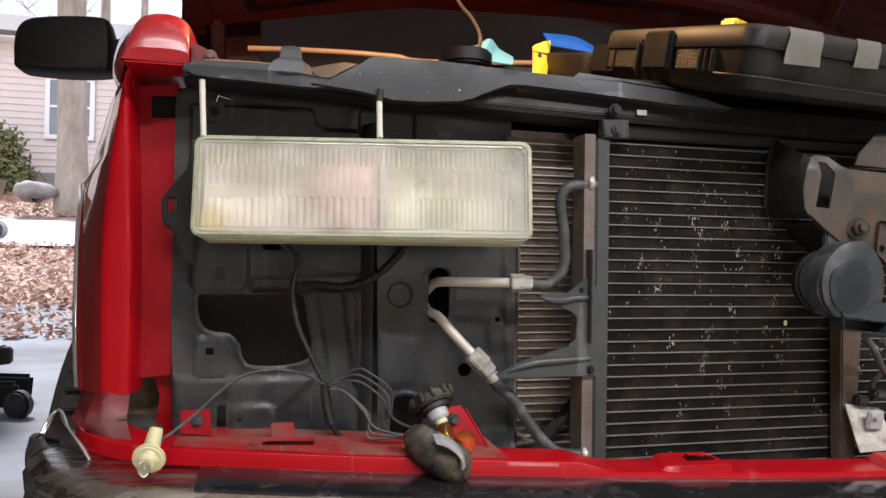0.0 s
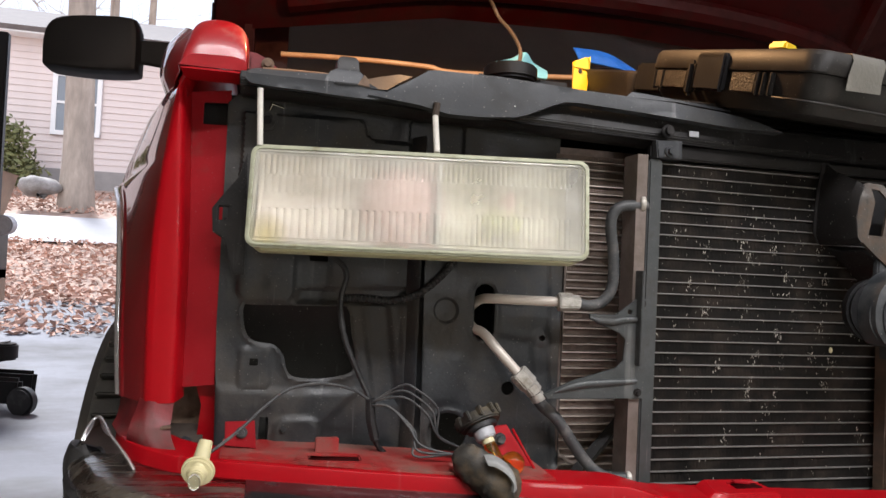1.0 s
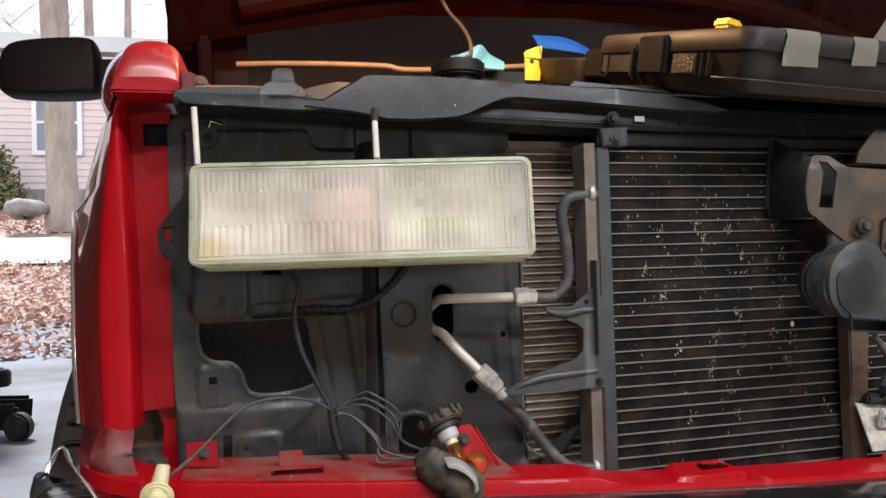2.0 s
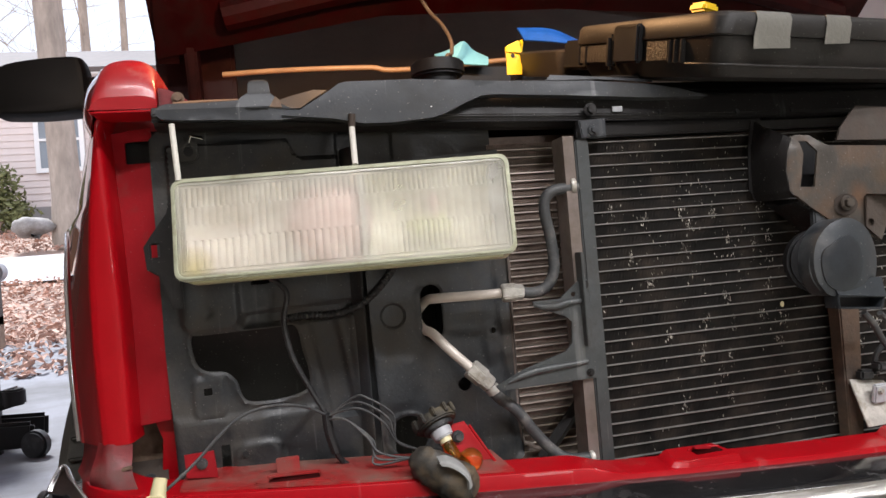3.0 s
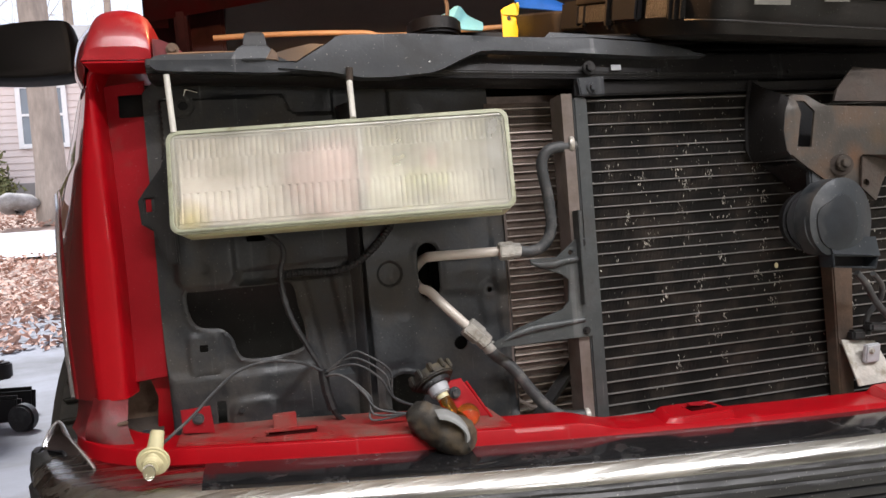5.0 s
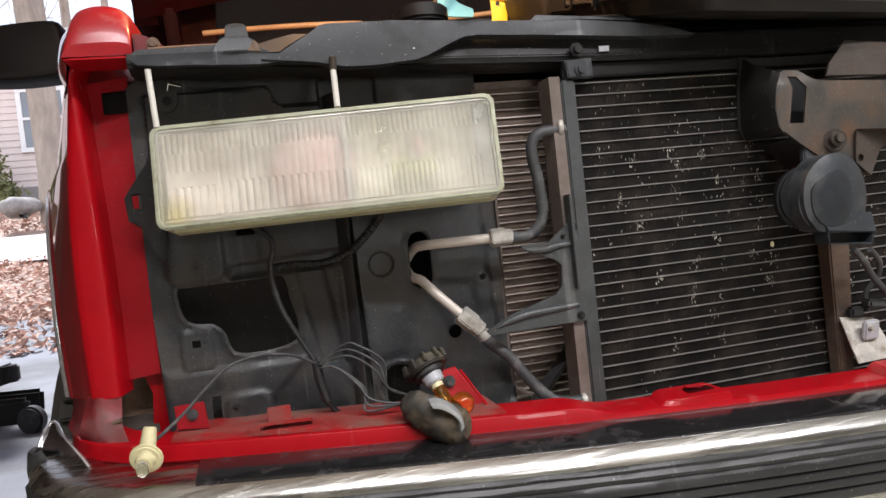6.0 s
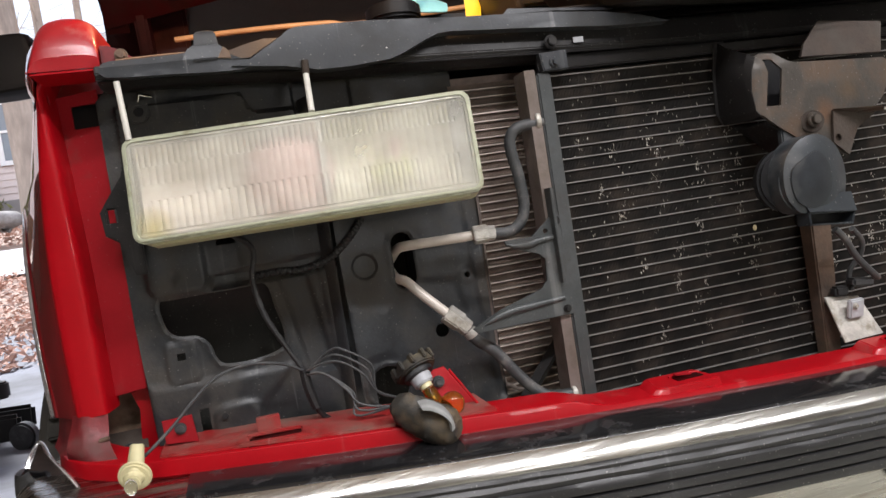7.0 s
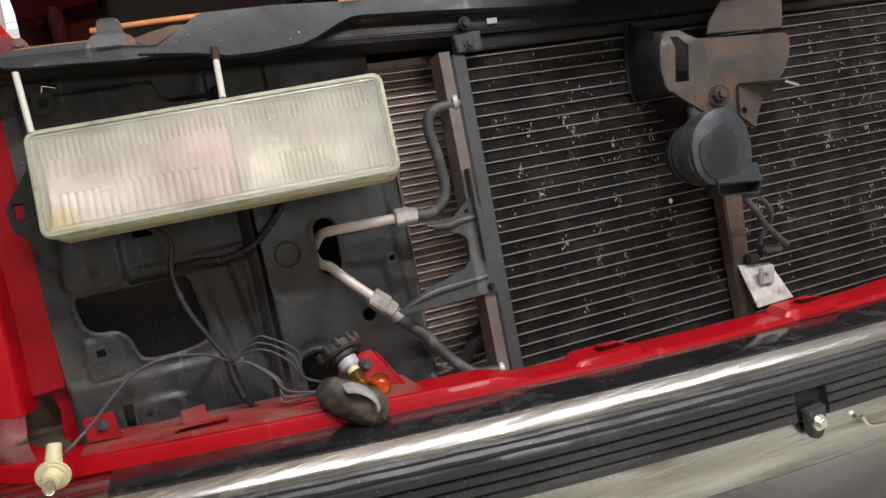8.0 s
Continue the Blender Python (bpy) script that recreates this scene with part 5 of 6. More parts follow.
part("push_clip", bevel(box((0.012, 0.005, 0.004), pose(*(-0.003, 1.147, 0.836), 0, -8, 0)), 0.001), DUST_TAN, truck, "dusty push clip")
part("splash_floor", loft([[(-0.015, 1.220, 0.825), (0.032, 1.220, 0.825)], [(-0.002, 1.175, 0.812), (0.039, 1.165, 0.798)]], thick=0.003), RUST, truck, "dirty brown splash floor")
bolt("bolt", (0.016, 1.180, 0.810), 0.005, truck, GREY_STEEL)

# mirror
mo = [(-0.479, 2.300, 1.507), (-0.480, 2.300, 1.569), (-0.469, 2.300, 1.610), (-0.438, 2.300, 1.632), (-0.358, 2.300, 1.645), (-0.270, 2.300, 1.649), (-0.254, 2.300, 1.632), (-0.249, 2.300, 1.603), (-0.248, 2.300, 1.525), (-0.260, 2.300, 1.503), (-0.355, 2.300, 1.494), (-0.442, 2.300, 1.496), (-0.467, 2.300, 1.499)]
mc = sum((Vector(p) for p in mo), Vector()) / len(mo)


mo = [tuple(p) for p in smooth_path(mo + [mo[0]], 3)[:-1]]


def ring_at(f, dy):
    return [tuple(mc + (Vector(p) - mc) * f + Vector((0, dy, 0))) for p in mo]


mirror = part("door_mirror", loft([ring_at(0.86, -0.03), ring_at(0.93, -0.026), ring_at(0.975, -0.015), ring_at(0.995, 0.0), ring_at(1.0, 0.015), ring_at(1.0, 0.05), ring_at(0.99, 0.06)], closed=True, cap=True), MIRROR_BLACK, truck, "black plastic door mirror seen from the front")
part("mirror_rim", loft([ring_at(0.985, 0.06), ring_at(0.985, 0.066)], closed=True, cap=True), GREY_PLASTIC, mirror)
part("arm", bevel(loft([[(-0.264, 2.310, 1.598), (-0.162, 2.310, 1.601), (-0.167, 2.310, 1.528), (-0.262, 2.310, 1.535)], [(-0.276, 2.370, 1.615), (-0.172, 2.370, 1.618), (-0.176, 2.370, 1.542), (-0.274, 2.370, 1.550)]], closed=True, cap=True), 0.008), MIRROR_BLACK, mirror)

# wheel
prof_t = ((0.24, -0.125), (0.33, -0.14), (0.375, -0.138), (0.397, -0.12), (0.403, -0.06), (0.404, 0.0), (0.403, 0.06), (0.397, 0.12), (0.375, 0.138), (0.24, 0.125))
WY, WZ = 1.77, 0.404 + 0.13
wheel = part("front_wheel", loft([[(-0.03 + px, WY + r * math.cos(a), WZ + r * math.sin(a)) for r, px in prof_t] for a in [2 * math.pi * i / 60 for i in range(61)]]), TYRE, truck, "dusty black off-road tyre on the front wheel")
blk = None
for i in range(72):
    for row in range(3):
        a = 2 * math.pi * (i + 0.5 * (row % 2)) / 72
        if blk is None:
            o = part("tread_block", bevel(box((0.07, 0.027, 0.014)), 0.003), TYRE, wheel)
            blk = o.data
        else:
            o = new("tread_block", blk)
            o.parent = wheel
        o.matrix_basis = Matrix.Translation((-0.03 + (row - 1) * 0.08, WY + 0.406 * math.cos(a), WZ + 0.406 * math.sin(a))) @ Matrix.Rotation(a - math.pi / 2, 4, "X")

# cab, cowl, windshield, hood
part("door", bevel(box((0.06, 1.1, 0.75), pose(-0.05, 2.98, 0.98)), 0.02), RED, truck, "red cab door")
part("a_pillar", loft([[(-0.07, 2.34, 1.33), (0.06, 2.32, 1.33), (0.06, 2.43, 1.33), (-0.07, 2.45, 1.33)], [(0.01, 2.75, 1.98), (0.13, 2.73, 1.98), (0.13, 2.83, 1.98), (0.01, 2.85, 1.98)]], closed=True, cap=True), RED_SHADE, truck)
part("side_glass", box((0.01, 0.8, 0.5), pose(-0.02, 3.1, 1.62, 0, 9, 0)), WINDSHIELD, truck)
part("roof", bevel(box((1.86, 1.5, 0.06), pose(0.97, 3.45, 2.0)), 0.02), RED, truck)
part("windshield", loft([[(0.0, 2.38, 1.32), (0.97, 2.25, 1.32), (1.94, 2.38, 1.32)], [(0.08, 2.8, 1.98), (0.97, 2.72, 1.98), (1.86, 2.8, 1.98)]], thick=0.005), WINDSHIELD, truck, "dusty dark windshield")
part("cab_back", box((1.7, 0.05, 0.9), pose(0.97, 4.05, 1.45)), RED_SHADE, truck)
part("bed", bevel(box((1.9, 2.0, 0.6), pose(0.97, 5.2, 0.95)), 0.03), RED, truck, "red pickup bed")
part("far_fender", bevel(box((0.14, 1.3, 0.4), pose(1.93, 1.8, 1.12)), 0.04), RED, truck)
part("firewall", box((1.75, 0.04, 0.95), pose(0.97, 2.18, 0.85)), BLACK_STEEL, truck)
cowl = part("cowl", loft([[(0.07, 2.0 + 0.1, 1.31), (0.97, 1.96, 1.36), (1.87, 2.1, 1.31)], [(0.07, 2.36, 1.325), (0.97, 2.26, 1.38), (1.87, 2.36, 1.325)]], thick=0.01), PLASTIC, truck, "black vented cowl")
for i in range(34):
    part("vent_rib", box((0.006, 0.02, 0.01), pose(0.14 + 0.022 * i, 2.07 - 0.1 * (0.14 + 0.022 * i), 1.343 + 0.02 * (0.14 + 0.022 * i))), PLASTIC, cowl)
part("hood_seal", pipe([(0.110, 1.900, 1.490), (0.208, 1.880, 1.490), (0.332, 1.860, 1.488), (0.435, 1.860, 1.488), (0.568, 1.860, 1.485), (1.3, 1.88, 1.55)], 0.006, 12), COPPER, truck, "rubber hood seal, drop-light warmth put into its tan colour")
# Hood and its ribs wear the shaded red.
hood = part("hood", bevel(loft([[(-0.05, 2.12, 1.60), (0.5, 2.05, 1.68), (0.97, 2.03, 1.69), (1.45, 2.05, 1.68), (1.94, 2.12, 1.60)], [(-0.01, 1.75, 1.95), (0.5, 1.7, 2.03), (0.97, 1.68, 2.04), (1.45, 1.7, 2.03), (1.95, 1.75, 1.95)], [(-0.01, 1.3, 2.35), (0.5, 1.24, 2.43), (0.97, 1.22, 2.44), (1.45, 1.24, 2.43), (1.95, 1.3, 2.35)]], thick=0.02), 0.0), RED_SHADE, truck, "raised red hood seen from below")
part("inner_frame", pipe([(0.12, 2.02, 1.66), (0.5, 1.96, 1.72), (0.97, 1.94, 1.735), (1.45, 1.96, 1.72), (1.85, 2.02, 1.66)], 0.035, 10), RED_SHADE, hood)
part("inner_rib", pipe([(0.25, 1.98, 1.71), (0.32, 1.65, 2.02), (0.4, 1.3, 2.33)], 0.028, 8), RED_SHADE, hood)
part("inner_rib", pipe([(1.69, 1.98, 1.71), (1.62, 1.65, 2.02), (1.54, 1.3, 2.33)], 0.028, 8), RED_SHADE, hood)
part("hinge", bevel(box((0.03, 0.12, 0.4), pose(0.03, 2.2, 1.47, 20)), 0.006), RED_SHADE, hood)
part("cowl_side", bevel(box((0.2, 0.1, 0.42), pose(0.03, 2.28, 1.5)), 0.01), RED_SHADE, truck)
part("side_flange", loft([[(-0.05, 2.13, 1.58), (-0.05, 2.16, 1.62)], [(-0.055, 1.74, 1.92), (-0.055, 1.78, 1.98)], [(-0.055, 1.29, 2.32), (-0.055, 1.33, 2.38)]], thick=0.05), RED_SHADE, hood)
# Made-up black box; blocks daylight in the gap under the tool case.
part("air_duct", bevel(box((1.25, 0.3, 0.1), pose(1.25, 1.38, 1.24)), 0.01), PLASTIC, truck, "black filler box behind the crossmember")
part("fan_shroud", bevel(box((0.78, 0.1, 0.5), pose(0.8, 1.32, 1.0)), 0.02), PLASTIC, truck)
part("engine_cover", bevel(box((0.8, 0.5, 0.3), pose(0.97, 1.75, 1.08)), 0.06, 3), BLACK_STEEL, truck)
part("battery_tray", bevel(box((0.3, 0.3, 0.03), pose(0.25, 1.5, 1.19)), 0.006), RUST, truck, "rusty red inner wing")
part("inner_wing", bevel(box((0.16, 0.8, 0.03), pose(0.13, 1.65, 1.2)), 0.006), RED_DUSTY, truck, "red inner wing with dust")
capx = (0.455, 1.330, 1.341)
cap = part("filler_cap", cyl((capx[0], capx[1], capx[2] - 0.012), (capx[0], capx[1], capx[2] + 0.011), 0.042, seg=36, bev=0.004), PLASTIC, truck, "black ribbed filler cap")
part("filler_neck", cyl((capx[0], capx[1], 1.1), (capx[0], capx[1], capx[2] - 0.012), 0.03, seg=20), PLASTIC, cap)

# crossmember end, hood stop, ring bolt
part("crossmember_lip", pipe([(0.554, 1.130, 1.271), (0.604, 1.130, 1.271), (0.689, 1.130, 1.272), (0.814, 1.130, 1.267), (1.047, 1.130, 1.259)], 0.004, 8), BLACK_STEEL, truck)
part("lifting_eye", plate(soft([(0.079, 1.203), (0.084, 1.192), (0.097, 1.192), (0.104, 1.203), (0.101, 1.216), (0.092, 1.220), (0.083, 1.216)], 4), [circle(0.0915, 1.2045, 0.0058, 18)], 1.164, 0.006, 0.0018), PANEL, truck, "black round eye on the panel")
# Black disc paints the shade inside the eye.
part("eye_well", cyl((0.0915, 1.169, 1.2045), (0.0915, 1.1715, 1.2045), 0.0062, seg=16), PLASTIC, truck)
part("spring_clip", bevel(loft([[(0.093, 1.160, 1.217), (0.095, 1.155, 1.224), (0.109, 1.155, 1.221)], [(0.094, 1.150, 1.213), (0.097, 1.145, 1.220), (0.111, 1.145, 1.216)]], thick=0.001), 0.0), CHROME, truck, "small bright metal clip")
for px in ((0.699, 1.104, 1.220), (0.817, 1.104, 1.216), (0.905, 1.104, 1.215)):
    part("plug", cyl(px, (px[0], px[1] + 0.004, px[2]), 0.003, seg=12), PLASTIC, truck)
part("paint_chip", cyl((0.383, 1.092, 1.234), (0.383, 1.094, 1.235), 0.0012, seg=8), WHITE, truck)

# horn, latch, centre brace
part("centre_brace", bevel(loft([[(0.927, 1.094, 0.745), (0.927, 1.074, 0.745), (0.95, 1.074, 0.745), (0.95, 1.094, 0.745)], [(0.924, 1.094, 0.95), (0.924, 1.07, 0.95), (0.958, 1.07, 0.95), (0.958, 1.094, 0.95)], [(0.922, 1.094, 1.08), (0.922, 1.06, 1.08), (0.96, 1.06, 1.08), (0.96, 1.094, 1.08)]], closed=True, cap=True), 0.002), BRACE_BROWN, truck, "rusty brown centre brace")


def bracket_bend(x, z):
    """Front face flat, its left edge rolling back."""
    k = max(0.0, 0.834 - x)
    return 30.0 * k * k + max(0.0, z - 1.15) ** 1.2 * 1.3 * min(1.0, max(0.0, (0.9 - x) / 0.05)) + 0.0008 * noise.noise((x * 22, z * 22, 5))


lb = plate([(0.822, 1.163), (0.818, 1.135), (0.818, 1.100), (0.825, 1.093), (0.849, 1.075), (0.878, 1.055), (0.950, 1.025), (0.975, 1.064), (1.001, 1.080), (1.019, 1.097), (1.028, 1.112), (1.033, 1.130), (1.032, 1.140), (1.026, 1.145), (0.884, 1.152), (0.874, 1.156), (0.862, 1.167), (0.845, 1.169)],
           [[(0.843, 1.160), (0.855, 1.159), (0.866, 1.145), (0.858, 1.100), (0.837, 1.101), (0.845, 1.143)]], 1.02, 0.003, 0.0, bracket_bend, 0.005)
latch = part("latch_bracket", lb, BRACKET, truck, "surface-rusted grey steel hood latch bracket")
wing = loft([[(0.832, 1.024, 1.163), (0.822, 1.020, 1.147), (0.818, 1.020, 1.122), (0.821, 1.020, 1.098), (0.828, 1.022, 1.092)], [(0.827, 1.030, 1.169), (0.818, 1.030, 1.150), (0.815, 1.030, 1.125), (0.817, 1.030, 1.096), (0.825, 1.030, 1.090)],
             [(0.830, 1.070, 1.187), (0.821, 1.070, 1.160), (0.818, 1.070, 1.134), (0.819, 1.070, 1.098), (0.825, 1.065, 1.089)], [(0.830, 1.088, 1.198), (0.822, 1.088, 1.164), (0.819, 1.088, 1.138), (0.818, 1.088, 1.102), (0.823, 1.088, 1.090)], [(0.823, 1.088, 1.199), (0.815, 1.088, 1.165), (0.813, 1.088, 1.138), (0.811, 1.088, 1.106), (0.818, 1.088, 1.093)]], thick=0.002)
# Black sheet behind the bracket slot in place of the shadow there.
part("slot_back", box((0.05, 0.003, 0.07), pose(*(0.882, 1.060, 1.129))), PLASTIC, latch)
part("side_wing", wing, BLACK_STEEL, latch, "dark side wing of the latch bracket")
part("lower_web", loft([[(0.838, 1.03, 1.083), (0.878, 1.024, 1.056), (0.921, 1.023, 1.038)], [(0.838, 1.065, 1.081), (0.879, 1.070, 1.052), (0.936, 1.075, 1.028)], [(0.838, 1.088, 1.086), (0.870, 1.090, 1.062), (0.919, 1.092, 1.021)]], thick=0.002), BLACK_STEEL, latch)
part("upper_plate", bevel(loft([[(0.917, 1.045, 1.160), (0.928, 1.050, 1.177), (0.952, 1.055, 1.198), (0.965, 1.060, 1.207)], [(1.046, 1.045, 1.155), (1.054, 1.050, 1.172), (1.062, 1.055, 1.189), (1.069, 1.060, 1.198)], ], thick=0.004), 0.0), RUST, latch, "brown upper latch plate")
part("latch_arm", bevel(loft([[(0.927, 1.012, 1.086), (0.979, 0.985, 1.080), (0.981, 0.985, 1.074), (0.963, 1.012, 1.078)], [(0.961, 1.050, 1.088), (1.027, 1.050, 1.082), (1.027, 1.050, 1.079), (0.994, 1.050, 1.078)]], closed=True, cap=True), 0.001), BRACKET, latch)
part("latch_web", plate([(0.930, 1.084), (1.001, 1.078), (0.963, 1.057), (0.947, 1.025), (0.925, 1.044)], [circle(*(0.933, 1.049), 0.005, 10)], 1.014, 0.003), RUST, latch)
part("release_pin", cyl((0.978, 0.985, 1.077), (1.000, 0.985, 1.069), 0.0022, seg=10), CHROME, latch)
bolt("bolt", (0.895, 1.008, 1.076), 0.0065, latch, BRACKET)
part("bolt_washer", cyl((0.897, 1.016, 1.074), (0.894, 1.012, 1.074), 0.014, seg=20, bev=0.001), RUST, latch)

hc = Vector((0.854, 0.985, 1.003))
hx = hc.x
snail = soft([(0.874, 1.057), (0.897, 1.048), (0.911, 1.027), (0.914, 1.000), (0.910, 0.975), (0.912, 0.958), (0.846, 0.962), (0.828, 0.974), (0.820, 0.990), (0.819, 1.012), (0.827, 1.034), (0.848, 1.052)], 4)


def horn_dome(x, z):
    d = math.hypot((x - 0.862) / 0.05, (z - 1.005) / 0.055)
    return 0.012 * min(1.4, d) ** 2


horn = part("horn", plate(snail, [], 0.978, 0.03, 0.0, horn_dome, 0.004), HORN, truck, "dark grey snail horn with a rectangular mouth")
part("back_shell", cyl(hc + Vector((-0.007, 0.026, 0.003)), hc + Vector((-0.004, 0.046, 0.003)), 0.0415, 0.038, seg=44, bev=0.004), PLASTIC, horn)
dc = Vector((0.8525, 0.978, 1.0))
ring_pts = [dc + Vector((0.0315 * math.cos(a), 0.0125 - 0.004 * math.cos(a), 0.034 * math.sin(a))) for a in [radians(118 + 10 * i) for i in range(21)]]
part("disc", plate(soft([(0.846, 1.029), (0.866, 1.036), (0.879, 1.022), (0.881, 0.996), (0.872, 0.976), (0.852, 0.968), (0.833, 0.978), (0.826, 0.998), (0.829, 1.018)], 4), [], 0.9775, 0.01, 0.0, lambda x, z: 0.75 * horn_dome(x, z), 0.005), HORN_DISC, horn, "flat inset disc of the horn")
part("disc_rim", pipe(ring_pts, 0.0016, 8, 3), PLASTIC, horn)
part("disc_seam", pipe([p + Vector((-0.0028 * math.cos(radians(118 + 10 * i)) * -1, 0.001, 0.0028 * math.sin(radians(118 + 10 * i)))) for i, p in enumerate(ring_pts)], 0.0012, 8, 3), HORN, horn)
mouth = [(0.845, 0.964), (0.915, 0.956), (0.909, 0.940), (0.846, 0.947)]
mcx, mcz = sum(p[0] for p in mouth) / 4, sum(p[1] for p in mouth) / 4
part("mouth", plate(mouth, [[(mcx + (x - mcx) * 0.93, mcz + (z - mcz) * 0.74) for x, z in mouth]], 0.983, 0.024, 0.0008), HORN, horn, "pale-edged rectangular horn mouth")
# Black sheet shuts the horn mouth, drawn as its inner shade.
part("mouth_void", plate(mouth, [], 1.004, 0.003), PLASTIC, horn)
part("throat", loft([[(0.838, 0.988, 0.984), (0.914, 0.988, 0.98)], [(0.843, 0.9855, 0.972), (0.9145, 0.9855, 0.965)], [(0.845, 0.9834, 0.9635), (0.915, 0.9834, 0.9555)]], thick=0.002), HORN, horn)
part("stalk", bevel(box((0.02, 0.01, 0.05), pose(hx + 0.012, 1.028, hc.z + 0.045)), 0.002), HORN, horn)
part("horn_wire", pipe([(0.924, 1.030, 0.932), (0.938, 1.030, 0.916), (0.957, 1.035, 0.890), (0.986, 1.040, 0.862), (1.002, 1.050, 0.854)], 0.0045, 10), HOSE, horn, "grey horn cable")
part("horn_wire", pipe([(0.950, 1.030, 0.929), (0.973, 1.040, 0.910), (0.978, 1.050, 0.889), (0.966, 1.060, 0.867), (0.966, 1.060, 0.842)], 0.0038, 10), HOSE, horn)
part("connector", bevel(box((0.035, 0.018, 0.012), pose(*(0.971, 1.050, 0.853), 0, 8, 0)), 0.003), RUBBER, horn, "black wiring connector")
part("connector_plug", bevel(box((0.022, 0.014, 0.014), pose(*(0.946, 1.060, 0.844), 0, 4, 0)), 0.003), RUBBER, horn)
sb2 = plate([(0.924, 0.839), (0.926, 0.779), (0.990, 0.780), (0.977, 0.832)], [], 1.048, 0.002, 0.0005, slope=lambda x, z: (z - 0.80) * 0.4)
sensor = part("sensor_bracket", sb2, ALU, truck, "bright aluminium sensor bracket")
part("sensor_body", bevel(box((0.024, 0.008, 0.026), pose(*(0.955, 1.046, 0.820), 10)), 0.002), GREY_PLASTIC, sensor)
bolt("bolt", (0.951, 1.040, 0.824), 0.003, sensor, ALU)

# loose bulb sockets
s1 = thing("loose_bulb_socket", "cream plastic lamp socket with a small clear bulb", "bulb socket", (0.044, 1.040, 0.802), group="loose lamp sockets")
sc, sd = Vector((0.043, 1.036, 0.8165)), Vector((-0.1, -0.95, -0.28)).normalized()
part("neck", cyl(sc + Vector((0.006, 0.008, 0.03)), sc, 0.0068, 0.0095, seg=20, bev=0.001), CREAM, s1)
part("flange", cyl(sc - sd * 0.003, sc + sd * 0.003, 0.0172, 0.0158, seg=32, bev=0.002), CREAM, s1)
part("boss", ball(sc + sd * 0.002, 0.011, (1, 0.6, 0.8)), CREAM, s1)
part("collar", cyl(sc + sd * 0.004, sc + sd * 0.012, 0.0095, 0.008, seg=20, bev=0.001), CREAM, s1)
part("bulb", ball(sc + sd * 0.019, 0.0062, (1, 1, 1.35)), CLEAR, s1, "small clear glass bulb")

s2 = thing("loose_bulb_socket", "dusty black turn signal socket with an amber bulb", "bulb socket", (0.365, 1.060, 0.808), group="loose lamp sockets")
ac, ad = Vector((0.357, 1.085, 0.848)), (Vector((0.371, 1.060, 0.811)) - Vector((0.357, 1.085, 0.848))).normalized()
part("cap_ring", cyl(ac - ad * 0.016, ac - ad * 0.002, 0.024, 0.0265, seg=32, bev=0.002), SOCKET, s2, "black ribbed socket ring")
for i in range(10):
    a = 2 * math.pi * i / 10
    u = ad.orthogonal().normalized()
    w = ad.cross(u)
    p = ac - ad * 0.012 + (u * math.cos(a) + w * math.sin(a)) * 0.0255
    part("grip", bevel(box((0.005, 0.0075, 0.012), Matrix.Translation(p) @ ad.to_track_quat("Z", "Y").to_matrix().to_4x4()), 0.001), SOCKET, s2)
part("seal", cyl(ac - ad * 0.002, ac + ad * 0.004, 0.019, seg=28, bev=0.001), RUBBER, s2)
part("holder", cyl(ac + ad * 0.003, ac + ad * 0.016, 0.0135, 0.012, seg=24, bev=0.0015), GREY_PLASTIC, s2, "pale grey bulb holder")
part("brass_base", cyl(ac + ad * 0.015, ac + ad * 0.022, 0.0078, seg=20, bev=0.0008), CREAM, s2)
prof_b = ((0.0, 0.0), (0.0075, 0.0), (0.0082, 0.008), (0.0085, 0.016), (0.0105, 0.0215), (0.0132, 0.029), (0.0138, 0.035), (0.012, 0.0425), (0.007, 0.0475), (0.0, 0.049))
u = ad.orthogonal().normalized()
w = ad.cross(u)
gb = loft([[tuple(ac + ad * (0.022 + h) + (u * math.cos(a) + w * math.sin(a)) * max(r, 1e-5)) for r, h in prof_b] for a in [2 * math.pi * i / 24 for i in range(25)]])
bmesh.ops.remove_doubles(gb, verts=gb.verts, dist=2e-5)
part("bulb", gb, AMBER, s2, "amber glass bulb")
part("filament", pipe([tuple(ac + ad * 0.03), tuple(ac + ad * 0.058 + u * 0.004), tuple(ac + ad * 0.058 - u * 0.004), tuple(ac + ad * 0.03)], 0.0006, 6), CHROME, s2)

s3 = thing("loose_bulb_socket", "dusty grey-brown rubber lamp boot lying on the red valance", "bulb socket", (0.357, 1.040, 0.785), group="loose lamp sockets")
boot_bm = taper([(0.320, 1.050, 0.830), (0.326, 1.044, 0.824), (0.334, 1.038, 0.817), (0.346, 1.028, 0.809), (0.358, 1.018, 0.803), (0.370, 1.010, 0.798), (0.376, 1.005, 0.796)], [0.011, 0.0175, 0.0205, 0.021, 0.022, 0.0195, 0.011], 28, 6)
for v in boot_bm.verts:
    v.co += Vector((0.0, -0.004, 0.003)) * noise.noise(v.co * 55) + Vector((0.002, 0.0, 0.002)) * noise.noise(v.co * 130)
part("boot", boot_bm, BOOT, s3, "dust-caked brown-black rubber boot")
part("bulb", ball((0.385, 1.050, 0.814), 0.0138), AMBER, s3, "amber glass bulb")
part("bulb_neck", cyl((0.379, 1.050, 0.810), (0.363, 1.040, 0.805), 0.0085, seg=16), AMBER, s3)
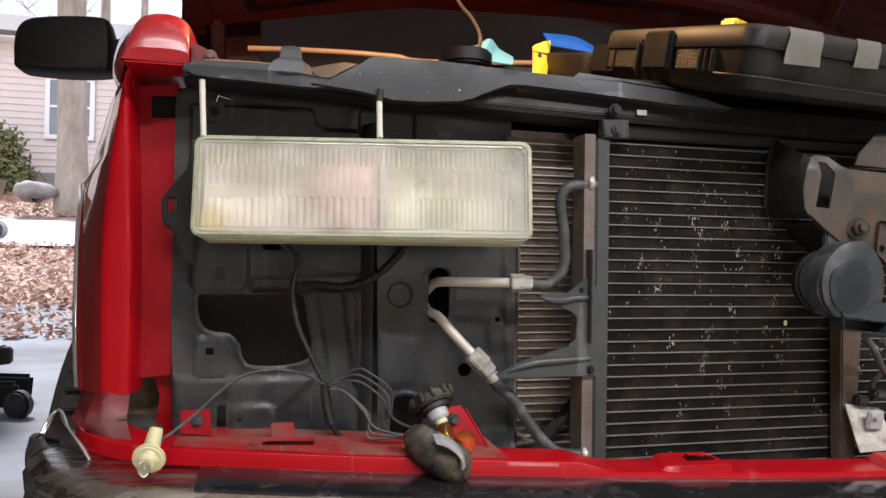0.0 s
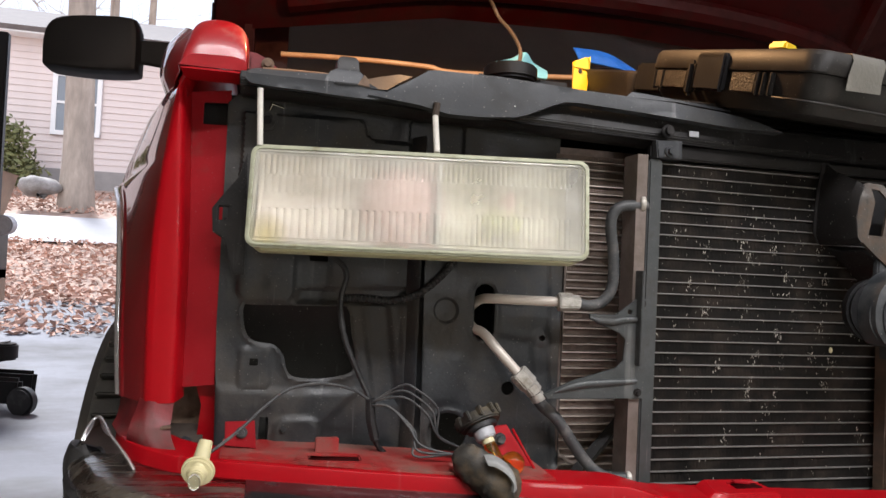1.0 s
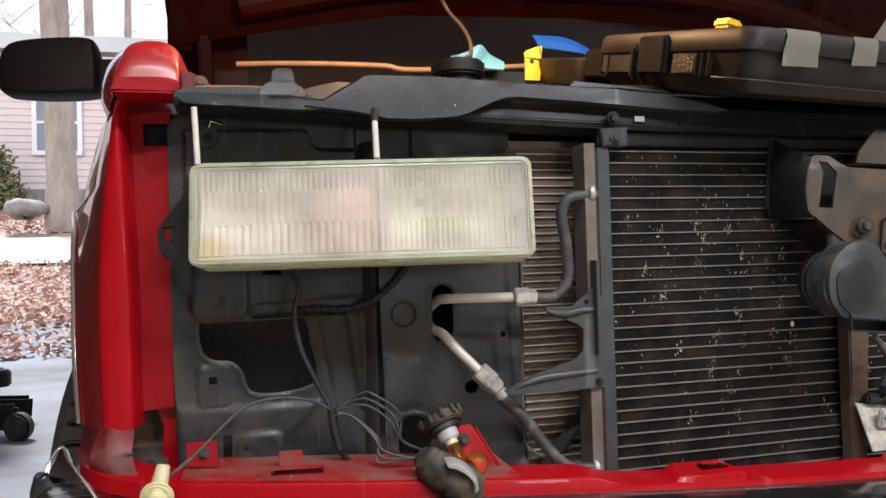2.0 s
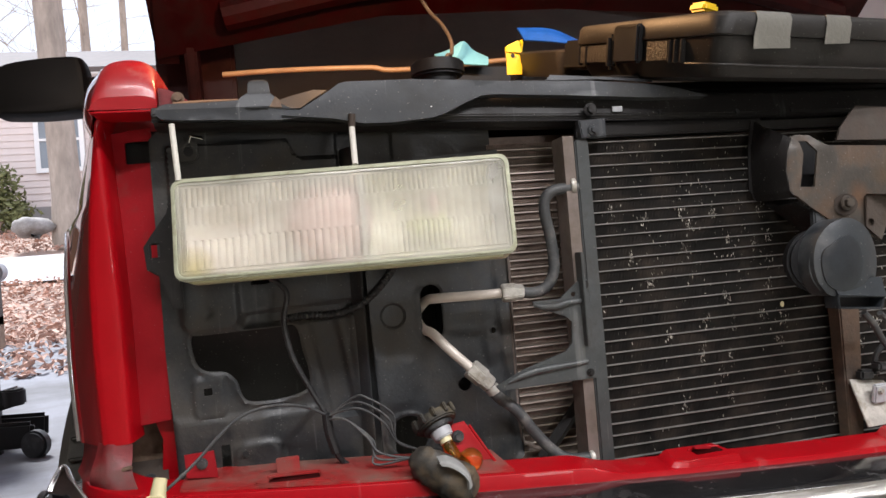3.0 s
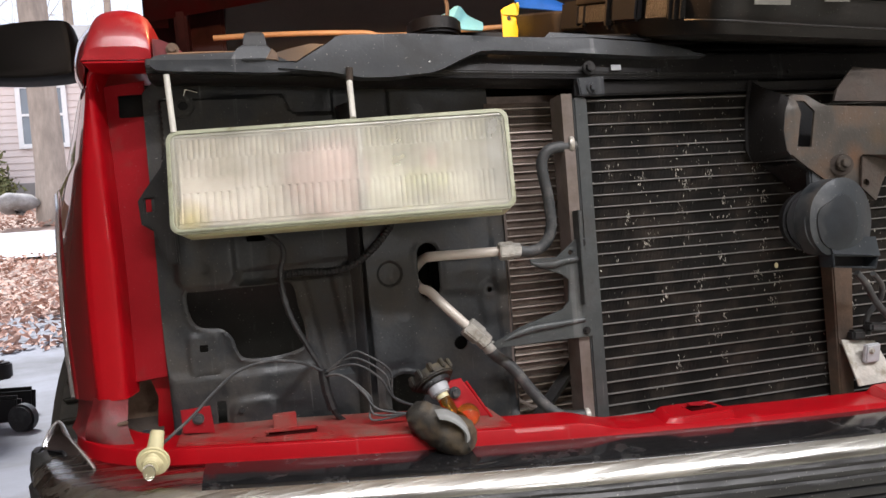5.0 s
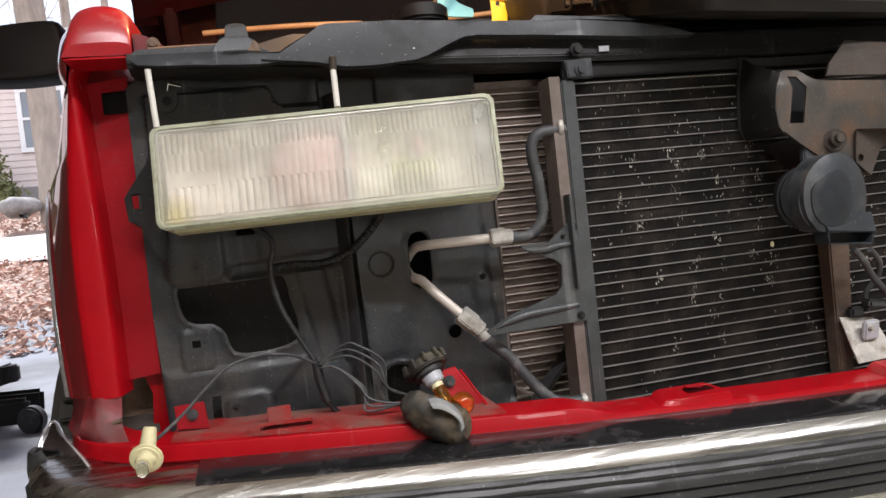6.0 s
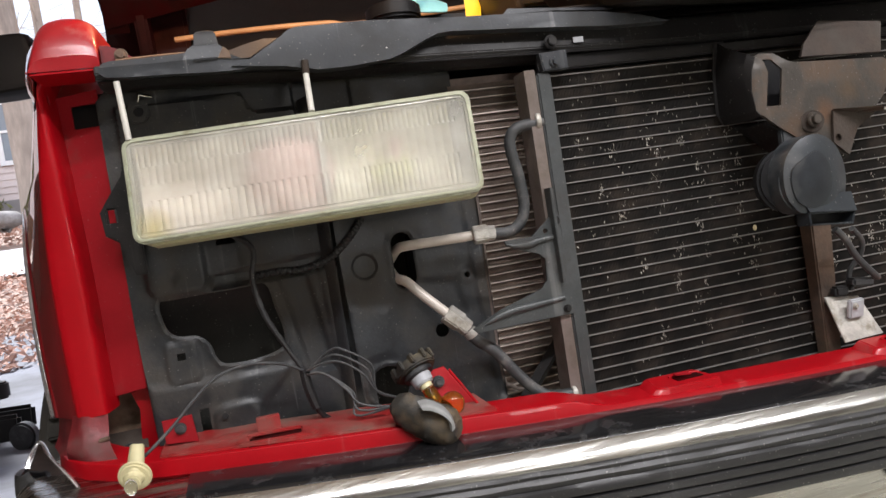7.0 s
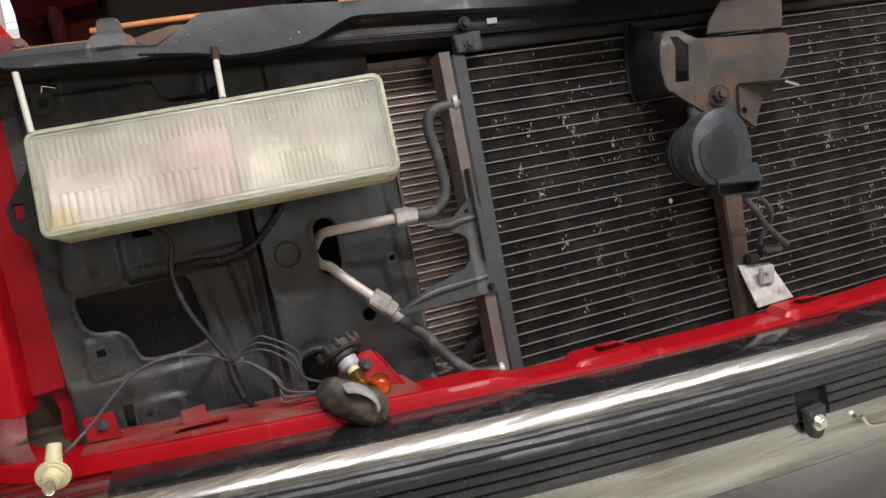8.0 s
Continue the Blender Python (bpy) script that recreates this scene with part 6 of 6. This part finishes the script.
part("ring", loft(fair([[(0.336, 1.008, 0.836), (0.336, 0.998, 0.833), (0.338, 0.995, 0.828)], [(0.346, 1.006, 0.836), (0.346, 0.995, 0.832), (0.347, 0.992, 0.826)], [(0.358, 1.0, 0.830), (0.358, 0.99, 0.825), (0.358, 0.987, 0.819)], [(0.367, 0.996, 0.819), (0.366, 0.987, 0.815), (0.364, 0.985, 0.810)], [(0.370, 0.994, 0.807), (0.368, 0.987, 0.804), (0.364, 0.986, 0.801)]], 4, 4), thick=0.004), BOOT_RING, s3, "pale grey retaining ring")

# tool case
case = thing("tool_case", "scuffed black plastic tool case lying across the crossmember", "tool case", (0.95, 1.12, 1.27))
CX, CY = Vector((0.991, 0.132, 0.0)), Vector((-0.128, 0.96, 0.25)).normalized()
CZ = CX.cross(CY)
CASE_M = Matrix((CX, CY, CZ)).transposed().to_4x4()
CASE_M.translation = (0.69, 0.95, 1.274)


def case_part(name, bm, material, label="", smooth=True):
    bm.transform(CASE_M)
    return part(name, bm, material, case, label, smooth)


def case_slab(x0, y0, x1, y1, levels, r):
    """A slab with rounded corners; levels: (height, how far it draws in)."""
    return loft([[(x, y, h) for x, y in rounded(x0 + d, y0 + d, x1 - d, y1 - d, r, 4)] for h, d in levels], closed=True, cap=True)


case_part("shell", case_slab(0.004, 0.004, 0.62, 0.312, ((-0.05, 0.03), (-0.046, 0.014), (-0.03, 0.006), (-0.006, 0.001), (0.0, 0.0)), 0.02), CASE, "dark lower shell of the case")
case_part("lid", case_slab(0.0, 0.0, 0.625, 0.316, ((0.001, 0.001), (0.003, 0.0), (0.022, 0.0015), (0.027, 0.005), (0.0285, 0.012)), 0.022), CASE, "smooth black lid")
case_part("rear_lobe", case_slab(0.012, 0.37, 0.6, 0.56, ((-0.045, 0.01), (-0.016, 0.004), (-0.006, 0.004), (-0.002, 0.01)), 0.015), CASE, "lower rear part of the case")
case_part("hinge_block", bevel(box((0.5, 0.07, 0.045), pose(0.27, 0.34, -0.012)), 0.004), PLASTIC)
case_part("latch", bevel(box((0.012, 0.055, 0.05), pose(-0.001, 0.172, -0.003)), 0.003), PLASTIC, "black latch")
case_part("latch_post", bevel(box((0.014, 0.014, 0.048), pose(0.0005, 0.213, -0.012)), 0.005), CASE)
case_part("latch_bar", bevel(box((0.008, 0.05, 0.008), pose(-0.003, 0.172, 0.018)), 0.002), CASE)
for y0, y1 in ((0.225, 0.3), (0.092, 0.135)):
    case_part("grip_panel", bevel(box((0.006, y1 - y0, 0.024), pose(0.004, (y0 + y1) / 2, -0.014)), 0.001), PEBBLE, "coarsely pebbled panel of the case")
for ry in (0.295, 0.277, 0.088, 0.078, 0.066):
    case_part("rib", bevel(box((0.008, 0.004, 0.028), pose(0.003, ry, -0.015)), 0.0012), CASE)
case_part("recess_line", pipe([(0.003, 0.06, -0.03), (0.006, 0.03, -0.031), (0.03, 0.006, -0.032), (0.1, 0.003, -0.033), (0.3, 0.003, -0.034)], 0.0016, 8), CASE)
case_part("tape_strip", loft([[(0.052, 0.03, 0.0295), (0.104, 0.03, 0.0295)], [(0.051, 0.004, 0.0285), (0.103, 0.004, 0.0285)], [(0.050, -0.0015, 0.02), (0.102, -0.0015, 0.021)], [(0.046, -0.003, 0.002), (0.1, -0.003, 0.003)], [(0.044, -0.006, -0.014), (0.1, -0.005, -0.012)]], thick=0.0008), TAPE, "curling strip of grey tape")
case_part("tape_strip", loft([[(0.16, 0.004, 0.0285), (0.2, 0.004, 0.0285)], [(0.158, -0.0015, 0.018), (0.198, -0.0015, 0.019)], [(0.156, -0.003, -0.006), (0.197, -0.003, -0.004)]], thick=0.0008), TAPE)

clip = thing("spring_clamp", "yellow plastic clamp standing behind the crossmember", "clamp", (0.628, 1.450, 1.363))
part("jaw", loft([[(0.614, 1.450, 1.400), (0.612, 1.450, 1.361), (0.640, 1.450, 1.361), (0.644, 1.450, 1.394)], [(0.619, 1.470, 1.416), (0.620, 1.470, 1.367), (0.648, 1.470, 1.367), (0.654, 1.470, 1.430)]], closed=True, cap=True), YELLOW, clip)
part("tip", bevel(loft([[(0.612, 1.450, 1.400), (0.614, 1.450, 1.412), (0.639, 1.450, 1.423), (0.644, 1.450, 1.398)], [(0.627, 1.490, 1.412), (0.629, 1.490, 1.425), (0.663, 1.490, 1.434), (0.664, 1.490, 1.428)]], closed=True, cap=True), 0.002), YELLOW, clip)
# Black disc on the jaw, painted as the dark of a hole.
part("hole", cyl((0.625, 1.449, 1.395), (0.626, 1.452, 1.395), 0.004, seg=10), PLASTIC, clip)
part("foot", box((0.03, 0.03, 0.16), pose((0.632, 1.460, 1.365)[0], 1.46, 1.27)), PLASTIC, clip)
clip2 = thing("spring_clamp", "yellow plastic clamp lying on top of the tool case", "clamp", (0.853, 1.2, 1.398))
part("jaw", bevel(box((0.035, 0.03, 0.014), pose(*(0.845, 1.2, 1.391), 12, 4, 20)), 0.004), YELLOW, clip2)

rag = thing("shop_towel", "pale blue crumpled shop towel in the engine bay", "towel", (0.615, 1.720, 1.446))
towel = [[(0.545, 1.700, 1.468), (0.575, 1.690, 1.452), (0.61, 1.700, 1.447), (0.66, 1.700, 1.444)], [(0.56, 1.712, 1.474), (0.59, 1.69, 1.462), (0.625, 1.715, 1.468), (0.664, 1.705, 1.452)], [(0.59, 1.720, 1.484), (0.612, 1.705, 1.497), (0.64, 1.735, 1.486), (0.668, 1.720, 1.466)]]
part("sheet", loft(fair(towel, 4, 4), thick=0.003), CYAN, rag)
part("support", box((0.2, 0.1, 0.22), pose(0.62, 1.78, 1.34)), PLASTIC, rag)
tarp = thing("plastic_bag", "bright blue plastic bag at the back of the engine bay", "bag", (0.935, 1.950, 1.580))
part("sheet", loft(fair([[(0.845, 1.950, 1.575), (0.935, 1.945, 1.566), (1.005, 1.955, 1.56)], [(0.838, 1.960, 1.60), (0.93, 1.950, 1.588), (1.01, 1.960, 1.568)], [(0.836, 1.970, 1.612), (0.925, 1.960, 1.605), (1.012, 1.970, 1.574)]], 4, 4), thick=0.004), BLUE, tarp)
part("fold", box((0.2, 0.08, 0.12), pose(0.935, 2.0, 1.43)), PLASTIC, tarp)
cord = thing("drop_light", "brown cord of a drop light hanging from the hood", "work light", (0.526, 1.600, 1.517))
part("cord", pipe([(0.43, 1.5, 1.9), (0.47, 1.55, 1.6), (0.510, 1.600, 1.538), (0.527, 1.550, 1.484), (0.528, 1.500, 1.439), (0.522, 1.480, 1.409), (0.512, 1.460, 1.379), (0.6, 1.48, 1.2)], 0.0036, 8), RUST, cord, "brown cord")

# ---- outside ----
HZ = 2.25
house = thing("house", "pale beige lap-sided house beyond the yard", "house", (-4.0, 16.3, HZ))
hw = part("wall", box((14, 0.2, 2.7), pose(-5, 16.35, HZ + 1.75)), SIDING, house)
part("foundation", box((14, 0.2, 1.0), pose(-5, 16.3, HZ - 0.1)), BLOCK, house, "grey block foundation")
lap = None
for k in range(20):
    if lap is None:
        o = part("siding_board", loft([[(-12, 16.232, 0), (-12, 16.25, 0.135), (-12, 16.26, 0.135), (-12, 16.26, 0)], [(2, 16.232, 0), (2, 16.25, 0.135), (2, 16.26, 0.135), (2, 16.26, 0)]], closed=True, cap=True), SIDING, hw, smooth=False)
        lap = o.data
    else:
        o = new("siding_board", lap)
        o.parent = hw
    o.location.z = HZ + 0.4 + 0.135 * k
win = part("window", box((0.74, 0.04, 1.1), pose(-3.74, 16.215, 3.97)), WINDOW, house, "double-hung window")
for dx, dz, sx, sz in ((-0.415, 0, 0.09, 1.28), (0.415, 0, 0.09, 1.28), (0, -0.595, 0.92, 0.09), (0, 0.595, 0.92, 0.09), (0, 0.02, 0.74, 0.05)):
    part("window_frame", box((sx, 0.05, sz), pose(-3.74 + dx, 16.2 - (0.006 if dz else 0), 3.97 + dz)), WHITE, win)
part("vent", box((0.18, 0.03, 0.14), pose(*(-4.527, 16.180, 2.725))), PLASTIC, house, "dark crawlspace vent")
part("soffit", box((14.6, 0.5, 0.14), pose(-5, 16.1, HZ + 3.05)), WHITE, house)
part("roof", loft([[(-12.4, 15.8, HZ + 3.1), (2.4, 15.8, HZ + 3.1)], [(-12.4, 19.5, HZ + 4.5), (2.4, 19.5, HZ + 4.5)]], thick=0.1), ROOF, house, "grey shingled roof")


def limb(bm, p, d, r, length, depth, rng):
    pts, c = [p], Vector(p)
    for i in range(3):
        d = (d + Vector((rng.gauss(0, 0.14), rng.gauss(0, 0.14), rng.gauss(0.03, 0.1)))).normalized()
        c = c + d * length / 3
        pts.append(c.copy())
    for i in range(3):
        cyl(pts[i], pts[i + 1], r * (1 - 0.2 * i), r * (0.8 - 0.2 * i), seg=6 if depth > 1 else 4, bm=bm)
    if depth:
        for k in range(rng.choice((2, 3, 3))):
            q = Vector(pts[rng.choice((1, 2, 3))])
            nd = (d + Vector((rng.gauss(0, 0.6), rng.gauss(0, 0.6), rng.gauss(0.15, 0.35)))).normalized()
            limb(bm, q, nd, r * 0.5, length * 0.72, depth - 1, rng)


def bare_tree(x, y, r, h, seed, label, limbs=9, low=0.35, depth=3):
    rng = random.Random(seed)
    g = ground_height(y)
    t = thing("tree", label, "tree", (x, y, g), group="bare trees")
    rows = []
    for i in range(13):
        f = i / 12
        rr = r * (1.0 - 0.45 * f + 0.5 * max(0, 0.06 - f) * 8)
        rows.append([(x + 0.12 * math.sin(3 * f + seed) + rr * (1 + 0.05 * math.sin(5 * a + seed)) * math.cos(a), y + rr * math.sin(a), g - 0.1 + h * f) for a in [2 * math.pi * k / 18 for k in range(18)]])
    part("trunk", loft(rows, closed=True, cap=True), BARK, t, "pale grey-brown trunk")
    bm = bmesh.new()
    for i in range(limbs):
        f = low + (0.98 - low) * i / max(1, limbs - 1)
        a = rng.uniform(0, 6.28)
        limb(bm, Vector((x + 0.12 * math.sin(3 * f + seed), y, g + h * f)), Vector((math.cos(a), math.sin(a), 0.45)).normalized(), r * 0.15 * (1.2 - f), h * 0.28 * (1.25 - f), depth, rng)
    part("crown", bm, BARK, t, "bare leafless branches")
    return t


bare_tree(-3.0, 13.0, 0.23, 11, 2, "thick bare tree trunk with pale bark")
for i, (tx, ty, tr) in enumerate(((-9.5, 26, 0.2), (-6.5, 29, 0.22), (-4.6, 24, 0.16), (-8.0, 33, 0.25), (-5.6, 36, 0.22), (-12, 30, 0.2), (-2.0, 30, 0.2))):
    bare_tree(tx, ty, tr, 13 + i % 3, 20 + i, "bare tree behind the house", 10, 0.2, 3)

rng = random.Random(11)


def clump(c, radii, n, size, material, name, parent, label):
    bm = bmesh.new()
    for i in range(n):
        v = Vector((rng.gauss(0, 1), rng.gauss(0, 1), rng.gauss(0, 1))).normalized() * rng.uniform(0.45, 1.05) * (0.85 + 0.3 * noise.noise((i * 0.3, 1, 2)))
        p = Vector(c) + Vector((v.x * radii[0], v.y * radii[1], v.z * radii[2]))
        m = Matrix.Translation(p) @ Euler((rng.uniform(0, 6), rng.uniform(0, 6), rng.uniform(0, 6))).to_matrix().to_4x4()
        s = size * rng.uniform(0.6, 1.3)
        vs = [bm.verts.new(m @ Vector(q)) for q in ((0, -s, 0), (s * 0.4, 0, s * 0.12), (0, s, 0), (-s * 0.4, 0, s * 0.12))]
        bm.faces.new(vs)
    return part(name, bm, material, parent, label, smooth=False)


bush = thing("bush", "olive green evergreen bush beside the house", "bush", (-4.6, 15.2, ground_height(15.2)))
for c, r in (((-4.75, 15.2, 3.0), (0.6, 0.5, 0.5)), ((-4.55, 15.2, 2.5), (0.65, 0.5, 0.45)), ((-5.1, 15.2, 3.3), (0.5, 0.4, 0.5))):
    clump(c, r, 900, 0.07, BUSH, "leaf_clump", bush, "small olive leaves")
part("stem", cyl((-4.7, 15.2, 2.0), (-4.7, 15.2, 3.0), 0.05, seg=8), BARK, bush)

leaves = bmesh.new()
for i in range(8000):
    y = 6.2 + 8.6 * rng.random() ** 1.2
    x = rng.uniform(-1.0 - 0.42 * (y - 4) - 0.6, -0.3 - 0.12 * (y - 4))
    if 10.3 < y < 12.3 or (y < 7.4 and rng.random() < 0.6):
        continue
    s = rng.uniform(0.022, 0.055)
    m = Matrix.Translation((x, y, ground_height(y) + rng.uniform(0.0, 0.045))) @ Euler((rng.gauss(0, 0.5), rng.gauss(0, 0.5), rng.uniform(0, 6.3))).to_matrix().to_4x4()
    vs = [leaves.verts.new(m @ Vector(q)) for q in ((0, -s, 0), (s * 0.55, -s * 0.1, s * 0.3), (0, s, 0.0), (-s * 0.55, 0, s * 0.3))]
    leaves.faces.new((vs[0], vs[1], vs[2]))
    leaves.faces.new((vs[0], vs[2], vs[3]))
tagged(part("fallen_leaves", leaves, LEAF, smooth=False), "brown curled fallen leaves on the ground", "leaves", kind="stuff")
boulder = tagged(part("boulder", ball((-3.390, 12.800, 1.980), 0.3, (1.1, 0.7, 0.5), seg=24), BOULDER), "pale grey landscape boulder", "rock")
for v in boulder.data.vertices:
    v.co += v.normal * (0.12 * noise.noise(v.co * 3) + 0.03 * noise.noise(v.co * 9))

jack = thing("floor_jack", "black trolley jack standing on the driveway", "floor jack", (-0.95, 4.5, ground_height(4.5)))
jg = ground_height(4.5)
jc = (-1.101, 4.500, 0.298)
wh = part("wheel", cyl((jc[0] - 0.03, 4.5, jg + 0.075), (jc[0] + 0.03, 4.5, jg + 0.075), 0.075, seg=28, bev=0.012), RUBBER, jack, "black jack wheel")
wh.matrix_basis = Matrix.Translation((jc[0], 4.5, 0)) @ Matrix.Rotation(radians(70), 4, "Z") @ Matrix.Translation((-jc[0], -4.5, 0))
part("side_plate", bevel(box((0.75, 0.05, 0.14), pose(jc[0] - 0.4, 4.54, jg + 0.14, 0, 4, 6)), 0.02), PLASTIC, jack)
part("side_plate", bevel(box((0.75, 0.05, 0.14), pose(jc[0] - 0.4, 4.8, jg + 0.14, 0, 4, 6)), 0.02), PLASTIC, jack)
part("lift_arm", bevel(box((0.5, 0.12, 0.1), pose(jc[0] - 0.35, 4.67, jg + 0.27, 0, -12, 6)), 0.02), PLASTIC, jack)
part("saddle", cyl((jc[0] - 0.14, 4.66, jg + 0.27), (jc[0] - 0.14, 4.66, jg + 0.36), 0.06, seg=20, bev=0.01), PLASTIC, jack)

BACK = 0.1
bench = thing("work_stand", "black metal work stand cluttered with bins at the door", "work stand", (-1.3, 4.6, FLOOR))
b0 = (-1.266, 4.600, 1.023)
part("cabinet", bevel(box((0.5, 0.4, 0.36), pose(b0[0] - 0.25 - BACK, 4.8, b0[2])), 0.01), PLASTIC, bench)
part("shelf", bevel(box((0.5, 0.4, 0.2), pose(b0[0] - 0.25 - BACK, 4.8, (-1.216, 4.600, 0.812)[2])), 0.01), TAN, bench)
part("base", box((0.42, 0.34, (-1.212, 4.600, 0.751)[2] - FLOOR - 0.06), pose(b0[0] - 0.25 - BACK, 4.8, FLOOR - 0.06 + ((-1.212, 4.600, 0.751)[2] - FLOOR - 0.06) / 2)), PLASTIC, bench)
tall = (-1.318, 4.600, 1.751)
part("post", bevel(box((0.05, 0.05, 2.2), pose(tall[0] - 0.02, 4.65, 1.1)), 0.006), PLASTIC, bench, "black upright post")
bin_ = thing("storage_bin", "tan plastic bin on the work stand", "bin", (-1.275, 4.600, 1.190))
bp = Vector((-1.275, 4.600, 1.190)) - Vector((BACK, 0, 0))
part("shell", loft([[(bp[0] - 0.2 - f, 4.6 - f, bp[2] + h), (bp[0] + 0.0 + f, 4.6 - f, bp[2] + h), (bp[0] + 0.0 + f, 4.9 + f, bp[2] + h), (bp[0] - 0.2 - f, 4.9 + f, bp[2] + h)] for h, f in ((0.0, 0.0), (0.14, 0.03), (0.25, 0.05), (0.26, 0.06))], closed=True, cap=True), TAN, bin_)
motor = thing("grey_motor", "small grey round motor on the stand", "motor", (-1.212, 4.580, 1.153))
part("housing", cyl((-1.278, 4.580, 1.149), (-1.319, 4.800, 1.156), 0.055, seg=24, bev=0.01), GREY_PLASTIC, motor)
part("bracket", box((0.04, 0.06, 0.03), pose((-1.294, 4.650, 1.145)[0] - 0.03, 4.68, (-1.233, 4.650, 1.149)[2])), PLASTIC, motor)
